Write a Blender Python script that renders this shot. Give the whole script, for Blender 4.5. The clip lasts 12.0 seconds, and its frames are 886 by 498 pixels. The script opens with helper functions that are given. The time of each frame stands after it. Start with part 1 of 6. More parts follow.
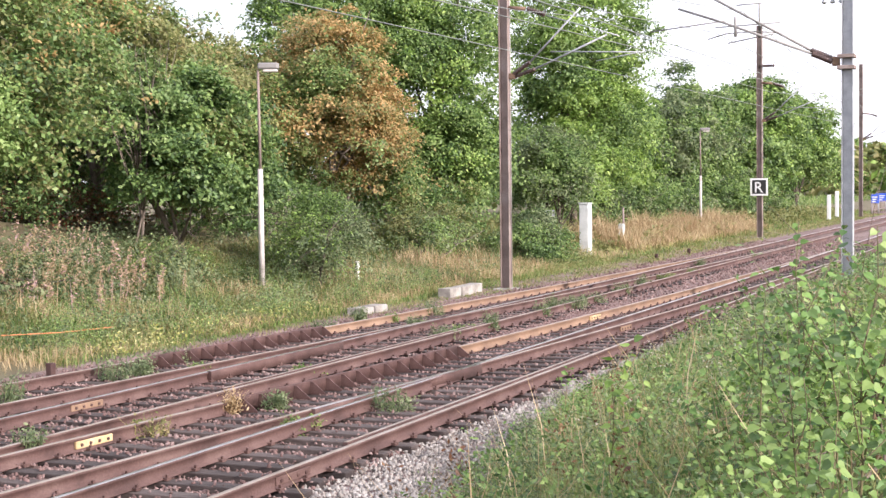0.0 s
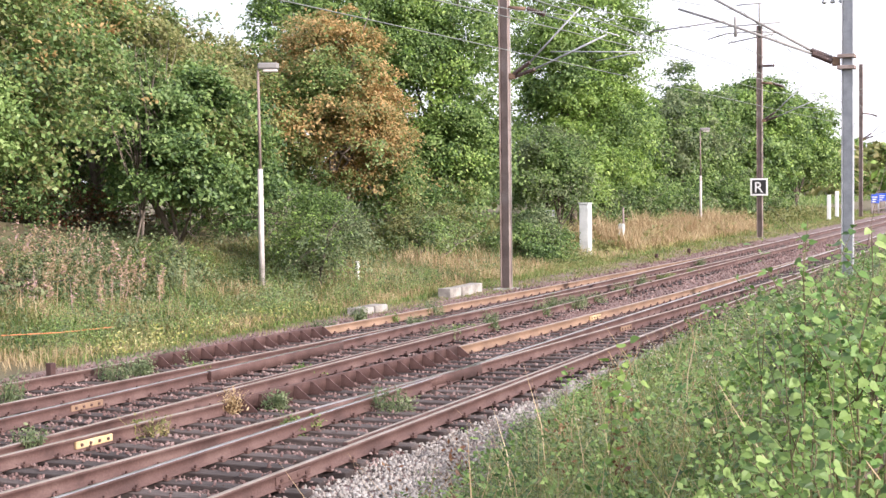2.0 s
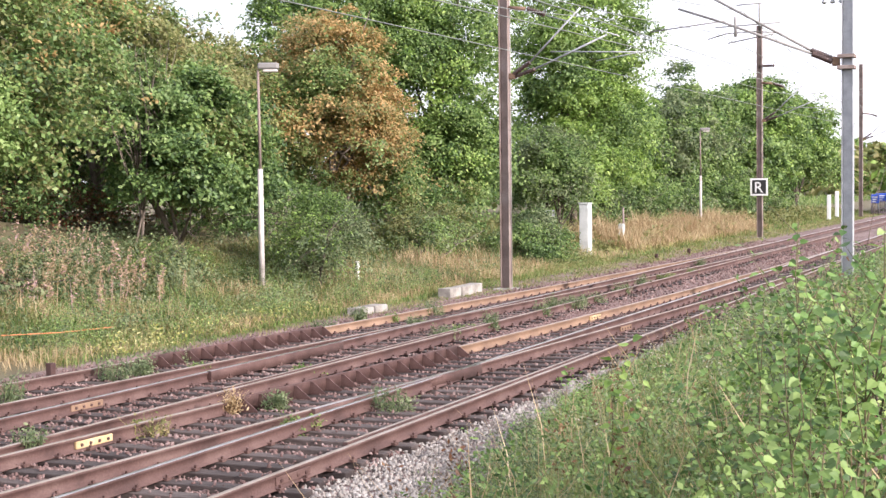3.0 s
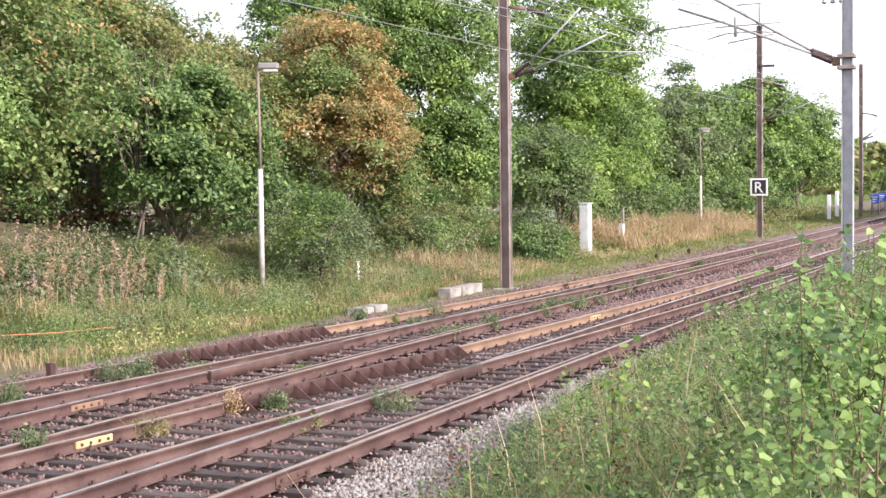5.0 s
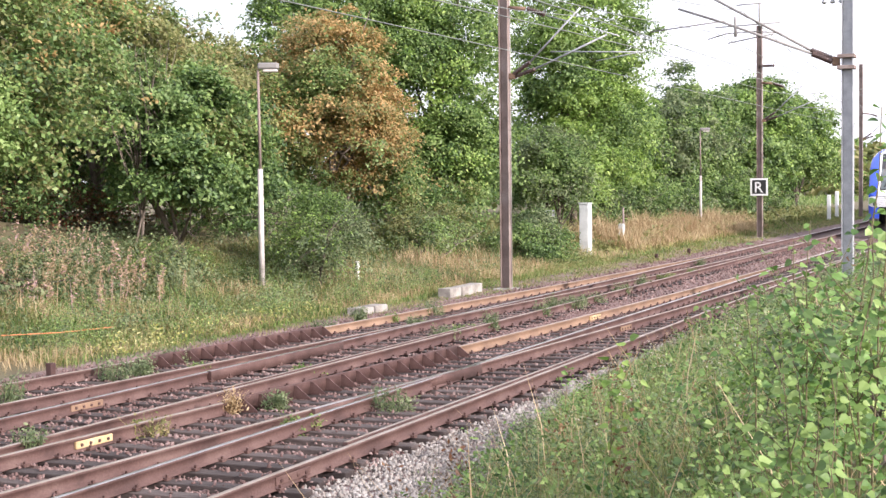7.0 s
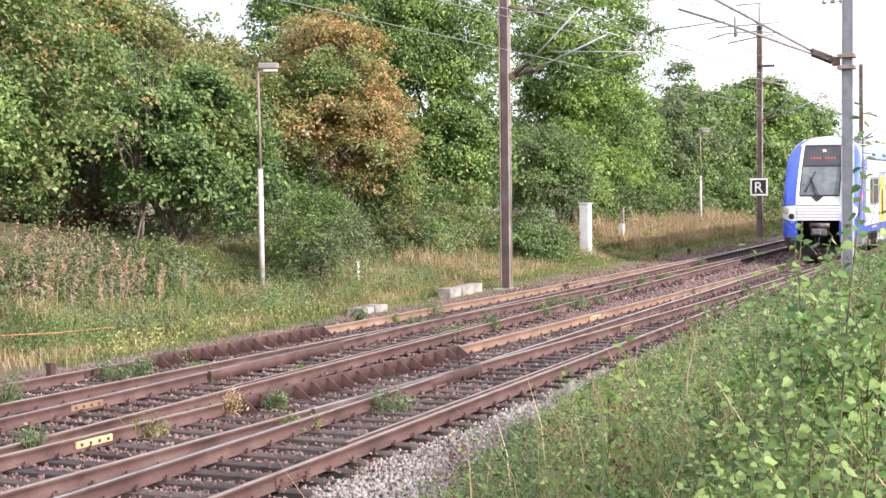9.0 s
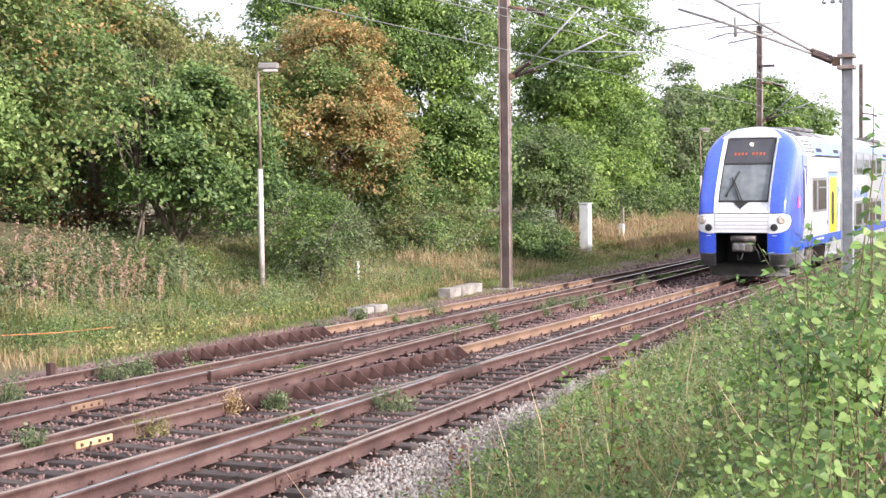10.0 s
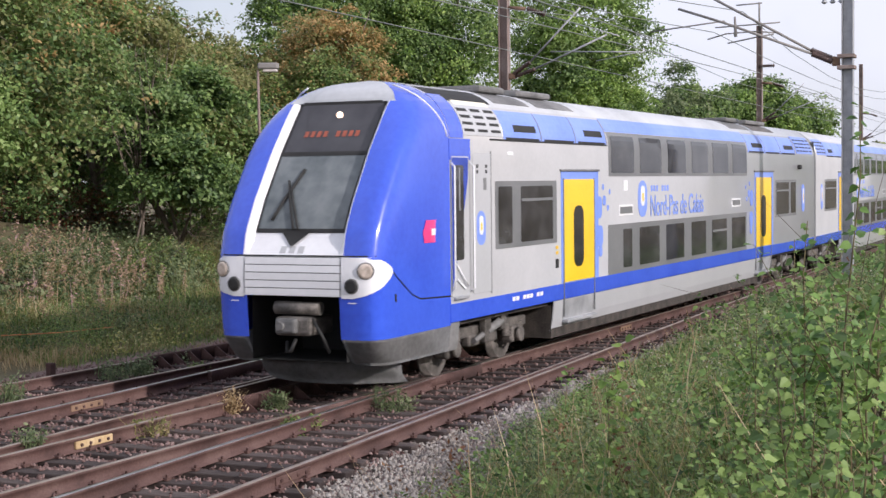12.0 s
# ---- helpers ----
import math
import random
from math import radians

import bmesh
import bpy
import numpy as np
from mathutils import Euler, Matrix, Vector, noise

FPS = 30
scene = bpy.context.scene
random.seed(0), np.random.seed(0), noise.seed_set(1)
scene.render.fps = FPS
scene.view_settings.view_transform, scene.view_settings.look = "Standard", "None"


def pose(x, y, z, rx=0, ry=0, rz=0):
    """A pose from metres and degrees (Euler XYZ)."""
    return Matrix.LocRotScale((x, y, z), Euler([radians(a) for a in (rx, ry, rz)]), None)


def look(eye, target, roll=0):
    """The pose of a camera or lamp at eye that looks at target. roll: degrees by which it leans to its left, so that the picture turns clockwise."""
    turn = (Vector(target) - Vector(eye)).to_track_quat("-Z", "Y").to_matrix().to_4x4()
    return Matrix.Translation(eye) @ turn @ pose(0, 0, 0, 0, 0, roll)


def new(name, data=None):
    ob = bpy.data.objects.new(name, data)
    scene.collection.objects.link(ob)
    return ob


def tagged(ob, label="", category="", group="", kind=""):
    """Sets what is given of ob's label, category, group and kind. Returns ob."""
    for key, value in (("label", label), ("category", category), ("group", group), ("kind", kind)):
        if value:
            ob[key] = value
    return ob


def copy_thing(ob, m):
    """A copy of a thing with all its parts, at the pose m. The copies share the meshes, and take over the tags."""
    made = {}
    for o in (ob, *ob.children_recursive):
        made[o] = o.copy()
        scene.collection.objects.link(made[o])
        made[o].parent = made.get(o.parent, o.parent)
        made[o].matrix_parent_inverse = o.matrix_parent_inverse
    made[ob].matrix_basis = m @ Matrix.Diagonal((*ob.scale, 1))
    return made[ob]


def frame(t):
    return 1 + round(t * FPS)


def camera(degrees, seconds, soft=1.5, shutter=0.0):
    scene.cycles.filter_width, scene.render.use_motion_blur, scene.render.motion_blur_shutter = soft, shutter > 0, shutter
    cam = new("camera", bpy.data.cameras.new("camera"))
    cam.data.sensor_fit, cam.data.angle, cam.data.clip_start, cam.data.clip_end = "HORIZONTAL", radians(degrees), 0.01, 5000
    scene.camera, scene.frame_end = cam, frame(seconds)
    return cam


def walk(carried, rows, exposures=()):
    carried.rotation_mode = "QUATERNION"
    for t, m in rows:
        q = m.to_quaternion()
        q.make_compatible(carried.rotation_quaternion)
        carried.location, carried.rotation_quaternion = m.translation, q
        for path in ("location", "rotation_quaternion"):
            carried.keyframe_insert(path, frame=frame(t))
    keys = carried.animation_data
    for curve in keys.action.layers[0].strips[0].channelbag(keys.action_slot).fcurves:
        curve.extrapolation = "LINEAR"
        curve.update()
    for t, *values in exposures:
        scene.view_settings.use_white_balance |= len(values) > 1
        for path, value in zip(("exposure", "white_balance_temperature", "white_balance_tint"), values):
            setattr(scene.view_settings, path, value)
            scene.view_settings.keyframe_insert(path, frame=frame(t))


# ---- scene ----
EYE = Vector((0.0, 0.0, 3.164))
YAW, PITCH = radians(26.142), radians(2.563)
AHEAD = Vector((math.cos(YAW) * math.cos(PITCH), math.sin(YAW) * math.cos(PITCH), -math.sin(PITCH)))
cam = camera(32.76, 12.0, soft=1.48, shutter=0.1)
STAND = look(EYE, EYE + AHEAD * 10, -0.64)
walk(cam, [(0, STAND), (12, STAND)],
     exposures=[(0, 0.77, 6300, 18), (9.0, 0.76, 6300, 18), (10.5, 0.71, 6300, 18), (11.1, 0.54, 6300, 18), (11.6, 0.14, 6300, 18), (12.0, -0.22, 6200, 17)])

# ---- light: a low hazy sun from behind the tracks' near side, bright sky ----
SUN_EL, SUN_AZ = radians(24), math.atan2(-1.0, -0.22)
world = bpy.data.worlds.new("sky")
scene.world = world
world.use_nodes = True
wn = world.node_tree.nodes
sky = wn.new("ShaderNodeTexSky")
sky.sky_type, sky.sun_disc = "NISHITA", False
sky.sun_elevation, sky.sun_rotation = SUN_EL, math.pi / 2 - SUN_AZ
sky.air_density, sky.dust_density, sky.ozone_density = 1.0, 3.0, 1.0
wn["Background"].inputs["Strength"].default_value = 0.15
# thin bright cloud over the whole sky, with pale blue showing through
cloud_co, cloud, cover, veil = wn.new("ShaderNodeTexCoord"), wn.new("ShaderNodeTexNoise"), wn.new("ShaderNodeMapRange"), wn.new("ShaderNodeMix")
veil.data_type = "RGBA"
cloud.inputs["Scale"].default_value, cloud.inputs["Detail"].default_value = 3.5, 6
cover.inputs["From Min"].default_value, cover.inputs["From Max"].default_value = 0.3, 0.6
cover.inputs["To Min"].default_value, cover.inputs["To Max"].default_value = 0.45, 0.92
wl = world.node_tree.links.new
wl(cloud_co.outputs["Generated"], cloud.inputs["Vector"])
wl(cloud.outputs["Fac"], cover.inputs["Value"])
wl(cover.outputs["Result"], veil.inputs["Factor"])
wl(sky.outputs[0], veil.inputs["A"])
veil.inputs["B"].default_value = (7.3, 7.5, 7.9, 1)
wl(veil.outputs["Result"], wn["Background"].inputs["Color"])
sun_data = bpy.data.lights.new("sun", "SUN")
sun_data.energy, sun_data.angle, sun_data.color = 4.6, radians(1.0), (1.0, 0.93, 0.84)
sun = new("sun", sun_data)
sun.matrix_world = look((math.cos(SUN_AZ) * 60, math.sin(SUN_AZ) * 60, 60 * math.tan(SUN_EL)), (0, 0, 0))


# ---- materials ----
def material(name, stops, rough=0.8, metal=0.0, scale=6.0, bump=0.15, fine=60.0, island=0.0, coat=0.0, transmit=0.0, glow=None, random_tint=0.0, spread=(0.3, 0.7), stretch=None):
    """Two scales of noise over colour stops, a fine relief, and a spread by island or by object."""
    m = bpy.data.materials.new(name)
    m.use_nodes = True
    nt = m.node_tree
    n, link = nt.nodes, nt.links.new
    bsdf = n["Principled BSDF"]
    bsdf.inputs["Roughness"].default_value, bsdf.inputs["Metallic"].default_value = rough, metal
    bsdf.inputs["Coat Weight"].default_value = coat
    bsdf.inputs["Coat Roughness"].default_value = 0.12
    co = n.new("ShaderNodeTexCoord")
    vec = co.outputs["Object"]
    if stretch:
        mp = n.new("ShaderNodeMapping")
        mp.inputs["Scale"].default_value = stretch
        link(vec, mp.inputs["Vector"])
        vec = mp.outputs[0]
    big, small = n.new("ShaderNodeTexNoise"), n.new("ShaderNodeTexNoise")
    big.inputs["Scale"].default_value, small.inputs["Scale"].default_value = scale, fine
    big.inputs["Detail"].default_value, small.inputs["Detail"].default_value = 4, 3
    link(vec, big.inputs["Vector"])
    link(vec, small.inputs["Vector"])
    mix = n.new("ShaderNodeMath")
    mix.operation = "MULTIPLY_ADD"
    link(small.outputs["Fac"], mix.inputs[0])
    mix.inputs[1].default_value = 0.45
    sub = n.new("ShaderNodeMath")
    sub.operation = "SUBTRACT"
    link(big.outputs["Fac"], sub.inputs[0])
    sub.inputs[1].default_value = 0.225
    link(sub.outputs[0], mix.inputs[2])
    value = mix.outputs[0]
    if island or random_tint:
        src = n.new("ShaderNodeNewGeometry").outputs["Random Per Island"] if island else n.new("ShaderNodeObjectInfo").outputs["Random"]
        add = n.new("ShaderNodeMath")
        add.operation = "MULTIPLY_ADD"
        link(src, add.inputs[0])
        add.inputs[1].default_value = island or random_tint
        shift = n.new("ShaderNodeMath")
        shift.operation = "SUBTRACT"
        link(value, shift.inputs[0])
        shift.inputs[1].default_value = (island or random_tint) / 2
        link(shift.outputs[0], add.inputs[2])
        value = add.outputs[0]
    ramp = n.new("ShaderNodeValToRGB")
    link(value, ramp.inputs[0])
    el = ramp.color_ramp.elements
    lo, hi = spread
    while len(el) < len(stops):
        el.new(0.5)
    for i, c in enumerate(stops):
        el[i].position = lo + (hi - lo) * i / max(1, len(stops) - 1)
        el[i].color = (*c, 1)
    link(ramp.outputs[0], bsdf.inputs["Base Color"])
    if bump:
        b = n.new("ShaderNodeBump")
        b.inputs["Strength"].default_value, b.inputs["Distance"].default_value = bump, 0.02
        link(small.outputs["Fac"], b.inputs["Height"])
        link(b.outputs[0], bsdf.inputs["Normal"])
    if transmit:
        tr = n.new("ShaderNodeBsdfTranslucent")
        link(ramp.outputs[0], tr.inputs["Color"])
        ms = n.new("ShaderNodeMixShader")
        ms.inputs[0].default_value = transmit
        link(bsdf.outputs[0], ms.inputs[1])
        link(tr.outputs[0], ms.inputs[2])
        link(ms.outputs[0], n["Material Output"].inputs["Surface"])
    if glow:
        bsdf.inputs["Emission Color"].default_value = (*glow[:3], 1)
        bsdf.inputs["Emission Strength"].default_value = glow[3]
    return m


def leafy(name, stops, transmit=0.42, island=0.55):
    return material(name, stops, rough=0.55, scale=0.55, fine=2.0, bump=0, island=island, transmit=transmit, spread=(0.2, 0.8))


EARTH = material("earth", [(0.07, 0.055, 0.03), (0.12, 0.1, 0.05), (0.17, 0.14, 0.075)], rough=0.95, scale=0.6, fine=14, bump=0.6)
BALLAST_BED = material("ballast_bed", [(0.1, 0.064, 0.057), (0.165, 0.11, 0.1), (0.23, 0.165, 0.152)], rough=0.95, scale=1.2, fine=24, bump=1.0)
STONE = material("ballast_stone", [(0.075, 0.042, 0.037), (0.135, 0.08, 0.072), (0.19, 0.122, 0.112), (0.27, 0.2, 0.185)], rough=0.9, scale=0.8, fine=30, bump=0.3, island=0.5, spread=(0.2, 0.8))
GRAVEL = material("grey_gravel", [(0.145, 0.125, 0.11), (0.25, 0.225, 0.205), (0.37, 0.345, 0.32)], rough=0.9, scale=0.8, fine=30, bump=0.3, island=0.5, spread=(0.2, 0.8))
RUST = material("rusted_rail", [(0.058, 0.03, 0.026), (0.098, 0.053, 0.046), (0.14, 0.086, 0.074)], rough=0.75, metal=0.15, scale=1.5, fine=40, bump=0.25)
RUST_YELLOW = material("yellow_rust", [(0.14, 0.085, 0.06), (0.2, 0.125, 0.082), (0.26, 0.17, 0.115)], rough=0.8, scale=1.5, fine=40, bump=0.25)
RUST_DARK = material("dark_rust", [(0.036, 0.016, 0.014), (0.062, 0.03, 0.026), (0.1, 0.053, 0.046)], rough=0.8, scale=3, fine=40, bump=0.3)
HEAD = material("worn_rail_head", [(0.3, 0.28, 0.27), (0.42, 0.4, 0.39), (0.5, 0.48, 0.48)], rough=0.3, metal=0.85, scale=2, fine=50, bump=0.05)
HEAD_DULL = material("dull_rail_head", [(0.22, 0.17, 0.14), (0.3, 0.25, 0.21), (0.36, 0.31, 0.28)], rough=0.5, metal=0.5, scale=2, fine=50, bump=0.1)
TIMBER = material("tarred_timber", [(0.028, 0.02, 0.019), (0.05, 0.037, 0.034), (0.088, 0.068, 0.062)], rough=0.9, scale=4, fine=30, bump=0.5, random_tint=0.3)
GALV = material("galvanised_steel", [(0.3, 0.31, 0.33), (0.38, 0.39, 0.41), (0.46, 0.47, 0.49)], rough=0.5, metal=0.4, scale=3, fine=40, bump=0.05)
MAST_STEEL = material("weathered_mast_steel", [(0.16, 0.12, 0.105), (0.24, 0.185, 0.165), (0.32, 0.27, 0.25)], rough=0.7, metal=0.2, scale=1.2, fine=30, bump=0.15)
CONCRETE = material("pale_concrete", [(0.16, 0.145, 0.13), (0.26, 0.24, 0.215), (0.36, 0.34, 0.31)], rough=0.9, scale=3, fine=40, bump=0.3)
POST_WHITE = material("whitish_post", [(0.36, 0.32, 0.3), (0.46, 0.42, 0.4), (0.54, 0.5, 0.48)], rough=0.7, scale=2, fine=40, bump=0.1)
CABINET_GREY = material("cabinet_grey", [(0.42, 0.43, 0.42), (0.52, 0.53, 0.52), (0.6, 0.61, 0.6)], rough=0.6, scale=2, fine=30, bump=0.05)
INSULATOR = material("brown_porcelain", [(0.045, 0.026, 0.022), (0.085, 0.05, 0.042)], rough=0.3, scale=5, fine=30, bump=0)
WIRE = material("copper_wire", [(0.16, 0.17, 0.15), (0.26, 0.28, 0.25)], rough=0.5, metal=0.5, scale=2, fine=20, bump=0)
WHITE = material("white_enamel", [(0.74, 0.74, 0.74), (0.82, 0.82, 0.82)], rough=0.4, scale=3, fine=30, bump=0)
BLACK = material("black_enamel", [(0.015, 0.015, 0.016), (0.03, 0.03, 0.03)], rough=0.5, scale=3, fine=30, bump=0)
BARK = material("bark", [(0.06, 0.045, 0.035), (0.12, 0.095, 0.075), (0.2, 0.165, 0.135)], rough=0.9, scale=4, fine=30, bump=0.6, stretch=(1, 1, 0.3))
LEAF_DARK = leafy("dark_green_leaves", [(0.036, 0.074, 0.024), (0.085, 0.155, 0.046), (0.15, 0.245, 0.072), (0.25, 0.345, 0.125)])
LEAF_MID = leafy("green_leaves", [(0.058, 0.108, 0.03), (0.135, 0.225, 0.06), (0.225, 0.33, 0.092), (0.325, 0.43, 0.15)])
LEAF_LIGHT = leafy("bright_green_leaves", [(0.075, 0.14, 0.03), (0.165, 0.275, 0.055), (0.275, 0.415, 0.09), (0.39, 0.5, 0.15)])
LEAF_OLIVE = leafy("olive_leaves", [(0.08, 0.11, 0.03), (0.16, 0.19, 0.06), (0.25, 0.26, 0.09), (0.32, 0.29, 0.13)])
LEAF_ORANGE = leafy("turning_leaves", [(0.16, 0.18, 0.055), (0.3, 0.25, 0.095), (0.46, 0.29, 0.115), (0.54, 0.37, 0.17)])
LEAF_SILVER = leafy("grey_green_leaves", [(0.06, 0.095, 0.04), (0.12, 0.165, 0.075), (0.19, 0.24, 0.11), (0.29, 0.33, 0.18)])
LEAF_FRESH = leafy("fresh_leaves", [(0.04, 0.095, 0.02), (0.08, 0.165, 0.036), (0.125, 0.235, 0.052), (0.2, 0.33, 0.085)], transmit=0.32)
GRASS = leafy("mixed_grass", [(0.1, 0.13, 0.035), (0.19, 0.2, 0.065), (0.3, 0.27, 0.11), (0.42, 0.34, 0.18)])
GRASS_GREEN = leafy("green_grass", [(0.062, 0.125, 0.025), (0.125, 0.213, 0.050), (0.200, 0.288, 0.075), (0.300, 0.350, 0.125)])
STRAW = leafy("dry_grass", [(0.3, 0.2, 0.11), (0.4, 0.29, 0.16), (0.5, 0.38, 0.22), (0.56, 0.45, 0.28)])
PINK = leafy("pink_seed_heads", [(0.24, 0.2, 0.1), (0.4, 0.3, 0.17), (0.5, 0.36, 0.24), (0.5, 0.32, 0.34)])
YELLOW_BLOOM = leafy("yellow_blossom", [(0.3, 0.3, 0.07), (0.48, 0.46, 0.14), (0.58, 0.56, 0.28)])
SEED_WHITE = leafy("pale_seed_heads", [(0.4, 0.36, 0.28), (0.55, 0.5, 0.42), (0.68, 0.64, 0.58)])
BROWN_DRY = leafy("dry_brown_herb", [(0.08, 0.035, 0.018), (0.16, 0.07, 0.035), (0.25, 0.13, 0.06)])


# ---- mesh helpers ----
def part(name, bm, mat, parent=None, label="", smooth=False):
    me = bpy.data.meshes.new(name)
    bm.to_mesh(me)
    bm.free()
    for m in (mat if isinstance(mat, (list, tuple)) else [mat]):
        me.materials.append(m)
    if smooth:
        me.polygons.foreach_set("use_smooth", [True] * len(me.polygons))
    ob = new(name, me)
    ob.parent = parent
    return tagged(ob, label=label)


def array_mesh(name, verts, faces, mats, index=None):
    """A mesh from numpy arrays; faces all of one size."""
    me = bpy.data.meshes.new(name)
    k, n = faces.shape[1], len(faces)
    me.vertices.add(len(verts))
    me.vertices.foreach_set("co", np.asarray(verts, np.float32).ravel())
    me.loops.add(n * k)
    me.loops.foreach_set("vertex_index", np.asarray(faces, np.int32).ravel())
    me.polygons.add(n)
    me.polygons.foreach_set("loop_start", np.arange(0, n * k, k, dtype=np.int32))
    for m in mats:
        me.materials.append(m)
    if index is not None:
        me.polygons.foreach_set("material_index", np.asarray(index, np.int32))
    me.update(calc_edges=True)
    return me


def box(bm, x0, x1, y0, y1, z0, z1, m=None, bevel=0.0):
    v = [bm.verts.new((x, y, z)) for x in (x0, x1) for y in (y0, y1) for z in (z0, z1)]
    fs = [bm.faces.new([v[i] for i in q]) for q in ((0, 1, 3, 2), (4, 6, 7, 5), (0, 4, 5, 1), (2, 3, 7, 6), (0, 2, 6, 4), (1, 5, 7, 3))]
    if bevel:
        es = list({e for f in fs for e in f.edges})
        bmesh.ops.bevel(bm, geom=es, offset=bevel, segments=2, affect="EDGES", profile=0.5)
    if m is not None:
        for x in v:
            if x.is_valid:
                x.co = m @ x.co
    return bm


def tube(bm, points, radii, sides=8, cap=True):
    """A round tube through points, tapering by radii."""
    points = [Vector(q) for q in points]
    if not isinstance(radii, (list, tuple)):
        radii = [radii] * len(points)
    rings = []
    for i, q in enumerate(points):
        d = (points[min(i + 1, len(points) - 1)] - points[max(i - 1, 0)]).normalized()
        a = d.orthogonal().normalized() if abs(d.z) < 0.99 else Vector((1, 0, 0))
        if abs(d.z) < 0.99:
            a = d.cross(Vector((0, 0, 1))).normalized()
        b = d.cross(a)
        rings.append([bm.verts.new(q + (a * math.cos(t) + b * math.sin(t)) * radii[i]) for t in [2 * math.pi * k / sides for k in range(sides)]])
    for r0, r1 in zip(rings, rings[1:]):
        for k in range(sides):
            f = bm.faces.new((r0[k], r0[(k + 1) % sides], r1[(k + 1) % sides], r1[k]))
            f.smooth = True
    if cap:
        bm.faces.new(rings[0][::-1])
        bm.faces.new(rings[-1])
    return bm


def thing(name, at, label, category, group="", kind="", turn=0.0):
    ob = new(name)
    ob.matrix_basis = pose(*at, 0, 0, turn)
    return tagged(ob, label, category, group, kind)


# ---- the lie of the land and the tracks' lines ----
SLOPE = 0.061


def along(x, v):
    """The y of a point v metres across the main tracks, at x."""
    return v + SLOPE * (x - 20)


RISE_V = np.array([-400, -60, -6, 0, 2, 4, 5.5, 6.6, 7.4, 8.1, 8.5, 10.9, 11.3, 18.4, 19.0, 21.0, 22.2, 24.0, 28.0, 34.0, 60.0, 400])
RISE_Z = np.array([1.2, 1.3, 1.5, 1.5, 1.3, 0.78, 0.3, -0.04, -0.2, -0.27, -0.29, -0.28, -0.24, -0.24, -0.24, -0.06, 0.1, 0.72, 1.95, 2.5, 2.8, 3.2])


def ground_z(x, y):
    x, y = np.asarray(x, float), np.asarray(y, float)
    v = y - SLOPE * (x - 20)
    z = np.interp(v, RISE_V, RISE_Z)
    wide = np.clip((np.abs(v - 13.5) - 5.4) / 3, 0, 1)
    flat = np.clip((95 - x) / 60, 0.12, 1)      # the far bank sinks away to the right
    z = np.where(v > 19, -0.22 + (z + 0.22) * flat, z)
    return z + wide * (0.09 * np.sin(x * 0.9 + 1.3 * np.sin(y * 0.7)) * np.cos(y * 1.1) + 0.05 * np.sin(x * 2.3 + y * 1.7))


def curve_out(x, toe_frog, y0):
    """A turnout's centre line: straight below its frog, then a lead curve of 770 m radius, then along the main line."""
    x = np.asarray(x, float)
    d = x - toe_frog
    return y0 + np.where(d < 0, 0, np.where(d < 47, d * d * SLOPE / 94, SLOPE * (d - 23.5)))


def line_a(x): return curve_out(x, 23.1, 11.70)
def line_b(x): return 10.0065 + SLOPE * (np.asarray(x, float) - 20)
def line_c(x): return 13.976 + SLOPE * (np.asarray(x, float) - 20)
def line_d(x): return curve_out(x, 31.0, 16.17)


def grid_axis(breaks):
    out = []
    for (a, n), (b, _) in zip(breaks, breaks[1:]):
        out += list(np.linspace(a, b, n, endpoint=False))
    return np.array(out + [breaks[-1][0]])


def build_ground():
    xs = grid_axis([(-600, 12), (-30, 20), (5, 110), (70, 60), (180, 24), (700, 12), (3000, 1)])
    vs = grid_axis([(-1500, 10), (-100, 12), (-8, 16), (1, 44), (8.3, 8), (9.5, 9), (18, 44), (34, 12), (70, 14), (400, 10), (3000, 1)])
    gx, gv = np.meshgrid(xs, vs, indexing="ij")
    gy = gv + SLOPE * (np.clip(gx, -100, 300) - 20)
    gz = ground_z(gx, gy)
    verts = np.stack([gx, gy, gz], -1).reshape(-1, 3)
    nx, nv = len(xs), len(vs)
    i = np.arange(nx * nv).reshape(nx, nv)
    faces = np.stack([i[:-1, :-1], i[1:, :-1], i[1:, 1:], i[:-1, 1:]], -1).reshape(-1, 4)
    mid = (gv[:-1, :-1] + gv[1:, 1:]) / 2
    bed = ((mid > 8.0) & (mid < 18.9)).reshape(-1).astype(int)
    me = array_mesh("ground", verts, faces, [EARTH, BALLAST_BED], bed)
    me.polygons.foreach_set("use_smooth", [True] * len(faces))
    tagged(new("ground", me), "brown earth banks with a stony railway formation between them", "ground", kind="structure")


build_ground()

# ---- rails ----
RAIL_SECTION = [(-0.075, -0.172), (0.075, -0.172), (0.075, -0.16), (0.012, -0.14), (0.010, -0.05), (0.036, -0.036), (0.036, -0.006),
                (0.028, 0.0), (-0.028, 0.0), (-0.036, -0.006), (-0.036, -0.036), (-0.010, -0.05), (-0.012, -0.14), (-0.075, -0.16)]


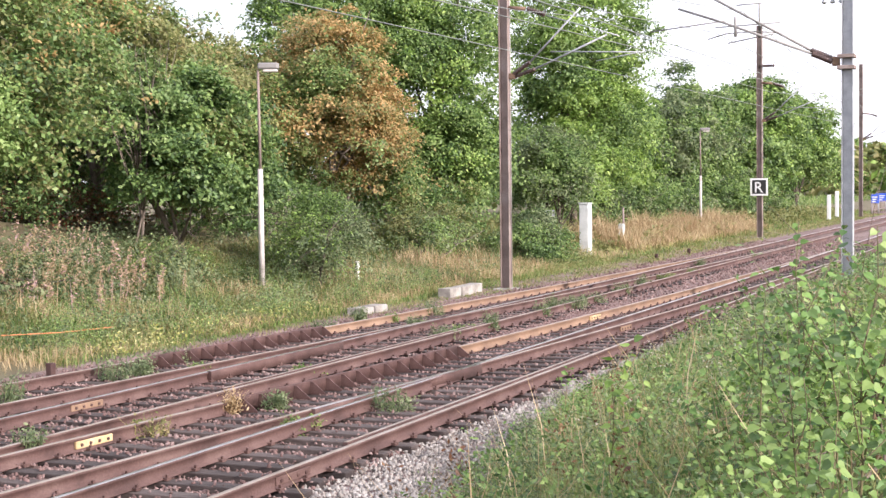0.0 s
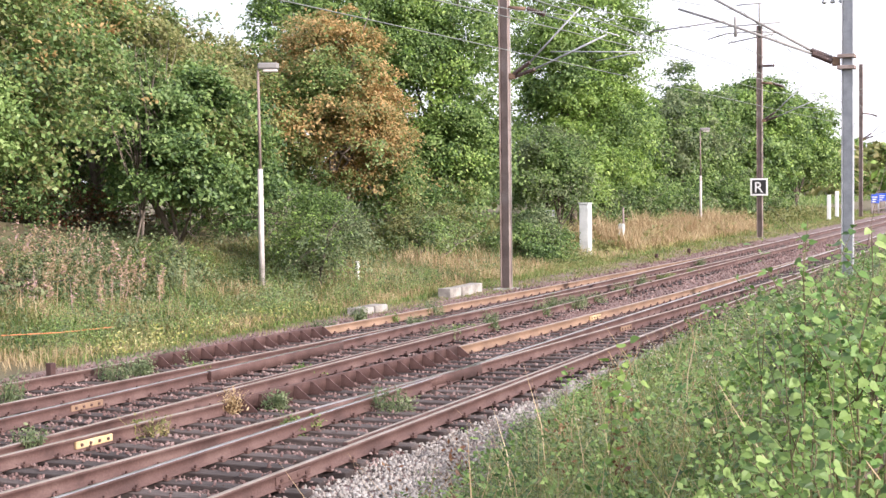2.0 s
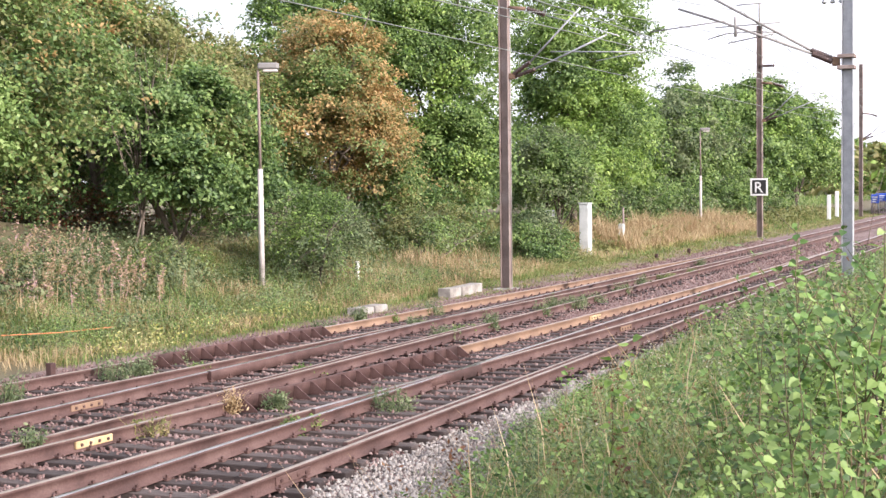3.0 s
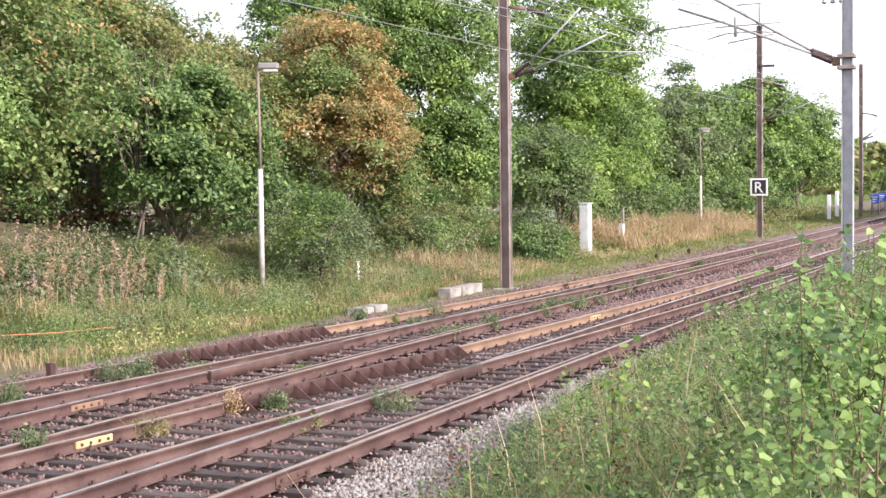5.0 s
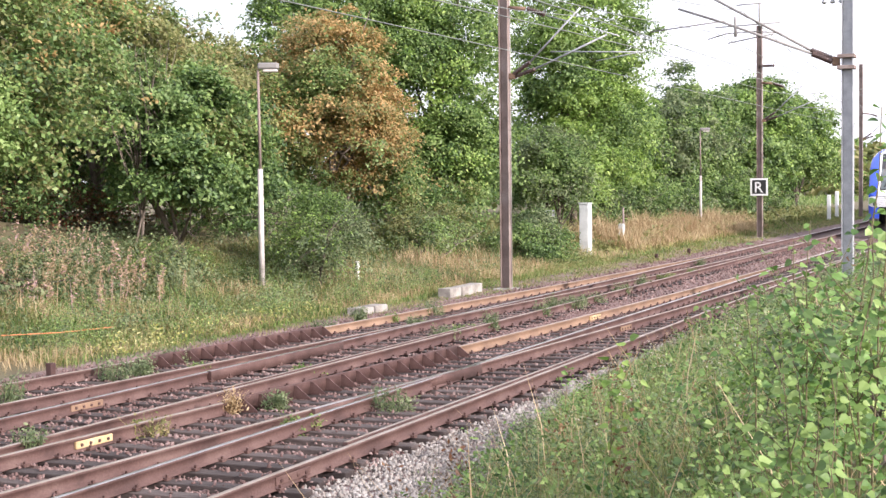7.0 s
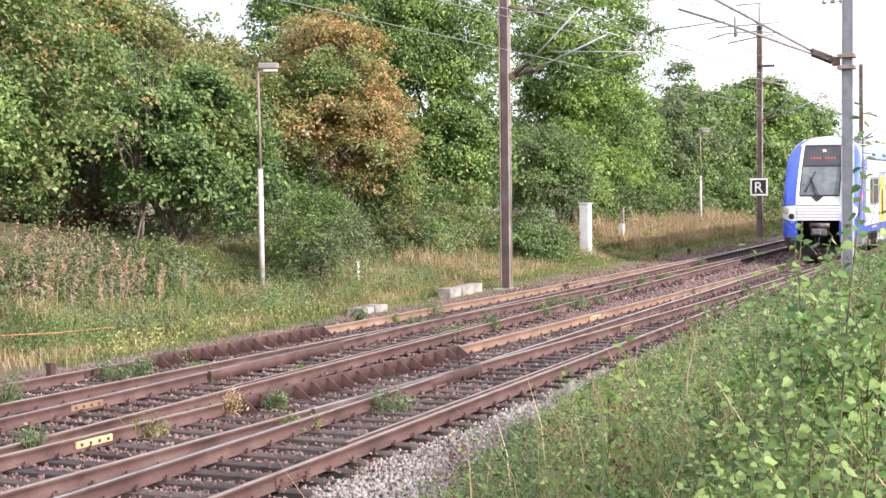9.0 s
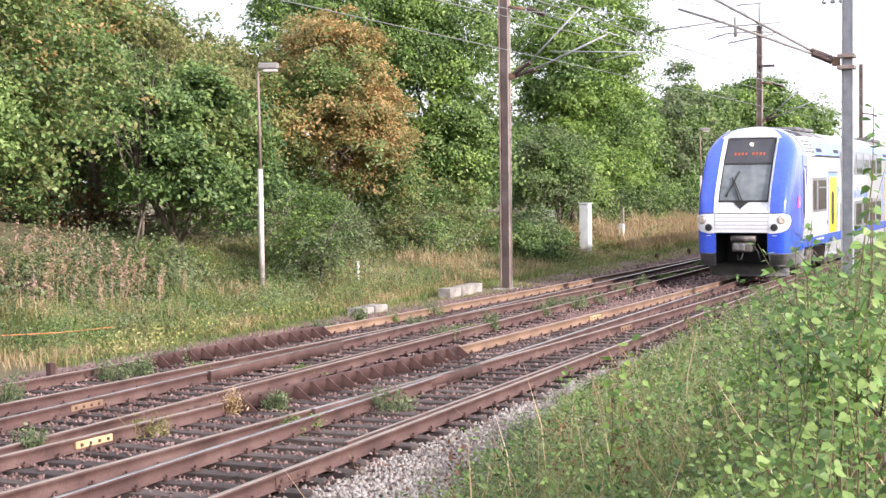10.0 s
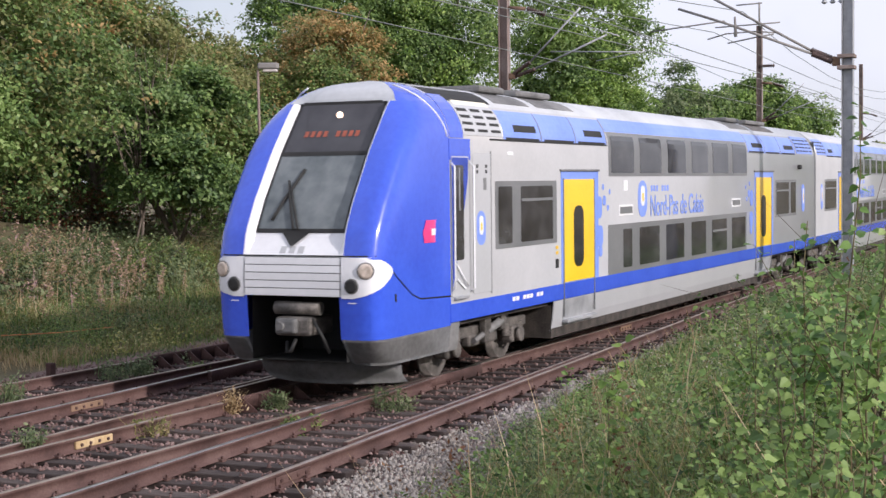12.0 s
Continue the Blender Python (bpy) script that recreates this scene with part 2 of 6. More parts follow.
def sweep(name, parent, fy, x0, x1, section, mats, top=None, step=1.2, lift=0.0, label=""):
    n = max(2, int((x1 - x0) / step) + 1)
    xs = np.linspace(x0, x1, n)
    sec = np.array(section)
    k = len(sec)
    ys = fy(xs)
    verts = np.stack([np.repeat(xs, k), (ys[:, None] + sec[None, :, 0]).ravel(), np.tile(sec[:, 1], n) + lift], -1)
    i = np.arange(n * k).reshape(n, k)
    j = np.roll(i, -1, axis=1)
    faces = np.stack([i[:-1], j[:-1], j[1:], i[1:]], -1).reshape(-1, 4)
    idx = np.tile(np.array([1 if top and e in top else 0 for e in range(k)]), n - 1)
    me = array_mesh(name, verts, faces, mats, idx)
    bm = bmesh.new()
    bm.from_mesh(me)
    bm.verts.ensure_lookup_table()
    bm.faces.new([bm.verts[q] for q in range(k)][::-1])
    bm.faces.new([bm.verts[(n - 1) * k + q] for q in range(k)])
    bmesh.ops.recalc_face_normals(bm, faces=bm.faces)
    bm.to_mesh(me)
    bm.free()
    ob = new(name, me)
    ob.parent = parent
    return tagged(ob, label=label)


GAUGE = 0.7525
main_near = tagged(new("main_track"), "rusty railway track with tarred timber sleepers in ballast", "railway track", kind="structure")
main_far = tagged(new("main_track"), "rusty railway track with tarred timber sleepers and weeds", "railway track", kind="structure")
crossover = tagged(new("crossover_track"), "rusty crossover track leading through the main rails", "railway track", kind="structure")
siding = tagged(new("siding_track"), "rusty siding track with a ribbed check rail beside grass", "railway track", kind="structure")
TOP = (6, 7, 8)


def rail(parent, line, off, x0, x1, head=HEAD, body=RUST, label=""):
    return sweep("rail", parent, lambda x: line(x) + off, x0, x1, RAIL_SECTION, [body, head], TOP, label=label)


rail(main_near, line_b, -GAUGE, -30, 400, HEAD_DULL, label="dull rusty running rail")
rail(main_near, line_b, GAUGE, -30, 400, HEAD, label="shiny running rail")
rail(main_far, line_c, -GAUGE, -30, 400, HEAD_DULL)
rail(main_far, line_c, GAUGE, -30, 400, HEAD)
rail(crossover, line_a, -GAUGE, -10, 66, HEAD_DULL)
rail(crossover, line_a, GAUGE, -10, 25.6, HEAD_DULL)
rail(crossover, line_a, GAUGE, 25.6, 66, HEAD_DULL, RUST_YELLOW, "yellowish rusty rail")
rail(siding, line_d, -GAUGE, -30, 74, HEAD_DULL)
rail(siding, line_d, GAUGE, -30, 28.2, HEAD_DULL)
rail(siding, line_d, GAUGE, 28.2, 74, HEAD_DULL, RUST_YELLOW, "yellowish rusty rail")
CHECK = [(-0.03, -0.165), (0.03, -0.165), (0.035, -0.01), (0.028, 0.012), (-0.028, 0.012), (-0.035, -0.01)]
sweep("check_rail", main_near, lambda x: line_b(x) - GAUGE + 0.11, 15.8, 25.8, CHECK, [RUST_DARK, HEAD_DULL], (3,), label="dark worn check rail")
sweep("check_rail", main_far, lambda x: line_c(x) - GAUGE + 0.11, 19.3, 30.5, CHECK, [RUST_DARK, HEAD_DULL], (3,), label="dark worn check rail")
WING = [(-0.04, -0.172), (0.04, -0.172), (0.04, 0.0), (0.03, 0.008), (-0.03, 0.008), (-0.04, 0.0)]
sweep("wing_rail", crossover, lambda x: line_a(x) - GAUGE - 0.06, 18.0, 23.6, WING, [RUST, HEAD], (3,), label="solid flat-sided wing rail")
sweep("wing_rail", main_far, lambda x: line_c(x) + GAUGE - 0.06, 21.0, 26.0, WING, [RUST, HEAD], (3,), label="solid flat-sided wing rail")


# ---- foliage ----
def leaf_arrays(rng, centres, normals, size, length=1.6, bend=0.25):
    """Rhombic leaves with a fold: six corners, two quads each."""
    n = len(centres)
    nrm = normals / np.maximum(np.linalg.norm(normals, axis=1, keepdims=True), 1e-6)
    t = rng.normal(size=(n, 3))
    t -= (t * nrm).sum(1, keepdims=True) * nrm
    t /= np.maximum(np.linalg.norm(t, axis=1, keepdims=True), 1e-6)
    b = np.cross(nrm, t)
    s = (size * rng.uniform(0.65, 1.3, n))[:, None]
    half, wide = s * length / 2, s / 2
    p0, p1 = centres - t * half, centres + t * half - nrm * s * bend
    q0, q1 = centres + b * wide - nrm * s * bend * 0.5, centres - b * wide - nrm * s * bend * 0.5
    verts = np.stack([p0, q0, p1, q1], 1).reshape(-1, 3)
    return verts, np.arange(n * 4).reshape(n, 4)


def foliage(name, verts_list, mats, index_list=None):
    verts = np.concatenate(verts_list)
    faces = np.arange(len(verts)).reshape(-1, 4)
    idx = None if index_list is None else np.concatenate(index_list)
    return array_mesh(name, verts, faces, mats, idx)


def crown_points(rng, lobes, clumps, per, clump_r):
    """Leaf centres and normals, gathered in clumps over the outer part of rounded lobes."""
    weights = np.array([l[3] * l[4] for l in lobes], float)
    which = rng.choice(len(lobes), clumps, p=weights / weights.sum())
    lob = np.array(lobes, float)[which]
    d = rng.normal(size=(clumps, 3))
    d /= np.linalg.norm(d, axis=1, keepdims=True)
    d[:, 2] = np.where(d[:, 2] < -0.55, -d[:, 2], d[:, 2])
    ripple = 1 + 0.24 * np.sin(d[:, 0] * 7 + which * 2.1) * np.cos(d[:, 1] * 6 + which) + 0.17 * np.sin(d[:, 2] * 9 + d[:, 0] * 5 + which)
    r = rng.uniform(0.5, 1.0, clumps) ** 0.5 * ripple
    cc = lob[:, :3] + d * r[:, None] * lob[:, [3, 3, 4]]
    keep = rng.integers(0, clumps, clumps * per)
    off = rng.normal(size=(clumps * per, 3)) * np.array([1, 1, 0.42])
    cr = clump_r * rng.uniform(0.6, 1.4, clumps)
    off[:, 2] -= 0.25 * (off[:, 0] ** 2 + off[:, 1] ** 2)
    c = cc[keep] + off * cr[keep][:, None] * 0.55
    nrm = d[keep] * 0.6 + rng.normal(size=(clumps * per, 3)) * 0.6 + np.array([0, -0.1, 0.6])
    return c, nrm


def limb_mesh(rng, base, lobes, trunk_r, stems=1):
    bm = bmesh.new()
    top = Vector(max(lobes, key=lambda l: l[2])[:3])
    for k in range(stems):
        off = Vector((rng.uniform(-0.5, 0.5), rng.uniform(-0.5, 0.5), 0)) * (stems > 1)
        pts = [base + off]
        for q in range(1, 6):
            f = q / 5
            pts.append(base.lerp(top, f) + off * (1 + 2 * f) + Vector((rng.uniform(-0.25, 0.25), rng.uniform(-0.25, 0.25), 0)))
        tube(bm, pts, [trunk_r * (1 - 0.15 * q) for q in range(6)], 8)
        for l in lobes:
            for _ in range(3):
                a = pts[int(rng.integers(1, 4))]
                e = Vector(l[:3]) + Vector(rng.normal(size=3)) * l[3] * 0.45
                m = a.lerp(e, 0.5) + Vector((rng.uniform(-0.3, 0.3), rng.uniform(-0.3, 0.3), 0.25))
                tube(bm, [a, m, e], [trunk_r * 0.42, trunk_r * 0.26, trunk_r * 0.07], 6)
                for _ in range(3):
                    t = m.lerp(e, rng.uniform(0, 1))
                    g = t + Vector(rng.normal(size=3)) * 0.5
                    tube(bm, [t, t.lerp(g, 0.5) + Vector((0, 0, 0.1)), g], [trunk_r * 0.13, trunk_r * 0.09, trunk_r * 0.03], 5)
    return bm


def tree(seed, base, lobes, clumps, per, leaf, clump_r, mats, shares, label, category="tree", name="tree", trunk_r=0.16, stems=1, drop=0.0, sink=0.0):
    """base: foot (x, y); lobes: (x, y, z, radius, half height) relative to the foot."""
    rng = np.random.default_rng(seed)
    near = base[0] < 50 and name == "tree"
    per, leaf = (int(per * 2.1), leaf * 0.55) if near else (int(per * 2.2), leaf * 0.5) if base[0] < 80 and name == "tree" else (int(per * 1.4), leaf * 0.68) if base[0] < 80 else (int(per * 1.5), leaf * 0.64)
    z = float(ground_z(base[0], base[1])) - 0.08 - sink
    ob = thing(name, (base[0], base[1], z), label, category)
    part("trunk", limb_mesh(rng, Vector((0, 0, 0)), lobes, trunk_r, stems), BARK, ob)
    c, nrm = crown_points(rng, lobes, clumps, per, clump_r)
    ok = c[:, 2] > drop
    c, nrm = c[ok], nrm[ok]
    verts, faces = leaf_arrays(rng, c, nrm, np.full(len(c), leaf))
    # patches of other foliage colours hang together
    field = np.sin(c[:, 0] * 1.3 + seed) + np.cos(c[:, 1] * 1.1 + c[:, 2] * 1.5 + seed) + rng.normal(size=len(c)) * 0.7
    cuts = np.quantile(field, np.cumsum(shares)[:-1]) if len(shares) > 1 else []
    idx = np.digitize(field, cuts) if len(shares) > 1 else np.zeros(len(c), int)
    crown = new("crown", array_mesh("crown", verts, faces, mats, idx))
    crown.parent = ob
    return ob


def wood():
    D, M, L, O, T, S = LEAF_DARK, LEAF_MID, LEAF_LIGHT, LEAF_OLIVE, LEAF_ORANGE, LEAF_SILVER
    tree(1, (27.5, 26.6), [(0, 0, 6.2, 3.0, 2.6), (-2.2, -0.6, 4.6, 2.0, 1.6), (2.0, -0.9, 4.8, 2.2, 2.2), (0.5, 0.5, 8.4, 2.4, 1.8), (-3.4, 0.3, 6.8, 2.0, 2.0), (0.2, -2.4, 4.3, 1.6, 1.2), (-2.4, -2.0, 4.0, 1.5, 1.2), (0.2, -1.8, 3.1, 1.1, 1.0)], 740, 46, 0.15, 0.5,
         [M, O, D, T], [0.48, 0.3, 0.19, 0.03], "tall green tree with a few turning leaves on the bank", sink=0.7)
    tree(2, (36.1, 26.2), [(0, 0, 4.2, 2.2, 2.0), (-1.2, -0.7, 3.3, 1.7, 1.5), (1.3, -0.6, 3.3, 1.5, 1.6), (-1.8, 0.8, 5.6, 1.7, 1.2)], 800, 46, 0.16, 0.45,
         [D, M, O], [0.55, 0.35, 0.1], "dense dark green rounded tree on the bank", trunk_r=0.12, sink=0.7)
    tree(3, (36.6, 29.6), [(0, 0, 6.0, 2.4, 2.0), (2.2, 0, 5.4, 2.2, 2.2), (-2, 0, 5.4, 2.2, 2.4), (3.4, 0.2, 4.2, 1.8, 2.0), (-0.6, 0, 7.0, 1.4, 1.4)], 700, 42, 0.15, 0.5,
         [O, M, T], [0.62, 0.3, 0.08], "olive green tree with bare twigs behind others", sink=0.5)
    tree(4, (47.0, 27.6), [(0, 0, 6.6, 2.2, 2.2), (0.4, -0.8, 4.4, 2.2, 1.9), (1.8, -0.4, 3.4, 1.7, 1.7), (-1.3, -0.2, 5.2, 1.7, 2.0), (3.2, -0.5, 2.9, 1.4, 1.3), (2.6, -0.6, 4.6, 1.2, 1.0)], 860, 44, 0.14, 0.42,
         [T, O, M, D], [0.62, 0.22, 0.12, 0.04], "hawthorn turning orange and brown among green trees", sink=0.4)
    tree(5, (59.0, 29.3), [(0, 0, 5.5, 3.2, 3.2), (0.5, 0, 10.0, 3.4, 3.4), (-1.6, -1.2, 3.2, 2.4, 2.2), (0.6, -1.2, 3.6, 1.8, 2.2), (-2.2, 0, 8.0, 2.4, 2.6)], 1100, 44, 0.19, 0.55,
         [M, D, L], [0.5, 0.3, 0.2], "tall dense green tree among lighter ones", trunk_r=0.2)
    tree(6, (53.0, 31.8), [(0, 0, 7, 3.2, 3.4), (1, 0, 11, 3.0, 3), (-1.5, 0, 4.5, 2.5, 2.5)], 700, 40, 0.2, 0.6, [M, D, L], [0.55, 0.3, 0.15], "tall dense green tree behind the hawthorn", trunk_r=0.2)
    tree(7, (74.0, 28.8), [(0, 0, 5.5, 3.6, 3.4), (0.6, 0, 11.0, 4.0, 3.8), (2.6, -0.8, 7.2, 2.8, 3.0), (-2.8, -0.8, 3.2, 2.2, 2.4), (3.6, 0, 4.0, 2.4, 2.6), (-1.8, -0.3, 8.4, 2.6, 2.8)], 1300, 42, 0.21, 0.6,
         [L, M, D], [0.52, 0.36, 0.12], "tall bright green tree on the line's edge", trunk_r=0.22)
    tree(8, (66.0, 27.0), [(0, 0, 3.0, 2.0, 2.2), (1.6, 0.3, 3.6, 1.7, 2.0)], 420, 40, 0.16, 0.45, [S, M, D], [0.5, 0.3, 0.2], "grey-green willow bush beside the cabinet", trunk_r=0.1, stems=3)
    tree(9, (87.0, 31.2), [(0, 0, 4.6, 3.0, 3.4), (2.0, 0, 6.4, 2.4, 2.4), (-2.0, -0.5, 4.2, 2.4, 2.8)], 650, 40, 0.22, 0.6, [M, L, D], [0.5, 0.3, 0.2], "green tree with a ragged top")
    tree(10, (104.0, 32.5), [(0, 0, 4.8, 3.2, 3.6), (2.6, 0, 6.8, 2.6, 2.8), (-2.6, 0, 5.6, 2.6, 3.0)], 650, 40, 0.24, 0.6, [S, M, D], [0.5, 0.35, 0.15], "grey-green tree in the far row")
    tree(11, (125.0, 32.4), [(0, 0, 6.5, 4.4, 4.6), (-3.2, -0.5, 4.6, 3.2, 3.4), (3.6, 0, 5.6, 3.4, 4.0), (1, 0, 9.2, 3.2, 2.6)], 1000, 40, 0.28, 0.75, [M, D, L], [0.5, 0.2, 0.3], "large rounded green tree far along the line", trunk_r=0.25)
    tree(12, (146.0, 33.6), [(0, 0, 6.6, 4.2, 4.6), (3.6, 0, 4.6, 3.4, 3.6), (-3, 0, 6, 3.4, 3.6)], 700, 40, 0.3, 0.8, [M, D, L], [0.5, 0.2, 0.3], "large rounded green tree far along the line", trunk_r=0.25)
    tree(13, (114.0, 33.6), [(0, 0, 6.0, 3.0, 4.0), (-2, 0, 7.4, 2.4, 2.6), (2.4, 0, 7.0, 2.4, 2.8)], 650, 40, 0.25, 0.65, [M, D, S], [0.5, 0.2, 0.3], "green tree in the row")
    tree(14, (128.0, 39.6), [(0, 0, 11.4, 1.6, 2.0), (0.9, 0, 9.2, 1.7, 1.8), (-0.8, 0, 9.2, 1.3, 1.6)], 150, 30, 0.22, 0.5, [S, D], [0.6, 0.4], "thin half-bare tree standing behind the row", trunk_r=0.14, stems=2)
    tree(27, (44.0, 28.9), [(0, 0, 3.4, 2.0, 2.2), (-1.7, 0, 4.0, 1.8, 2.1), (1.4, 0.3, 2.6, 1.6, 1.8)], 380, 40, 0.14, 0.42, [O, M, T], [0.66, 0.24, 0.1], "olive tree with bare twigs beside the hawthorn", stems=2)
    tree(30, (46.0, 32.2), [(0, 0, 4.2, 2.4, 2.6), (1.4, 0, 5.6, 1.5, 1.4), (-1.7, 0, 5.2, 1.6, 1.7)], 420, 40, 0.14, 0.42, [O, M, T], [0.7, 0.2, 0.1], "olive tree with thin bare twigs against the sky", stems=2)
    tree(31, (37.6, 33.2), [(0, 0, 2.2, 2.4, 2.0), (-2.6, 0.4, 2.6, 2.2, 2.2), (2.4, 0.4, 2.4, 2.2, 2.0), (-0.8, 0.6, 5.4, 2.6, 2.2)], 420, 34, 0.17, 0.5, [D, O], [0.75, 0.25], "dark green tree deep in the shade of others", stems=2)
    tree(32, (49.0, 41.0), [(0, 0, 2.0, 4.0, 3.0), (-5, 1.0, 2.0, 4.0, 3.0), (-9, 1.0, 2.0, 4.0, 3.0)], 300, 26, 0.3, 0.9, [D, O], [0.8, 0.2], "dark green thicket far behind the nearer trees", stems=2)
    tree(33, (33.4, 25.8), [(0, 0, 5.6, 1.0, 1.3), (0.7, 0, 6.2, 0.9, 1.1), (-0.5, 0, 4.6, 0.9, 1.2)], 14, 20, 0.13, 0.3, [O, T], [0.7, 0.3], "thin half-bare tree with pale grey twigs", trunk_r=0.05, stems=2)
    # scrub on the slope and under the trees
    scrub = (
        (15, (38.0, 22.8), [(0, 0, 1.5, 1.5, 1.4), (-0.8, -0.3, 1.0, 1.1, 1.0), (1.1, -0.1, 1.2, 1.2, 1.2), (0.3, 0, 2.2, 0.8, 0.8), (1.3, -0.2, 1.8, 0.7, 0.7)], 440, 0.075, [S, L, M], [0.6, 0.25, 0.15], "grey-green willow bush beside the lamp post"),
        (16, (31.0, 23.6), [(0, 0, 0.5, 1.1, 0.6), (1.6, 0.6, 0.7, 1.1, 0.7)], 300, 0.075, [S, O, M], [0.4, 0.3, 0.3], "low dense scrub on the grassy slope"),
        (17, (26.5, 24.2), [(0, 0, 0.5, 0.9, 0.6), (-1.4, 0.3, 0.5, 0.9, 0.6)], 240, 0.07, [S, O, M], [0.4, 0.3, 0.3], "low dense scrub on the grassy slope"),
        (18, (47.5, 24.6), [(0, 0, 0.9, 1.2, 0.9), (1.8, 0.5, 1.0, 1.3, 1.0), (3.8, 0.6, 1.1, 1.3, 1.1)], 420, 0.09, [O, S, M], [0.4, 0.3, 0.3], "low olive scrub at the foot of the trees"),
        (19, (56.4, 22.7), [(0, 0, 0.7, 0.9, 0.9), (-1.2, 0.2, 1.1, 0.9, 1.2), (-2.6, 0.4, 0.9, 1.2, 0.9), (0.3, 0.9, 1.7, 0.7, 0.7)], 420, 0.1, [S, M, D], [0.45, 0.35, 0.2], "green scrub round the grey cabinet"),
        # dry brown stuff; its dark leaf colours also paint the shade under the canopy
        (20, (34.6, 28.6), [(0, 0.6, 0.6, 1.6, 0.7), (2.6, 0.2, 0.7, 1.6, 0.8)], 180, 0.09, [D, BROWN_DRY], [0.6, 0.4], "undergrowth with dark leaves filling the shade beneath the trees"),
        (21, (26.4, 29.6), [(0, 1.4, 0.6, 1.8, 0.8), (-2.6, 1.2, 0.6, 1.6, 0.8)], 180, 0.09, [D, BROWN_DRY], [0.55, 0.45], "undergrowth with dark leaves filling the shade beneath the trees"),
        (28, (33.0, 31.0), [(0, 0, 1.0, 1.6, 1.2), (2.0, 0.5, 1.2, 1.6, 1.3), (-1.8, -0.8, 0.8, 1.4, 1.0)], 300, 0.1, [D, BROWN_DRY], [0.7, 0.3], "undergrowth coloured dark brownish for the deep shade beneath the trees"),
        (29, (38.5, 32.5), [(0, 0, 1.2, 2.0, 1.4), (2.6, 0.5, 1.4, 2.0, 1.5), (-2.4, 0, 1.2, 1.8, 1.3)], 300, 0.11, [D, BROWN_DRY], [0.75, 0.25], "undergrowth coloured dark brownish for the deep shade beneath the trees"),
        (22, (43.0, 28.0), [(0, 0, 1.0, 1.8, 1.3), (-2.6, 0.2, 1.0, 1.6, 1.2), (2.8, 0, 1.2, 1.8, 1.4)], 420, 0.11, [D, M, O], [0.5, 0.3, 0.2], "undergrowth with dark leaves filling the shade beneath the trees"),
        (23, (53.5, 27.6), [(0, 0, 1.2, 1.8, 1.4), (-2.6, 0.2, 1.0, 1.6, 1.2), (2.8, 0, 1.2, 1.8, 1.4)], 420, 0.12, [D, M, O], [0.5, 0.3, 0.2], "undergrowth with dark leaves filling the shade beneath the trees"),
        (24, (82.0, 29.4), [(0, 0, 1.4, 2.2, 1.6), (-3.6, 0.2, 1.4, 2.2, 1.6), (4.0, 0, 1.4, 2.2, 1.6)], 420, 0.16, [M, D, S], [0.5, 0.3, 0.2], "green undergrowth along the line"),
        (25, (98.0, 30.4), [(0, 0, 1.6, 2.4, 1.8), (-3.8, 0.2, 1.4, 2.2, 1.6), (4.4, 0, 1.6, 2.4, 1.8)], 420, 0.18, [M, D, S], [0.5, 0.3, 0.2], "green undergrowth along the line"),
        (26, (116.0, 30.6), [(0, 0, 1.8, 2.6, 2.0), (-4.6, 0.2, 1.6, 2.6, 1.8), (5.0, 0, 1.8, 2.8, 2.0)], 420, 0.2, [M, D, S], [0.5, 0.3, 0.2], "green undergrowth along the line"),
    )
    # leafy bushes on the near bank
    for seed, at, lobes, mats in ((40, (9.9, 2.3), [(0, 0, 0.5, 0.5, 0.4), (0.3, 0.1, 0.85, 0.34, 0.3)], [M, L]), (41, (9.4, 1.95), [(0, 0, 0.7, 0.45, 0.5), (-0.2, 0.2, 1.05, 0.32, 0.3)], [M, S]),
                                  (43, (8.2, 1.5), [(0, 0, 0.7, 0.4, 0.5), (0.1, 0.15, 1.1, 0.28, 0.28)], [M, L])):
        tree(seed, at, lobes, 80, 24, 0.038, 0.14, mats, [0.65, 0.35], "leafy green bush among herbs on the near bank", "bush", "bush", 0.02)
    for seed, at, lobes, clumps, leaf, mats, shares, label in scrub:
        tree(seed, at, lobes, clumps, 26, leaf, 0.26 + leaf * 0.6, mats, shares, label, "bush", "bush", 0.04, 3)


wood()


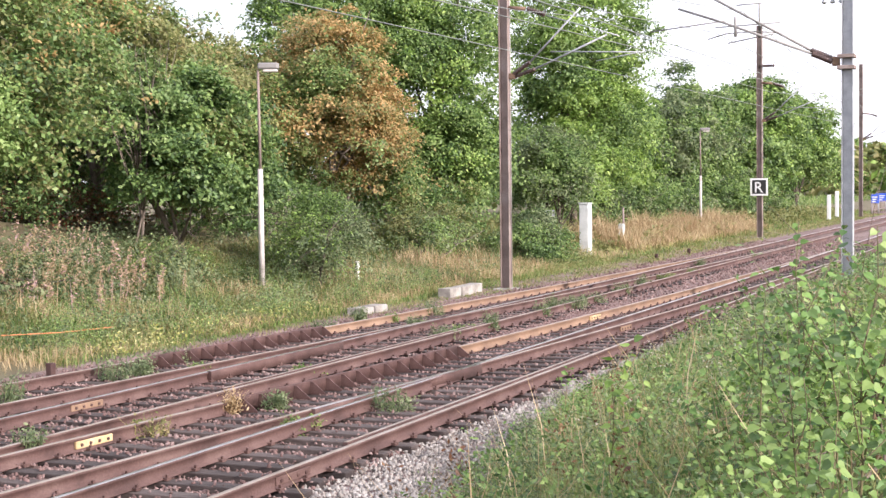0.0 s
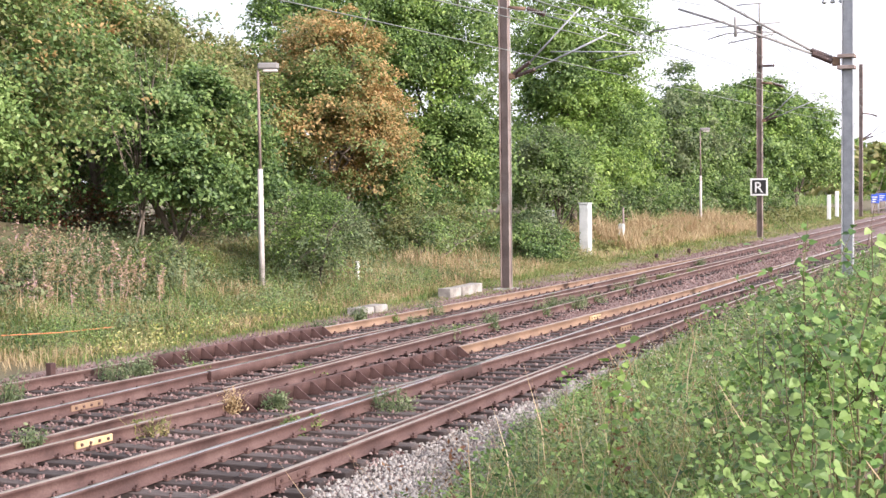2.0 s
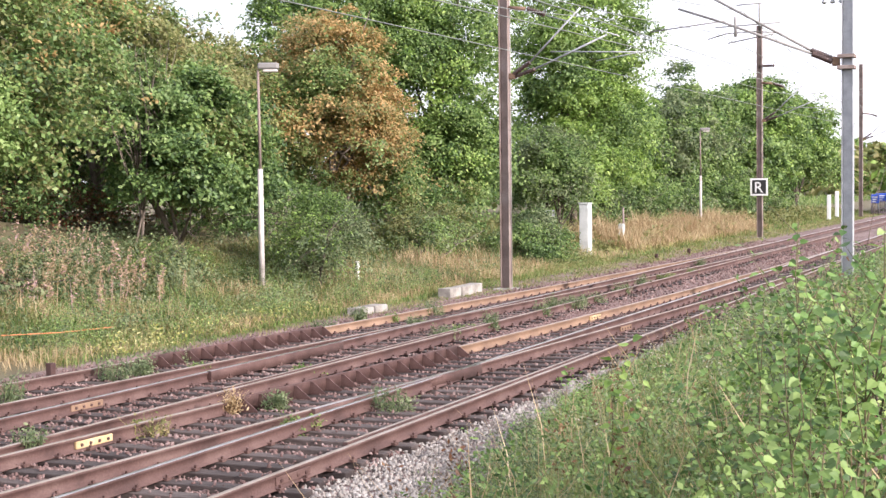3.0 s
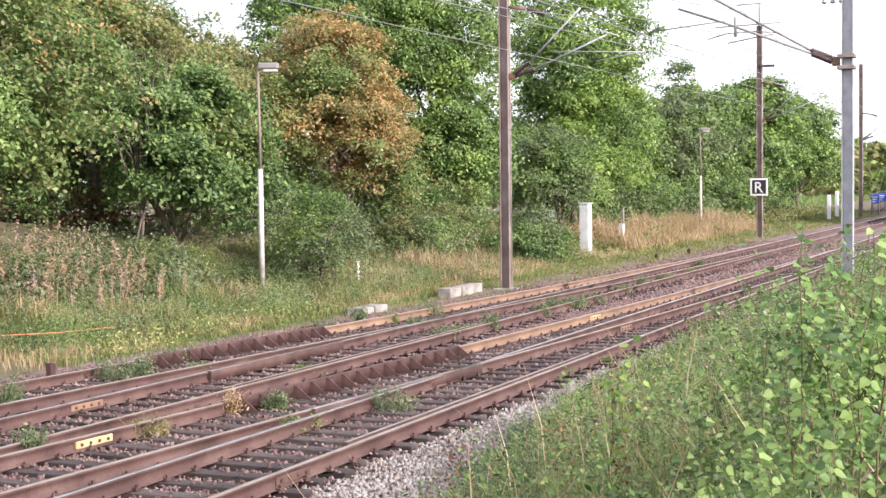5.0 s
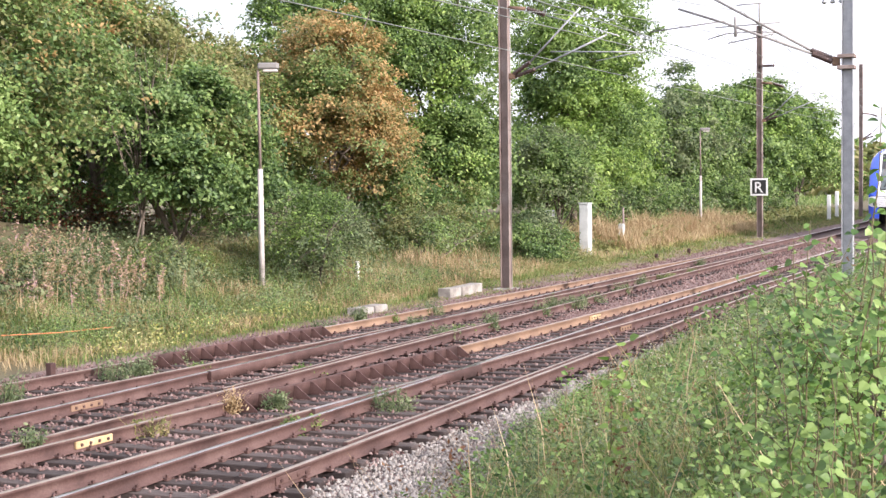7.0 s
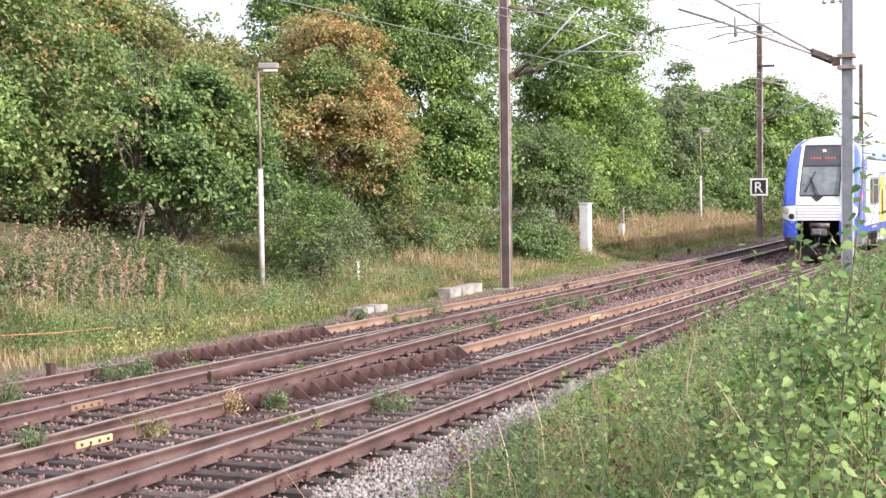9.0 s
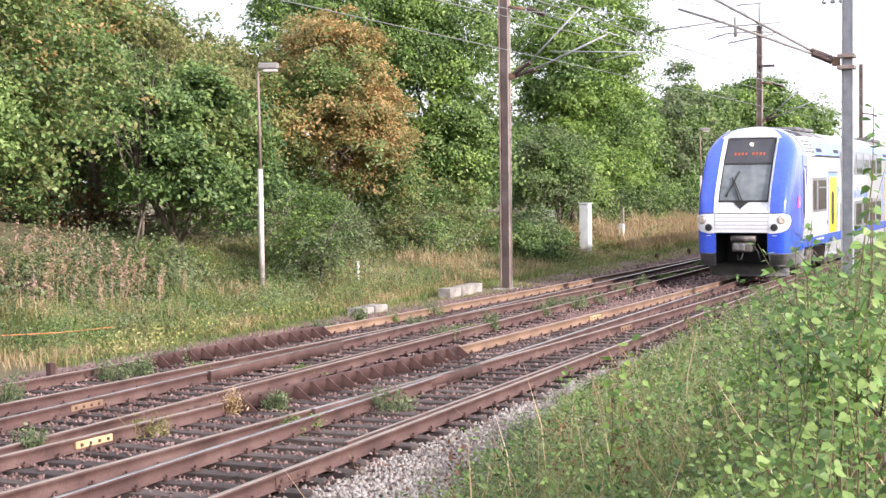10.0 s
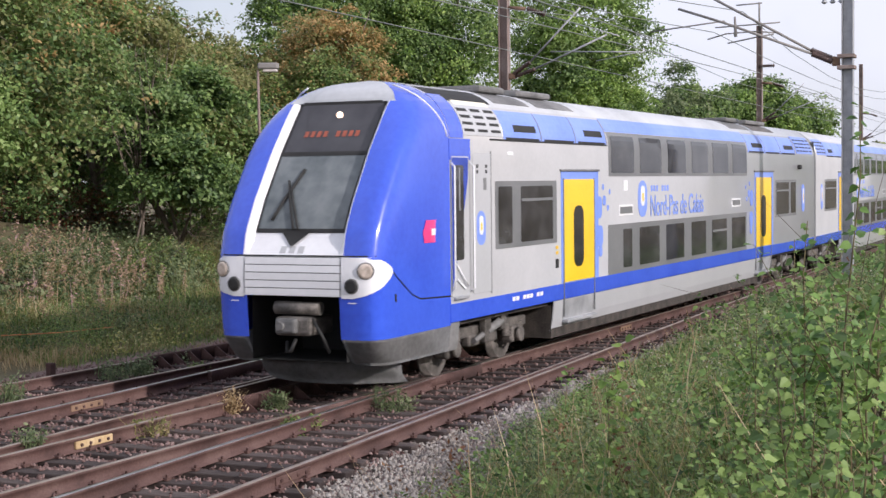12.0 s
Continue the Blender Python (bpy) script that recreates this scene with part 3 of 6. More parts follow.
def far_woods():
    rng = np.random.default_rng(77)
    vs, ids = [], []
    for _ in range(75):
        x = rng.uniform(20, 420)
        v = rng.uniform(34, 60) if x < 170 else rng.uniform(40, 110)
        y = along(x, v)
        r = rng.uniform(2.5, 4.5)
        h = rng.uniform(3.0, 5.2) if x < 170 else rng.uniform(2.5, 4)
        if 24 < x < 60 and v < 45 or 0.6 < y / x < 0.735:
            continue
        c, nrm = crown_points(rng, [(x, y, float(ground_z(x, y)) + h * 0.8, r, h)], 48, 18, 1.0)
        w, _ = leaf_arrays(rng, c, nrm, np.full(len(c), 0.52))
        vs.append(w)
        ids.append(np.full(len(c), rng.integers(0, 3)))
    ob = new("far_woods", foliage("far_woods", vs, [LEAF_MID, LEAF_DARK, LEAF_OLIVE], ids))
    tagged(ob, "green woods closing the view behind the nearer trees", "woods", kind="stuff")
    vs, ids = [], []
    for _ in range(95):
        x = rng.uniform(230, 520)
        y = rng.uniform(0.0, 0.27) * x + rng.uniform(-20, 20)
        c, nrm = crown_points(rng, [(x, y, 3.5 + (x - 230) * 0.012, rng.uniform(5, 8), rng.uniform(4, 6))], 44, 14, 1.8)
        w, _ = leaf_arrays(rng, c, nrm, np.full(len(c), 1.0))
        vs.append(w)
        ids.append(np.full(len(c), rng.integers(0, 3)))
    ob = new("distant_trees", foliage("distant_trees", vs, [LEAF_OLIVE, LEAF_LIGHT, GRASS_GREEN], ids))
    tagged(ob, "distant yellow-green belt of trees on the horizon", "trees", kind="stuff")


far_woods()


# ---- grass and herbs ----
def blades(rng, x, y, height, width, lean=0.35):
    n = len(x)
    z = ground_z(x, y) - 0.03
    a = rng.uniform(0, 2 * np.pi, n)
    d = np.stack([np.cos(a), np.sin(a), np.zeros(n)], -1)
    s = np.stack([-np.sin(a), np.cos(a), np.zeros(n)], -1)
    l = (lean * rng.uniform(0.2, 1.6, n) * height)[:, None]
    base = np.stack([x, y, z], -1)
    up = np.array([0, 0, 1.0])
    w = (width * rng.uniform(0.6, 1.4, n))[:, None]
    mid = base + up * (height * 0.6)[:, None] + d * l * 0.3
    tip = base + up * height[:, None] + d * l
    return np.stack([base - s * w * 0.5, mid - s * w * 0.5, tip, mid + s * w * 0.5], 1).reshape(-1, 3)


def herbs(rng, x, y, height, leaf, per, spread=0.09, length=1.9):
    """Upright stems with leaves all the way up."""
    n = len(x)
    z = ground_z(x, y)
    k = np.repeat(np.arange(n), per)
    f = rng.uniform(0.15, 1.0, n * per)
    lean = rng.normal(size=(n, 2)) * 0.18
    c = np.stack([x[k] + lean[k, 0] * f * height[k] + rng.normal(size=n * per) * spread, y[k] + lean[k, 1] * f * height[k] + rng.normal(size=n * per) * spread, z[k] + f * height[k]], -1)
    nrm = rng.normal(size=(n * per, 3)) * 0.6 + np.array([0, -0.25, 0.8])
    v, _ = leaf_arrays(rng, c, nrm, np.full(n * per, leaf), length)
    return v


def patch(rng, n, x0, x1, v0, v1):
    x = rng.uniform(x0, x1, n)
    return x, along(x, rng.uniform(v0, v1, n))


def slope_grass():
    rng = np.random.default_rng(5)
    vs, ids = [], []

    def lay(n, x0, x1, v0, v1, h, w, i, lean=0.35, field=None):
        x, y = patch(rng, n, x0, x1, v0, v1)
        if field is not None:
            ok = field(x, y - SLOPE * (x - 20)) > rng.uniform(0, 1, n)
            x, y = x[ok], y[ok]
        low = np.clip((y - SLOPE * (x - 20) - 18.0) / 3.5, 0.5, 1)
        wave = 0.78 + 0.34 * np.sin(x * 1.3 + 2 * np.sin(y * 0.8)) * np.cos(y * 1.7 + 0.4 * x)
        vs.append(blades(rng, x, y, h * low * wave * rng.uniform(0.45, 1.35, len(x)), w, lean))
        ids.append(np.full(len(x), i))
    tuft = lambda x, v: 0.55 + 0.45 * np.sin(x * 1.7 + 2 * np.sin(v)) * np.cos(v * 1.9)
    lay(50000, 22, 62, 18.5, 25.6, 0.56, 0.017, 0, 0.75, field=tuft)
    lay(32000, 22, 62, 18.3, 25.4, 0.46, 0.018, 1, 0.8)
    lay(22000, 60, 150, 19.2, 30, 0.6, 0.04, 0)
    lay(15000, 60, 150, 18.7, 27, 0.5, 0.04, 1)
    lay(9000, 38, 62, 19.0, 21.8, 0.7, 0.018, 2, 0.4, field=lambda x, v: np.clip(np.sin(x * 0.55 - 0.6) * 0.9, 0, 1))
    lay(15000, 66, 97, 19.4, 23.2, 1.3, 0.03, 2, 0.55)
    lay(5000, 66, 97, 19.0, 23.2, 0.8, 0.03, 0, 0.6)
    lay(9000, 90, 220, 26, 44, 0.7, 0.09, 1)
    lay(15000, 17, 42, 18.7, 23, 0.72, 0.016, 2, 0.55, field=lambda x, v: np.clip(np.sin(x * 0.9 + v) * 0.8 + 0.3, 0, 1))
    lay(9000, 38, 52, 18.9, 22.4, 0.95, 0.017, 2, 0.45, field=lambda x, v: np.clip(np.sin(x * 1.4 + 1.2 * v) * 0.7 + 0.4, 0, 1))
    lay(7000, 22, 56, 18.8, 23, 0.7, 0.022, 1, 0.6, field=lambda x, v: np.clip(np.sin(x * 1.1 - v * 1.6 + 2) * 1.2 - 0.2, 0, 1))
    def verge(x, v):
        inner = np.maximum(np.where(x < 74, 16.92 + 0.5 * SLOPE * np.clip(x - 31, 0, 43) ** 2 / 47 - SLOPE * (x - 20), 0) + 1.25, 16.5)
        return np.clip((v - inner) / 0.8, 0, 0.9)
    lay(16000, 24, 62, 16.4, 19.2, 0.24, 0.016, 0, 0.8, field=verge)
    lay(9000, 24, 62, 16.4, 19.2, 0.2, 0.016, 1, 0.8, field=verge)
    lay(14000, 60, 140, 16.4, 19.4, 0.35, 0.03, 0, 0.7, field=verge)
    lay(8000, 60, 140, 16.4, 19.4, 0.3, 0.03, 1, 0.7, field=verge)
    lay(14000, 100, 260, 2, 19, 0.4, 0.09, 1, field=lambda x, v: np.where((v > 8) & (v < 18.6), 0, 1))
    ob = new("slope_grass", foliage("slope_grass", vs, [GRASS, GRASS_GREEN, STRAW], ids))
    tagged(ob, "long mixed grass, green to straw-dry, on the far bank", "grass", kind="stuff")
    vs, ids = [], []
    for n, x0, x1, v0, v1, h, leaf, per, i in ((1700, 22, 60, 19.8, 27, 0.5, 0.042, 26, 0), (1200, 22, 60, 19.0, 26, 0.36, 0.038, 26, 1), (500, 24, 34, 22.0, 26, 0.8, 0.05, 30, 0), (700, 60, 130, 20, 27, 0.8, 0.11, 20, 1), (1900, 22, 44, 19.0, 23.2, 0.62, 0.024, 30, 2), (1300, 22, 44, 19.0, 23.2, 0.7, 0.022, 30, 0)):
        x, y = patch(rng, n, x0, x1, v0, v1)
        if leaf < 0.03:
            ok = np.sin(x * 1.5 + 2 * i + np.sin(y * 1.9)) * np.cos(y * 1.7 - i) > rng.uniform(-0.5, 0.6, n)
            x, y = x[ok], y[ok]
            n = len(x)
        w = herbs(rng, x, y, h * rng.uniform(0.5, 1.25, n), leaf, per, 0.11)
        vs.append(w)
        ids.append(np.full(len(w) // 4, i))
    px, py = patch(rng, 90, 36.6, 39.6, 21.0, 22.6)
    w = herbs(rng, px, py, rng.uniform(1.6, 3.1, 90), 0.034, 70, 0.09, 3.0)
    vs.append(w)
    ids.append(np.full(len(w) // 4, 0))
    ob = new("slope_herbs", foliage("slope_herbs", vs, [LEAF_SILVER, LEAF_OLIVE, LEAF_MID], ids))
    tagged(ob, "leafy green herbs standing in the grass of the bank", "herbs", kind="stuff")
    x, y = patch(rng, 70, 25.0, 31.0, 22.6, 25.6)
    w = herbs(rng, x, y, rng.uniform(0.8, 1.5, 70), 0.042, 46, 0.04)
    top = w.reshape(-1, 4, 3)
    gz = ground_z(top[:, 0, 0], top[:, 0, 1])
    keep = top[:, 0, 2] > gz + 0.55
    ob = new("willowherb", foliage("willowherb", [top[keep].reshape(-1, 3)], [PINK]))
    tagged(ob, "faded pink willowherb gone to seed on the bank", "wildflowers", kind="stuff")
    # feathery seed plumes that lean over
    n, per = 66, 50
    px, py = patch(rng, n, 24.4, 30.6, 21.0, 24.6)
    hh, ang, tilt = rng.uniform(0.8, 1.45, n), rng.uniform(-0.6, 1.4, n), rng.uniform(0.15, 0.55, n)
    k, f = np.repeat(np.arange(n), per), rng.uniform(0.45, 1.0, n * per)
    wide = 0.09 * (1.08 - f)[:, None]
    c = np.stack([px[k] + np.cos(ang[k]) * tilt[k] * f * f * hh[k], py[k] + np.sin(ang[k]) * tilt[k] * f * f * hh[k], ground_z(px, py)[k] + f * hh[k]], -1) + rng.normal(size=(n * per, 3)) * wide
    w, _ = leaf_arrays(rng, c, rng.normal(size=(n * per, 3)) * np.array([1, 1, 0.4]), np.full(n * per, 0.024), 3.6)
    ob = new("seed_plumes", foliage("seed_plumes", [w, blades(rng, px, py, hh, 0.014, 0.3)], [PINK]))
    tagged(ob, "feathery pinkish seed plumes of willowherb leaning on the bank", "wildflowers", kind="stuff")
    x1, y1 = patch(rng, 150, 23, 33, 18.4, 19.4)
    x2, y2 = patch(rng, 160, 62, 84, 18.9, 19.8)
    x, y = np.concatenate([x1, x2]), np.concatenate([y1, y2])
    w = herbs(rng, x, y, rng.uniform(0.25, 0.5, len(x)), 0.035, 5, 0.06)
    ob = new("yellow_flowers", foliage("yellow_flowers", [w], [YELLOW_BLOOM]))
    tagged(ob, "pale yellow wildflowers along the edge of the ballast", "wildflowers", kind="stuff")


slope_grass()


def bank_height(x, y):
    """How tall the growth stands: low beside the gravel, full up the bank."""
    v = y - SLOPE * (x - 20)
    edge = np.interp(x, [10, 14, 20, 26, 40], [6.9, 7.4, 8.45, 8.85, 8.9]) + 0.16 * np.sin(x * 2.1) + 0.1 * np.sin(x * 5.3)
    return np.clip((edge - v) / 1.3, 0.0, 1) ** 0.7


def near_bank():
    rng = np.random.default_rng(9)
    vs, ids = [], []
    for n, x0, x1, v0, v1, h, w, i in ((14000, -14, 5, -9, 7.3, 0.3, 0.02, 0), (5000, 4, 20, -9, 1.2, 0.3, 0.02, 0), (26000, 4, 16, 1.0, 7.3, 0.32, 0.009, 0), (34000, 16, 32, 3.2, 8.7, 0.45, 0.011, 0), (22000, 30, 75, 4.6, 8.5, 0.55, 0.02, 0), (32000, 4, 40, 1.8, 8.5, 0.45, 0.008, 1), (1800, 5, 40, 2.2, 8.4, 0.8, 0.007, 2), (260, 5, 26, 1.6, 8.0, 1.05, 0.011, 2), (9000, 11, 40, 6.4, 8.5, 0.15, 0.008, 1)):
        x, y = patch(rng, n, x0, x1, v0, v1)
        hh = bank_height(x, y) if i or h > 0.2 else np.ones(n)
        tufts = 0.6 + 0.5 * np.sin(x * 2.6 + 2 * np.sin(y * 2.1)) * np.cos(y * 3.1)
        ok = (hh > 0.06) & (rng.uniform(0, 1, n) < tufts + 0.35)
        x, y, hh = x[ok], y[ok], hh[ok]
        vs.append(blades(rng, x, y, h * hh * rng.uniform(0.5, 1.3, len(x)), w, 0.6))
        ids.append(np.full(len(x), i))
    ob = new("bank_grass", foliage("bank_grass", vs, [GRASS_GREEN, GRASS, STRAW], ids))
    tagged(ob, "fresh green grass mixed with straw on the near bank", "grass", kind="stuff")
    vs, ids = [], []
    for n, x0, x1, v0, v1, h, leaf, per, i in ((900, 4, 14, 1.2, 6.6, 0.52, 0.019, 52, 0), (140, 4, 14, 1.2, 6.4, 0.5, 0.03, 28, 1), (2400, 13, 34, 3.0, 8.8, 0.56, 0.026, 44, 0), (420, 13, 34, 3.0, 8.6, 0.66, 0.034, 30, 1), (1500, 6, 40, 2.4, 8.8, 0.56, 0.028, 40, 2),
                                          (700, 30, 65, 4.6, 8.3, 0.8, 0.055, 26, 1), (900, 28, 65, 4.6, 8.3, 0.8, 0.045, 34, 0), (120, 6, 30, 2.0, 8.0, 0.75, 0.024, 60, 3), (420, 14, 40, 4.5, 8.6, 0.7, 0.02, 18, 4), (1000, 5, 34, 1.8, 8.6, 0.56, 0.024, 40, 5)):
        x, y = patch(rng, n, x0, x1, v0, v1)
        hh = bank_height(x, y)
        lumps = 0.5 + 0.75 * np.sin(x * 1.9 + i * 1.7 + np.sin(y * 2.4 + i)) * np.cos(y * 2.3 - i)
        ok = (hh > 0.12) & (rng.uniform(0, 1, n) < lumps + 0.25)
        x, y, hh = x[ok], y[ok], hh[ok]
        clump = np.clip(0.85 + 0.55 * np.sin(x * 2.7 + 1.3 * i) * np.cos(y * 2.9 + i) + 0.25 * np.sin(x * 6.1 + y * 4.3), 0.35, 1.6)
        w = herbs(rng, x, y, h * hh * clump * rng.uniform(0.6, 1.25, len(x)), leaf * (0.62 if i == 0 else 1), per, 0.06, 3.6 if i == 0 else 1.9)
        if i in (3, 4):
            q = w.reshape(-1, 4, 3)
            w = q[q[:, 0, 2] > ground_z(q[:, 0, 0], q[:, 0, 1]) + 0.3].reshape(-1, 3)
        vs.append(w)
        ids.append(np.full(len(w) // 4, i))
    ob = new("bank_herbs", foliage("bank_herbs", vs, [LEAF_SILVER, LEAF_FRESH, LEAF_MID, BROWN_DRY, SEED_WHITE, LEAF_DARK], ids))
    tagged(ob, "dense green herbs with dry brown and pale seed heads", "herbs", kind="stuff")


near_bank()


# ---- posts, masts and wires ----
def h_beam(bm, height, depth, width, web=0.012, flange=0.016, z0=0.0):
    a, b, t, f = width / 2, depth / 2, web / 2, flange
    ring = [(-a, -b), (a, -b), (a, -b + f), (t, -b + f), (t, b - f), (a, b - f), (a, b), (-a, b), (-a, b - f), (-t, b - f), (-t, -b + f), (-a, -b + f)]
    lo = [bm.verts.new((x, y, z0)) for x, y in ring]
    hi = [bm.verts.new((x, y, height)) for x, y in ring]
    for k in range(12):
        bm.faces.new((lo[k], lo[(k + 1) % 12], hi[(k + 1) % 12], hi[k]))
    bm.faces.new(lo[::-1])
    bm.faces.new(hi)
    return bm


def insulator(bm, a, b, r=0.085, discs=7, core=0.055):
    a, b = Vector(a), Vector(b)
    d = b - a
    pts, rad = [a], [0.03]
    for i in range(discs):
        f = (i + 0.2) / discs
        pts += [a + d * f, a + d * (f + 0.3 / discs), a + d * (f + 0.6 / discs)]
        rad += [core, r, core]
    tube(bm, pts + [b], rad + [0.03], 10)
    return bm


LAMP_GREY = material("lamp_grey", [(0.16, 0.15, 0.145), (0.24, 0.23, 0.22)], rough=0.6, scale=3, fine=30, bump=0.05)


def lamp_post(at, label, turn):
    ob = thing("lamp_post", at, label, "lamp post", "lamp posts along the bank", turn=turn)
    part("lower_pole", tube(bmesh.new(), [(0, 0, 0), (0, 0, 3.5)], [0.085, 0.075], 10), POST_WHITE, ob, "whitish concrete-sleeved lower pole")
    part("upper_pole", tube(bmesh.new(), [(0, 0, 3.5), (-0.02, 0, 6.25)], [0.045, 0.036], 10), MAST_STEEL, ob, "thin brownish upper pole")
    head = bmesh.new()
    box(head, -0.02, 0.56, -0.14, 0.14, 6.25, 6.43, bevel=0.05)
    part("lamp_housing", head, LAMP_GREY, ob, "grey lamp housing")
    lens = bmesh.new()
    box(lens, 0.12, 0.52, -0.11, 0.11, 6.17, 6.249, bevel=0.03)
    part("lens", lens, POST_WHITE, ob, "white lamp lens")
    return ob


def ground_at(x, y):
    return float(ground_z(x, y))


lamp_post((35.4, 23.0, ground_at(35.4, 23.0) - 0.05), "slim whitish lamp post with grey head on the bank", -64)
lamp_post((89.9, 26.5, ground_at(89.9, 26.5) - 0.05), "slim lamp post with a grey lamp head before the trees", -64)


def cantilever(ob, root_z, reach, drop, scale=1.0):
    """Two insulated tubes that hold the wires over the track, reaching towards -y."""
    a = (0, -0.17, root_z)
    lug = bmesh.new()
    box(lug, -0.06, 0.06, -0.34, -0.15, root_z - 0.09, root_z + 0.09, bevel=0.02)
    part("bracket", lug, RUST_YELLOW, ob, "rusty bracket")
    part("insulator", insulator(bmesh.new(), (0, -0.3, root_z + 0.06), (0, -0.85 * scale, root_z + 0.42)), INSULATOR, ob, "brown ribbed insulator")
    part("stay_tube", tube(bmesh.new(), [(0, -0.85 * scale, root_z + 0.42), (0, -reach * 0.75, root_z + 2.0)], 0.03, 8), GALV, ob)
    part("insulator", insulator(bmesh.new(), (0.05, -0.3, root_z - 0.02), (0.05, -1.0 * scale, root_z + 0.2)), INSULATOR, ob, "brown ribbed insulator")
    part("bracket_tube", tube(bmesh.new(), [(0.05, -1.0 * scale, root_z + 0.2), (0.05, -reach, root_z + drop)], 0.03, 8), GALV, ob)
    part("register_arm", tube(bmesh.new(), [(0.05, -reach * 0.45, root_z + drop * 0.62), (0.05, -reach * 1.35, root_z + drop * 0.5)], 0.022, 6), GALV, ob)
    part("steady_arm", tube(bmesh.new(), [(0.05, -reach * 1.3, root_z + drop * 0.5), (0.05, -reach * 0.9, root_z + drop * 0.32)], 0.015, 6), GALV, ob)


def mast(at, label, height, sign=False, upper=True):
    ob = thing("catenary_mast", at, label, "railway mast", "catenary masts", turn=math.degrees(math.atan(SLOPE)))
    part("column", h_beam(bmesh.new(), height, 0.3, 0.26, flange=0.02), MAST_STEEL, ob)
    foot = bmesh.new()
    box(foot, -0.35, 0.35, -0.35, 0.35, -0.5, 0.06, bevel=0.04)
    part("foundation", foot, CONCRETE, ob, "pale concrete foundation")
    part("cable_duct", tube(bmesh.new(), [(0.06, -0.168, 0.05), (0.06, -0.168, height - 0.3)], 0.014, 6), POST_WHITE, ob, "pale cable duct")
    cantilever(ob, 6.66, 3.3, 1.15)
    part("bracket", tube(bmesh.new(), [(0, -0.1, 8.78), (0, -0.7, 8.72)], 0.06, 8), RUST_YELLOW, ob, "rusty bracket")
    part("insulator", insulator(bmesh.new(), (0, -0.75, 8.72), (0, -1.35, 8.5), 0.1), INSULATOR, ob, "brown ribbed insulator")
    part("tie_rod", tube(bmesh.new(), [(0, -1.35, 8.5), (0, -3.7, 7.75)], 0.018, 6), GALV, ob)
    if sign:
        part("top_rod", tube(bmesh.new(), [(0, 0, height - 0.3), (0, 0, height + 1.3)], 0.055, 6), LAMP_GREY, ob)
        for pts in ([(0, 1.3, 13.2), (0, -0.15, 13.25)], [(0, 2.5, 12.0), (0, -1.15, 12.12)], [(0, 2.95, 11.35), (0, 1.9, 11.62), (0, 0.3, 11.68), (0, -0.9, 11.55)], [(0, 1.8, 11.08), (0, 0.2, 11.35), (0, -0.8, 11.48)]):
            part("cross_arm", tube(bmesh.new(), pts, 0.042, 6), LAMP_GREY, ob)
        part("insulator", insulator(bmesh.new(), (0, 0.05, 9.72), (0, -0.85, 9.72), 0.13), INSULATOR, ob, "brown ribbed insulator")
        plate = bmesh.new()
        box(plate, -0.2, -0.17, -0.49, 0.49, 2.42, 3.4)
        part("sign_plate", plate, WHITE, ob, "white bordered square sign")
        inner = bmesh.new()
        box(inner, -0.206, -0.2, -0.39, 0.39, 2.52, 3.3)
        part("sign_face", inner, BLACK, ob, "black sign face")
        part("letter", text_mesh("R", 0.86, 0.004), WHITE, ob, "white letter R").matrix_basis = pose(-0.21, 0.29, 2.6, 90, 0, -90)
    return ob


def text_mesh(body, size, depth, spacing=1.0):
    cu = bpy.data.curves.new("letters", "FONT")
    cu.body, cu.size, cu.extrude, cu.space_character, cu.offset = body, size, depth, spacing, size * 0.003
    tmp = bpy.data.objects.new("letters", cu)
    scene.collection.objects.link(tmp)
    dg = bpy.context.evaluated_depsgraph_get()
    dg.update()
    me = bpy.data.meshes.new_from_object(tmp.evaluated_get(dg))
    bpy.data.objects.remove(tmp)
    bm = bmesh.new()
    bm.from_mesh(me)
    return bm


mast((43.2, 19.0, -0.25), "weathered steel catenary mast with insulated arms over the track", 12.6)
mast((84.6, 21.5, -0.25), "weathered steel catenary mast carrying a black and white R sign", 12.0, sign=True)
mast((129.4, 24.3, -0.3), "weathered steel catenary mast far along the line", 12.9)


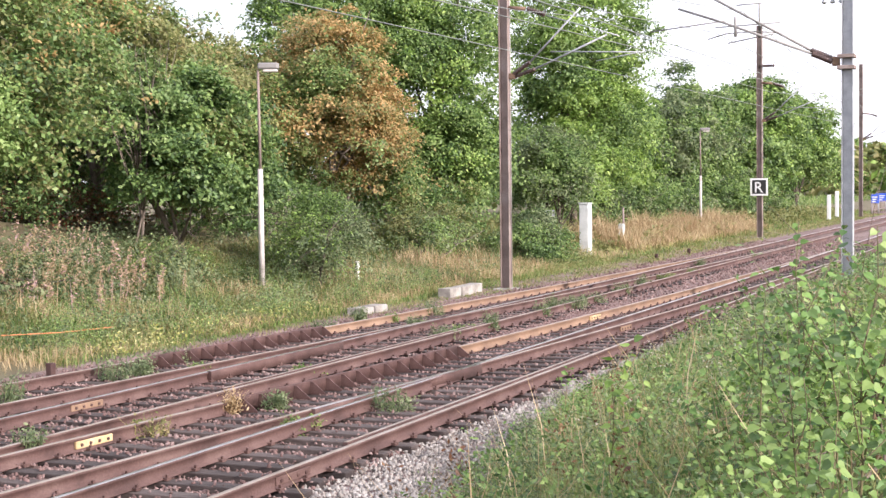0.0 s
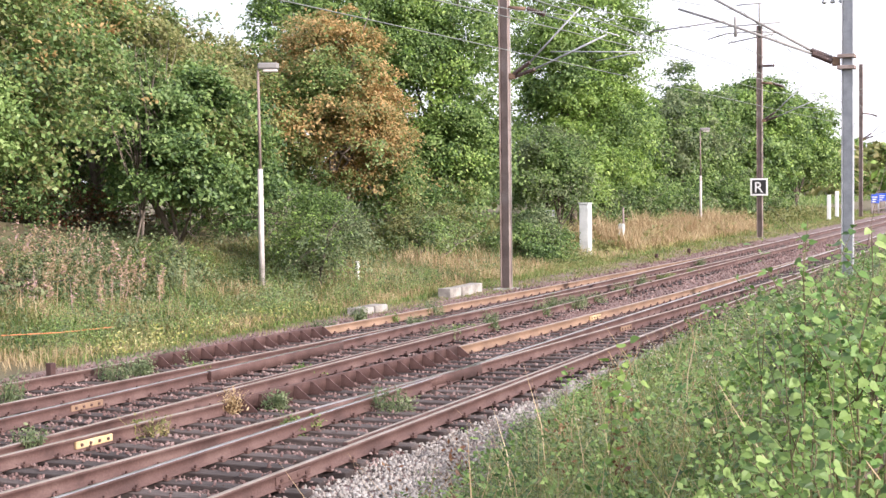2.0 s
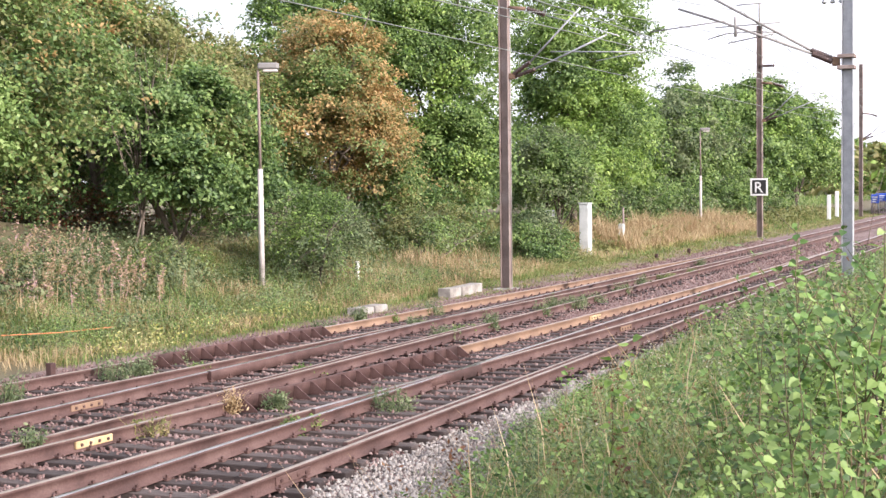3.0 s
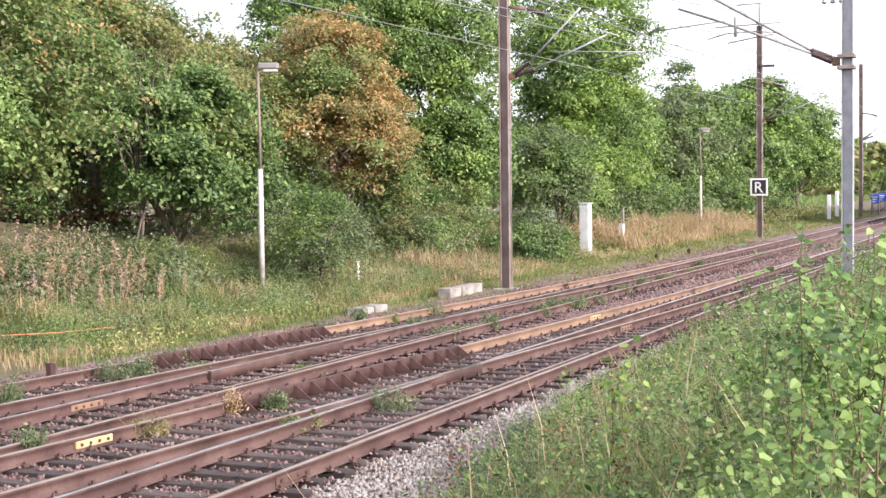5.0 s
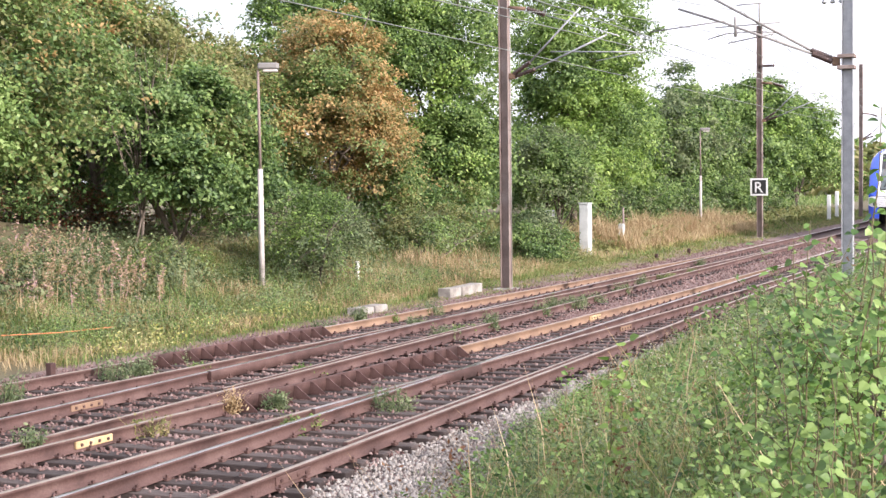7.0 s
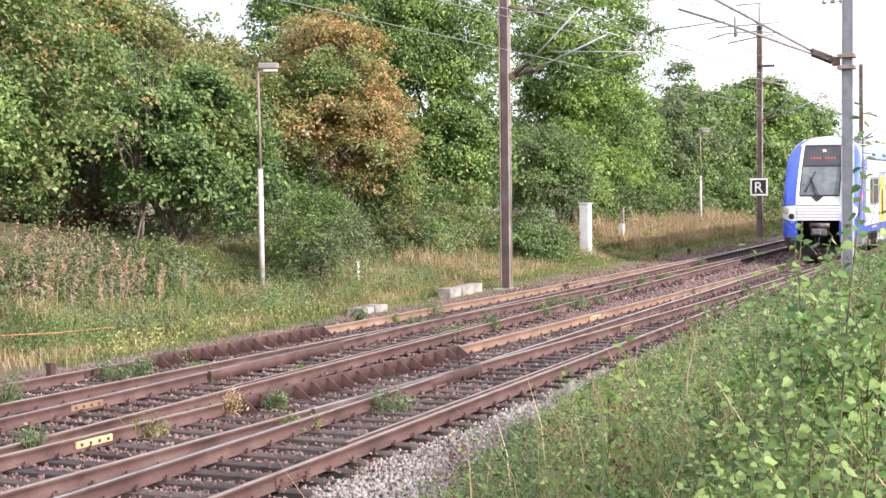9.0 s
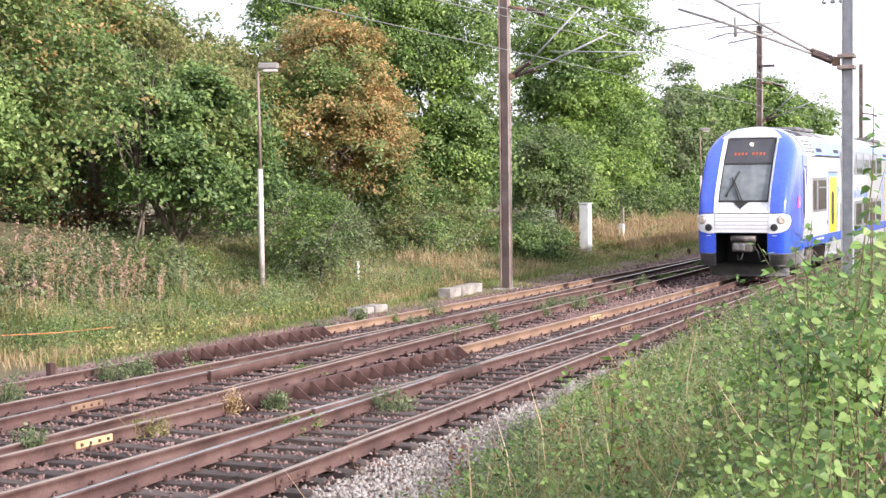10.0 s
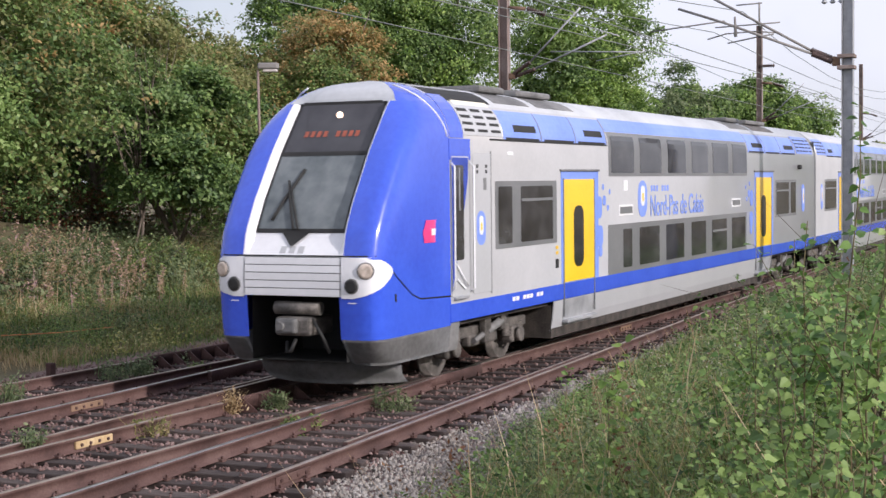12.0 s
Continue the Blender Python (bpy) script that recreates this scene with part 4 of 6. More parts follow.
def near_mast(at):
    ob = thing("catenary_mast", at, "broad grey galvanised catenary mast on a concrete foot", "railway mast", "catenary masts", turn=math.degrees(math.atan(SLOPE)))
    part("column", h_beam(bmesh.new(), 10.5, 0.3, 0.3, flange=0.02, web=0.016), GALV, ob)
    part("cable_duct", tube(bmesh.new(), [(0.17, -0.1, 0), (0.17, -0.1, 10.4)], 0.03, 8), GALV, ob)
    foot = bmesh.new()
    box(foot, -0.4, 0.4, -0.4, 0.4, -0.5, 0.12, bevel=0.03)
    part("foundation", foot, CONCRETE, ob, "pale concrete foundation")
    for z in (6.0, 6.3):
        clamp = bmesh.new()
        box(clamp, -0.2, 0.24, -0.2, 0.26, z - 0.05, z + 0.05, bevel=0.015)
        part("clamp", clamp, MAST_STEEL, ob, "rusty steel clamp")
    lug = bmesh.new()
    box(lug, -0.06, 0.06, 0.2, 0.42, 6.05, 6.3, bevel=0.03)
    part("bracket", lug, RUST_YELLOW, ob, "rusty bracket")
    part("insulator", insulator(bmesh.new(), (0.03, 0.36, 6.22), (0.03, 0.98, 6.5), 0.1, 9, 0.075), INSULATOR, ob, "brown ribbed insulator")
    part("insulator", insulator(bmesh.new(), (-0.05, 0.4, 6.16), (-0.05, 0.94, 6.4), 0.09, 9, 0.07), INSULATOR, ob, "brown ribbed insulator")
    part("stay_tube", tube(bmesh.new(), [(0.03, 0.98, 6.5), (0.03, 4.6, 8.6)], 0.035, 8), LAMP_GREY, ob)
    part("bracket_tube", tube(bmesh.new(), [(-0.05, 0.94, 6.4), (-0.05, 3.35, 7.36), (-0.05, 4.6, 7.8)], 0.035, 8), LAMP_GREY, ob)
    part("dropper_clamp", tube(bmesh.new(), [(-0.05, 3.0, 6.95), (-0.05, 3.02, 7.5)], [0.05, 0.03], 6), LAMP_GREY, ob)
    part("register_arm", tube(bmesh.new(), [(-0.05, 3.3, 7.4), (-0.05, 5.4, 7.2)], 0.022, 6), LAMP_GREY, ob)
    for y in (0.18, 0.4, 0.62):
        part("insulator", insulator(bmesh.new(), (0, y, 8.1), (0, y, 7.72), 0.09, 4, 0.05), GALV, ob, "pale ribbed insulator")
    return ob


near_mast((41.2, 8.08, ground_at(41.2, 8.08) + 0.12))


def wires():
    for line, off, z0, sag in ((line_c, 0.0, 7.95, 0.9), (line_c, 0.0, 6.35, 0.0), (line_b, 0.0, 7.95, 0.9), (line_b, 0.0, 6.35, 0.0), (line_a, 0.3, 7.4, 0.5), (line_a, 0.3, 6.4, 0.0)):
        pts = []
        for i in range(-10, 45):
            x = 43 + i * 8.6
            f = ((x - 43) / 43) % 1.0
            pts.append((x, float(line(x)) + off, z0 - sag * 4 * f * (1 - f)))
        ob = part("overhead_wire", tube(bmesh.new(), pts, 0.012, 5), WIRE)
        tagged(ob, "greenish copper overhead wire strung between masts", "overhead wire", "overhead wires")


wires()


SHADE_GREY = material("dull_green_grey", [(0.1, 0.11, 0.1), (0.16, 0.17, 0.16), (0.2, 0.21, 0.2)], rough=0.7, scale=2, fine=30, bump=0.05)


def cabinet():
    ob = thing("relay_cabinet", (60.6, 23.0, ground_at(60.6, 23.0) - 0.1), "tall light grey relay cabinet half hidden in scrub", "cabinet", turn=4)
    b = bmesh.new()
    box(b, -0.05, 0.5, -0.2, 0.2, 0, 2.4, bevel=0.02)
    part("body", b, CABINET_GREY, ob)
    d = bmesh.new()
    box(d, 0.0, 0.45, -0.215, -0.2, 0.12, 2.25, bevel=0.005)
    part("door", d, CABINET_GREY, ob)
    r = bmesh.new()
    box(r, -0.09, 0.54, -0.24, 0.24, 2.4, 2.45, bevel=0.02)
    part("roof", r, CABINET_GREY, ob)
    ob = thing("relay_cabinet", (58.4, 24.0, ground_at(58.4, 24.0) - 0.15), "wide dull grey relay cabinet behind twigs", "cabinet", turn=4)
    b = bmesh.new()
    box(b, -0.7, 0.7, -0.3, 0.3, 0, 2.15, bevel=0.02)
    part("body", b, SHADE_GREY, ob)
    for x in (-0.35, 0.35):
        d = bmesh.new()
        box(d, x - 0.32, x + 0.32, -0.315, -0.3, 0.1, 2.05, bevel=0.005)
        part("door", d, SHADE_GREY, ob)
    ob = thing("marker_post", (68.5, 24.0, ground_at(68.5, 24.0) - 0.05), "thin post with a small white box at its foot", "post")
    part("post", tube(bmesh.new(), [(0, 0, 0), (0, 0, 2.05)], 0.05, 8), MAST_STEEL, ob)
    part("sleeve", tube(bmesh.new(), [(0, 0, 0), (0, 0, 0.75)], 0.07, 8), WHITE, ob, "white sleeve")
    b = bmesh.new()
    box(b, -0.38, -0.06, -0.12, 0.12, 0.72, 1.28, bevel=0.03)
    part("junction_box", b, CABINET_GREY, ob, "light grey junction box")
    ob = thing("marker_stake", (39.4, 22.2, ground_at(39.4, 22.2) - 0.05), "short white marker stake in the bush", "stake")
    b = bmesh.new()
    box(b, -0.06, 0.06, -0.04, 0.04, 0, 0.95, bevel=0.01)
    part("stake", b, WHITE, ob)
    for x, y, n in ((40.4, 19.35, 3), (34.3, 19.05, 2)):
        for i in range(n):
            b = bmesh.new()
            w = 0.85 if n == 3 else 0.8
            box(b, -w / 2, w / 2, -0.2, 0.2, 0, 0.29 if n == 3 else 0.2, bevel=0.025)
            box(b, -w * 0.2, w * 0.2, -0.206, -0.2, 0.06, 0.16 if n == 3 else 0.11)
            ob = part("concrete_block", b, CONCRETE)
            ob.matrix_basis = pose(x + i * (w + 0.05) - (0.5 if n == 3 else 0.35), y + i * 0.07 + random.uniform(-0.04, 0.04), -0.26, 0, random.uniform(-2, 2), random.uniform(-3, 10))
            tagged(ob, "small pale concrete block lying beside the track", "concrete block", "concrete blocks by the track")
    for x, y, h in ((21.0, 18.15, 0.28), (61, 19.9, 0.3), (66, 20.0, 0.3)):
        b = bmesh.new()
        box(b, -0.07, 0.07, -0.06, 0.06, -0.15, h, bevel=0.015)
        ob = part("marker_peg", b, RUST_DARK)
        ob.matrix_basis = pose(x, y, -0.28)
        tagged(ob, "short rusty steel peg beside the outer rail", "peg", "pegs by the track")


cabinet()


def far_clutter():
    for x, y, h in ((121.0, 25.2, 2.1), (126.0, 25.6, 2.3)):
        ob = thing("marker_post", (x, y, ground_at(x, y) - 0.1), "white marker post beside the far line", "post")
        b = bmesh.new()
        box(b, -0.1, 0.1, -0.14, 0.14, 0, h, bevel=0.03)
        part("post", b, WHITE, ob)
    for x, y, w, label in ((150.0, 26.2, 1.0, "blue and white board on two posts far along the line"), (140.0, 25.0, 0.7, "pale blue and white board on two posts")):
        ob = thing("notice_board", (x, y, ground_at(x, y) - 0.1), label, "notice board", turn=-80)
        for k in (-1, 1):
            part("post", tube(bmesh.new(), [(k * w * 0.4, 0.06, 0), (k * w * 0.4, 0.06, 1.95)], 0.05, 8), GALV, ob)
        b = bmesh.new()
        box(b, -w / 2, w / 2, -0.03, 0.01, 1.1, 1.9, bevel=0.01)
        part("board", b, SIGN_BLUE, ob)
        for k in range(3):
            r = bmesh.new()
            box(r, -w * 0.4, w * (0.1 + 0.1 * k), -0.036, -0.03, 1.22 + k * 0.2, 1.3 + k * 0.2)
            part("text_bar", r, WHITE, ob)
    ob = thing("fence", (138.0, 25.0, ground_at(138, 25) - 0.1), "low brownish railing fence beside the far line", "fence", turn=4)
    for k in range(10):
        part("post", tube(bmesh.new(), [(k * 1.6, 0, 0), (k * 1.6, 0, 1.2)], 0.05, 6), MAST_STEEL, ob)
    for z in (0.5, 1.1):
        part("fence_rail", tube(bmesh.new(), [(0, 0, z), (14.4, 0, z)], 0.04, 6), MAST_STEEL, ob)


SIGN_BLUE = material("sign_blue", [(0.03, 0.09, 0.5), (0.05, 0.12, 0.6)], rough=0.5, scale=2, fine=20, bump=0.0)
far_clutter()


def cord():
    orange = material("orange_cord", [(0.5, 0.17, 0.07), (0.62, 0.25, 0.1)], rough=0.6, scale=3, fine=30, bump=0.1)
    ob = part("cord", tube(bmesh.new(), CORD, 0.011, 6), orange)
    tagged(ob, "thin orange cord stretched through the grass of the bank", "cord")


CORD = [(22.25, 20.44, 0.29), (23.58, 20.15, 0.23), (24.92, 19.86, 0.23)]
cord()


# ---- ribbed check rails, joints, fastenings ----
def ribbed_check(parent, line, off, x0, ribs, pitch, label):
    base = tagged(new("ribbed_check_rail"), label=label)
    base.parent = parent
    x1 = x0 + ribs * pitch
    sweep("back_plate", base, lambda x: line(x) + off - 0.1, x0 - 0.1, x1 + 0.05, [(-0.012, -0.17), (0.012, -0.17), (0.03, 0.03), (0.02, 0.05), (-0.02, 0.05), (-0.03, 0.03)], [RUST_DARK, RUST], (3,))
    bm = bmesh.new()
    prof = [(0, -0.17), (0, 0.035), (-0.05, 0.03), (-0.16, -0.06), (-0.27, -0.15), (-0.27, -0.17)]
    a = [bm.verts.new((-0.012, y, z)) for y, z in prof]
    b = [bm.verts.new((0.012, y, z)) for y, z in prof]
    bm.faces.new(a)
    bm.faces.new(b[::-1])
    for k in range(len(prof)):
        bm.faces.new((a[k], b[k], b[(k + 1) % 6], a[(k + 1) % 6]))
    bmesh.ops.recalc_face_normals(bm, faces=bm.faces)
    rib = part("rib", bm, RUST_DARK, base)
    for i in range(ribs + 1):
        x = x0 + i * pitch
        ob = rib if i == 0 else new("rib", rib.data)
        ob.parent = base
        ob.matrix_basis = pose(x, float(line(x)) + off - 0.125, 0, 0, 0, 8)


ribbed_check(crossover, line_a, GAUGE, 18.35, 15, 0.49, "rusty check rail braced by triangular ribs")
ribbed_check(siding, line_d, GAUGE, 21.9, 14, 0.45, "rusty check rail braced by triangular ribs")


def fishplate(parent, line, off, x, colour, label):
    b = bmesh.new()
    box(b, -0.36, 0.36, -0.05, -0.014, -0.14, -0.045, bevel=0.008)
    ob = part("fishplate", b, colour, parent, label)
    ob.matrix_basis = pose(x, float(line(x)) + off, 0)
    for i in range(4):
        part("bolt", tube(bmesh.new(), [(-0.26 + i * 0.173, -0.066, -0.095), (-0.26 + i * 0.173, -0.045, -0.095)], 0.023, 6), RUST_DARK, ob)


PALE_RUST = material("pale_rust_plate", [(0.3, 0.2, 0.1), (0.45, 0.32, 0.17), (0.6, 0.48, 0.3)], rough=0.8, scale=4, fine=40, bump=0.2)
fishplate(crossover, line_a, GAUGE, 15.15, PALE_RUST, "pale yellowish rail joint plate")
fishplate(crossover, line_a, GAUGE, 33.6, PALE_RUST, "pale yellowish rail joint plate")
fishplate(crossover, line_a, -GAUGE, 31.4, RUST_YELLOW, "rusty rail joint plate")
fishplate(main_far, line_c, GAUGE, 17.6, RUST_YELLOW, "rusty rail joint plate")
fishplate(main_near, line_b, -GAUGE, 14.2, RUST, "rusty rail joint plate")


def sleepers():
    rng = np.random.default_rng(3)
    bm = bmesh.new()
    box(bm, -0.125, 0.125, -0.5, 0.5, -0.15, 0, bevel=0.012)
    first = part("sleeper", bm, TIMBER, main_near)
    turn = math.degrees(math.atan(SLOPE))
    count = 0
    fast = [bmesh.new() for _ in range(4)]
    lines = ((line_b, 0), (line_a, 1), (line_c, 2), (line_d, 3))
    for i in range(110):
        x = 9.0 + i * 0.6
        va = float(line_a(x)) + GAUGE - SLOPE * (x - 20)
        vd = float(line_d(x)) + GAUGE - SLOPE * (x - 20)
        spans = [(8.98, min(max(va + 0.45, 11.35), 12.9), main_near), (12.95, max(vd + 0.45, 15.3), main_far)]
        for a, b, parent in spans:
            a, b = a + rng.uniform(-0.12, 0.08), b + rng.uniform(-0.1, 0.02)
            ob = first if count == 0 else new("sleeper", first.data)
            ob.parent = parent
            m = (a + b) / 2
            dx = rng.uniform(-0.03, 0.03)
            ob.matrix_basis = pose(x + dx - SLOPE * 0, along(x, m), -0.176 - rng.uniform(0, 0.012), 0, 0, turn + rng.uniform(-0.6, 0.6)) @ Matrix.Diagonal((1, b - a, 1, 1))
            count += 1
        for line, k in lines:
            if (k == 1 and x > 60) or (k == 3 and x > 64):
                continue
            for off in (-GAUGE, GAUGE):
                y = float(line(x)) + off
                for side in (-1, 1):
                    c = y + side * 0.1
                    box(fast[k], x - 0.045, x + 0.045, c - 0.03, c + 0.03, -0.178, -0.145)
                    box(fast[k], x - 0.014, x + 0.014, c - 0.014, c + 0.014, -0.145, -0.112)
    for bm2, parent in zip(fast, (main_near, crossover, main_far, siding)):
        tagged(part("rail_fastenings", bm2, RUST, parent, "small rusty screw clips along the rails"), kind="stuff")


sleepers()


def stones(name, label, rng, n, x0, x1, v0, v1, size, mat, zlo, zhi, beds=True):
    x = rng.uniform(x0, x1, n)
    v = rng.uniform(v0, v1, n)
    y = along(x, v)
    z = rng.uniform(zlo, zhi, n)
    if beds:                                   # fewer on top of the sleepers, more heaped between them
        phase = ((x - 9.0) / 0.6 + 0.5) % 1.0
        on = (np.abs(phase - 0.5) < 0.22) & (v < 16.8)
        keep = ~on | (rng.uniform(size=n) < np.where(v > 11.2, 0.45, 0.14))
        edge = np.maximum(np.where(x < 74, 16.92 + 0.5 * SLOPE * np.clip(x - 31, 0, 43) ** 2 / 47 - SLOPE * (x - 20), 0) + 1.5, 16.9)
        keep &= v < edge + rng.uniform(-0.3, 0.3, n)
        z = np.where(on, -0.168, z)
        x, y, z = x[keep], y[keep], z[keep]
    else:
        z = z + ground_z(x, y)
    n = len(x)
    octa = np.array([(1, 0, -0.2), (-0.5, 0.87, -0.2), (-0.5, -0.87, -0.2), (0.25, 0.45, 0.7), (-0.5, 0.0, 0.75), (0.25, -0.45, 0.7)], float)
    tri = np.array([(3, 4, 5), (0, 1, 3), (1, 4, 3), (1, 2, 4), (2, 5, 4), (2, 0, 5), (0, 3, 5)])
    s = size * rng.uniform(0.55, 1.35, (n, 1, 1))
    shape = octa[None] * s * rng.uniform(0.6, 1.2, (n, 6, 1)) + rng.normal(size=(n, 6, 3)) * s * 0.18
    a, b, _ = (rng.uniform(0, 2 * np.pi, n) for _ in range(3))
    ca, sa, cb, sb = np.cos(a), np.sin(a), np.cos(b * 0.08), np.sin(b * 0.08)
    o, l = np.zeros(n), np.ones(n)
    rz = np.stack([np.stack([ca, -sa, o], -1), np.stack([sa, ca, o], -1), np.stack([o, o, l], -1)], 1)
    rx = np.stack([np.stack([l, o, o], -1), np.stack([o, cb, -sb], -1), np.stack([o, sb, cb], -1)], 1)
    verts = np.einsum("nij,nkj->nki", rz @ rx, shape) + np.stack([x, y, z], -1)[:, None]
    faces = (tri[None] + (np.arange(n) * 6)[:, None, None]).reshape(-1, 3)
    ob = new(name, array_mesh(name, verts.reshape(-1, 3), faces, [mat]))
    tagged(ob, label, "ballast", kind="stuff")


GRAVEL_BROWN = material("brownish_gravel", [(0.11, 0.085, 0.075), (0.2, 0.16, 0.145), (0.3, 0.26, 0.24)], rough=0.9, scale=0.8, fine=30, bump=0.3, island=0.5, spread=(0.2, 0.8))


def ballast():
    rng = np.random.default_rng(21)
    stones("ballast_stones", "brownish pink ballast stones between the sleepers", rng, 68000, 10.5, 40, 8.95, 18.7, 0.028, STONE, -0.255, -0.2)
    stones("ballast_stones", "brownish pink ballast stones between the sleepers", rng, 22000, 40, 80, 8.3, 18.7, 0.046, STONE, -0.255, -0.195)
    stones("gravel_edge", "pale grey gravel along the track's edge", rng, 22000, 11, 33, 7.0, 9.15, 0.027, GRAVEL, -0.005, 0.055, beds=False)
    stones("gravel_edge", "brownish gravel heaped over the sleeper ends", rng, 6000, 24, 46, 8.5, 9.1, 0.027, GRAVEL_BROWN, -0.01, 0.035, beds=False)


ballast()


# ---- weeds between the rails ----
def weed(seed, x, y, r, h, mat, label):
    rng = np.random.default_rng(seed)
    n = 60
    a, d = rng.uniform(0, 2 * np.pi, n), r * np.sqrt(rng.uniform(0, 1, n)) * 0.6
    px, py = x + np.cos(a) * d, y + np.sin(a) * d
    hh = h * rng.uniform(0.5, 1.2, n)
    v1 = blades(rng, px, py, hh, 0.014, 0.5)
    v2 = herbs(rng, px[:30], py[:30], hh[:30], 0.03, 16, 0.05)
    v = np.concatenate([v1, v2]) - np.array([x, y, -0.26])
    ob = new("weed", foliage("weed", [v], [mat]))
    ob.matrix_basis = pose(x, y, -0.26)
    tagged(ob, label, "weed", "weeds in the tracks")


WEEDS = [(21.9, 15.6), (29.2, 17.3), (28.5, 14.0), (30.7, 13.9), (29.7, 14.1), (38.7, 14.4), (34.3, 14.1), (35.9, 14.4), (17.4, 10.8), (18.9, 12.1), (21.4, 16.5), (20.6, 16.4), (31.7, 17.0),
         (30.7, 15.8), (33.8, 16.9), (31.5, 17.7), (47.9, 15.3), (23.0, 17.0), (14.5, 12.9), (17.9, 16.3), (22.2, 13.6), (55.9, 16.5), (41.7, 14.7), (19.4, 10.4), (50.9, 15.3), (37.4, 14.4), (36.6, 14.2), (44.5, 15.0)]
for k, (wx, wy) in enumerate(WEEDS):
    weed(100 + k, wx, wy, 0.28 + 0.12 * (k % 3), 0.26 + 0.06 * (k % 4), LEAF_SILVER if k % 4 else GRASS_GREEN, "grey-green weed tuft growing in the ballast")
weed(140, 16.3, 12.45, 0.5, 0.3, GRASS, "half-dry grass tuft growing against the rail")
weed(141, 18.2, 12.4, 0.16, 0.4, STRAW, "dry straw-coloured tuft against the check rail")

# ---- the train ----
PAINT_GREY = material("train_grey", [(0.405, 0.415, 0.435), (0.43, 0.44, 0.46), (0.455, 0.465, 0.485)], rough=0.32, scale=0.8, fine=14, bump=0.0, coat=0.4)
PAINT_ROOF = material("roof_grey", [(0.4, 0.42, 0.45), (0.47, 0.49, 0.52), (0.52, 0.54, 0.57)], rough=0.4, scale=0.8, fine=10, bump=0.02)
PAINT_BLUE = material("train_blue", [(0.035, 0.08, 0.56), (0.042, 0.1, 0.63), (0.05, 0.115, 0.68)], rough=0.22, scale=0.7, fine=10, bump=0.0, coat=0.6)
PAINT_PALE_BLUE = material("pale_blue", [(0.15, 0.24, 0.66), (0.18, 0.28, 0.72), (0.22, 0.32, 0.76)], rough=0.4, scale=0.8, fine=10, bump=0.0)
PAINT_WHITE = material("train_white", [(0.7, 0.71, 0.74), (0.75, 0.76, 0.79), (0.79, 0.8, 0.82)], rough=0.32, scale=0.8, fine=12, bump=0.0, coat=0.4)
PAINT_YELLOW = material("door_yellow", [(0.78, 0.48, 0.01), (0.84, 0.53, 0.012), (0.87, 0.57, 0.02)], rough=0.35, scale=0.8, fine=12, bump=0.0, coat=0.3)
PAINT_PINK = material("badge_pink", [(0.7, 0.03, 0.16), (0.78, 0.05, 0.22)], rough=0.4, scale=3, fine=12, bump=0.0)
PAINT_CREAM = material("cream", [(0.75, 0.7, 0.55), (0.82, 0.78, 0.65)], rough=0.5, scale=3, fine=12, bump=0.0)
GLASS_DARK = material("dark_train_glass", [(0.018, 0.018, 0.02), (0.035, 0.035, 0.038), (0.06, 0.06, 0.064)], rough=0.06, scale=1.0, fine=4, bump=0.0)
# reflected sky and the lit cab are put into the pale base colour
GLASS_CAB = material("cab_glass", [(0.07, 0.085, 0.095), (0.13, 0.15, 0.16), (0.2, 0.22, 0.23)], rough=0.05, scale=0.9, fine=4, bump=0.0)
GLASS_CAB2 = material("smoked_glass", [(0.035, 0.035, 0.042), (0.06, 0.06, 0.068)], rough=0.08, scale=0.9, fine=4, bump=0.0)
BAND_GREY = material("window_band_grey", [(0.13, 0.135, 0.14), (0.17, 0.175, 0.18)], rough=0.35, scale=1, fine=12, bump=0.0)
SKIRT_GREY = material("skirt_grey", [(0.1, 0.1, 0.1), (0.16, 0.16, 0.16), (0.22, 0.22, 0.22)], rough=0.6, scale=1.2, fine=14, bump=0.05)
UNDER = material("underframe_dirt", [(0.02, 0.017, 0.015), (0.045, 0.038, 0.033), (0.08, 0.066, 0.055)], rough=0.85, scale=3, fine=30, bump=0.2)
STEEL_DARK = material("bogie_steel", [(0.06, 0.055, 0.05), (0.12, 0.11, 0.1), (0.2, 0.18, 0.165)], rough=0.6, metal=0.3, scale=4, fine=30, bump=0.15)
# black rubber parts, and the painted shade inside the coupler recess
RUBBER_AND_SHADE = material("black_rubber_and_shade", [(0.012, 0.012, 0.012), (0.022, 0.022, 0.022)], rough=0.7, scale=3, fine=30, bump=0.0)
LAMP_GLASS = material("headlamp_glass", [(0.3, 0.26, 0.23), (0.55, 0.48, 0.43)], rough=0.08, scale=9, fine=20, bump=0.0, glow=(1.0, 0.75, 0.5, 0.08))
LAMP_ON = material("lit_lamp", [(0.9, 0.7, 0.5), (0.95, 0.8, 0.6)], rough=0.2, scale=3, fine=20, bump=0.0, glow=(1.0, 0.72, 0.5, 3.0))
DISPLAY = material("display_leds", [(0.2, 0.05, 0.03), (0.3, 0.07, 0.04)], rough=0.5, scale=3, fine=20, bump=0.0, glow=(1.0, 0.25, 0.12, 0.1))

PROFILE_Z = [0.36, 0.42, 0.6, 1.0, 1.24, 2.0, 2.8, 3.5, 3.84, 3.95, 4.05, 4.18, 4.3, 4.41, 4.5, 4.58, 4.65, 4.70, 4.74, 4.77, 4.785]
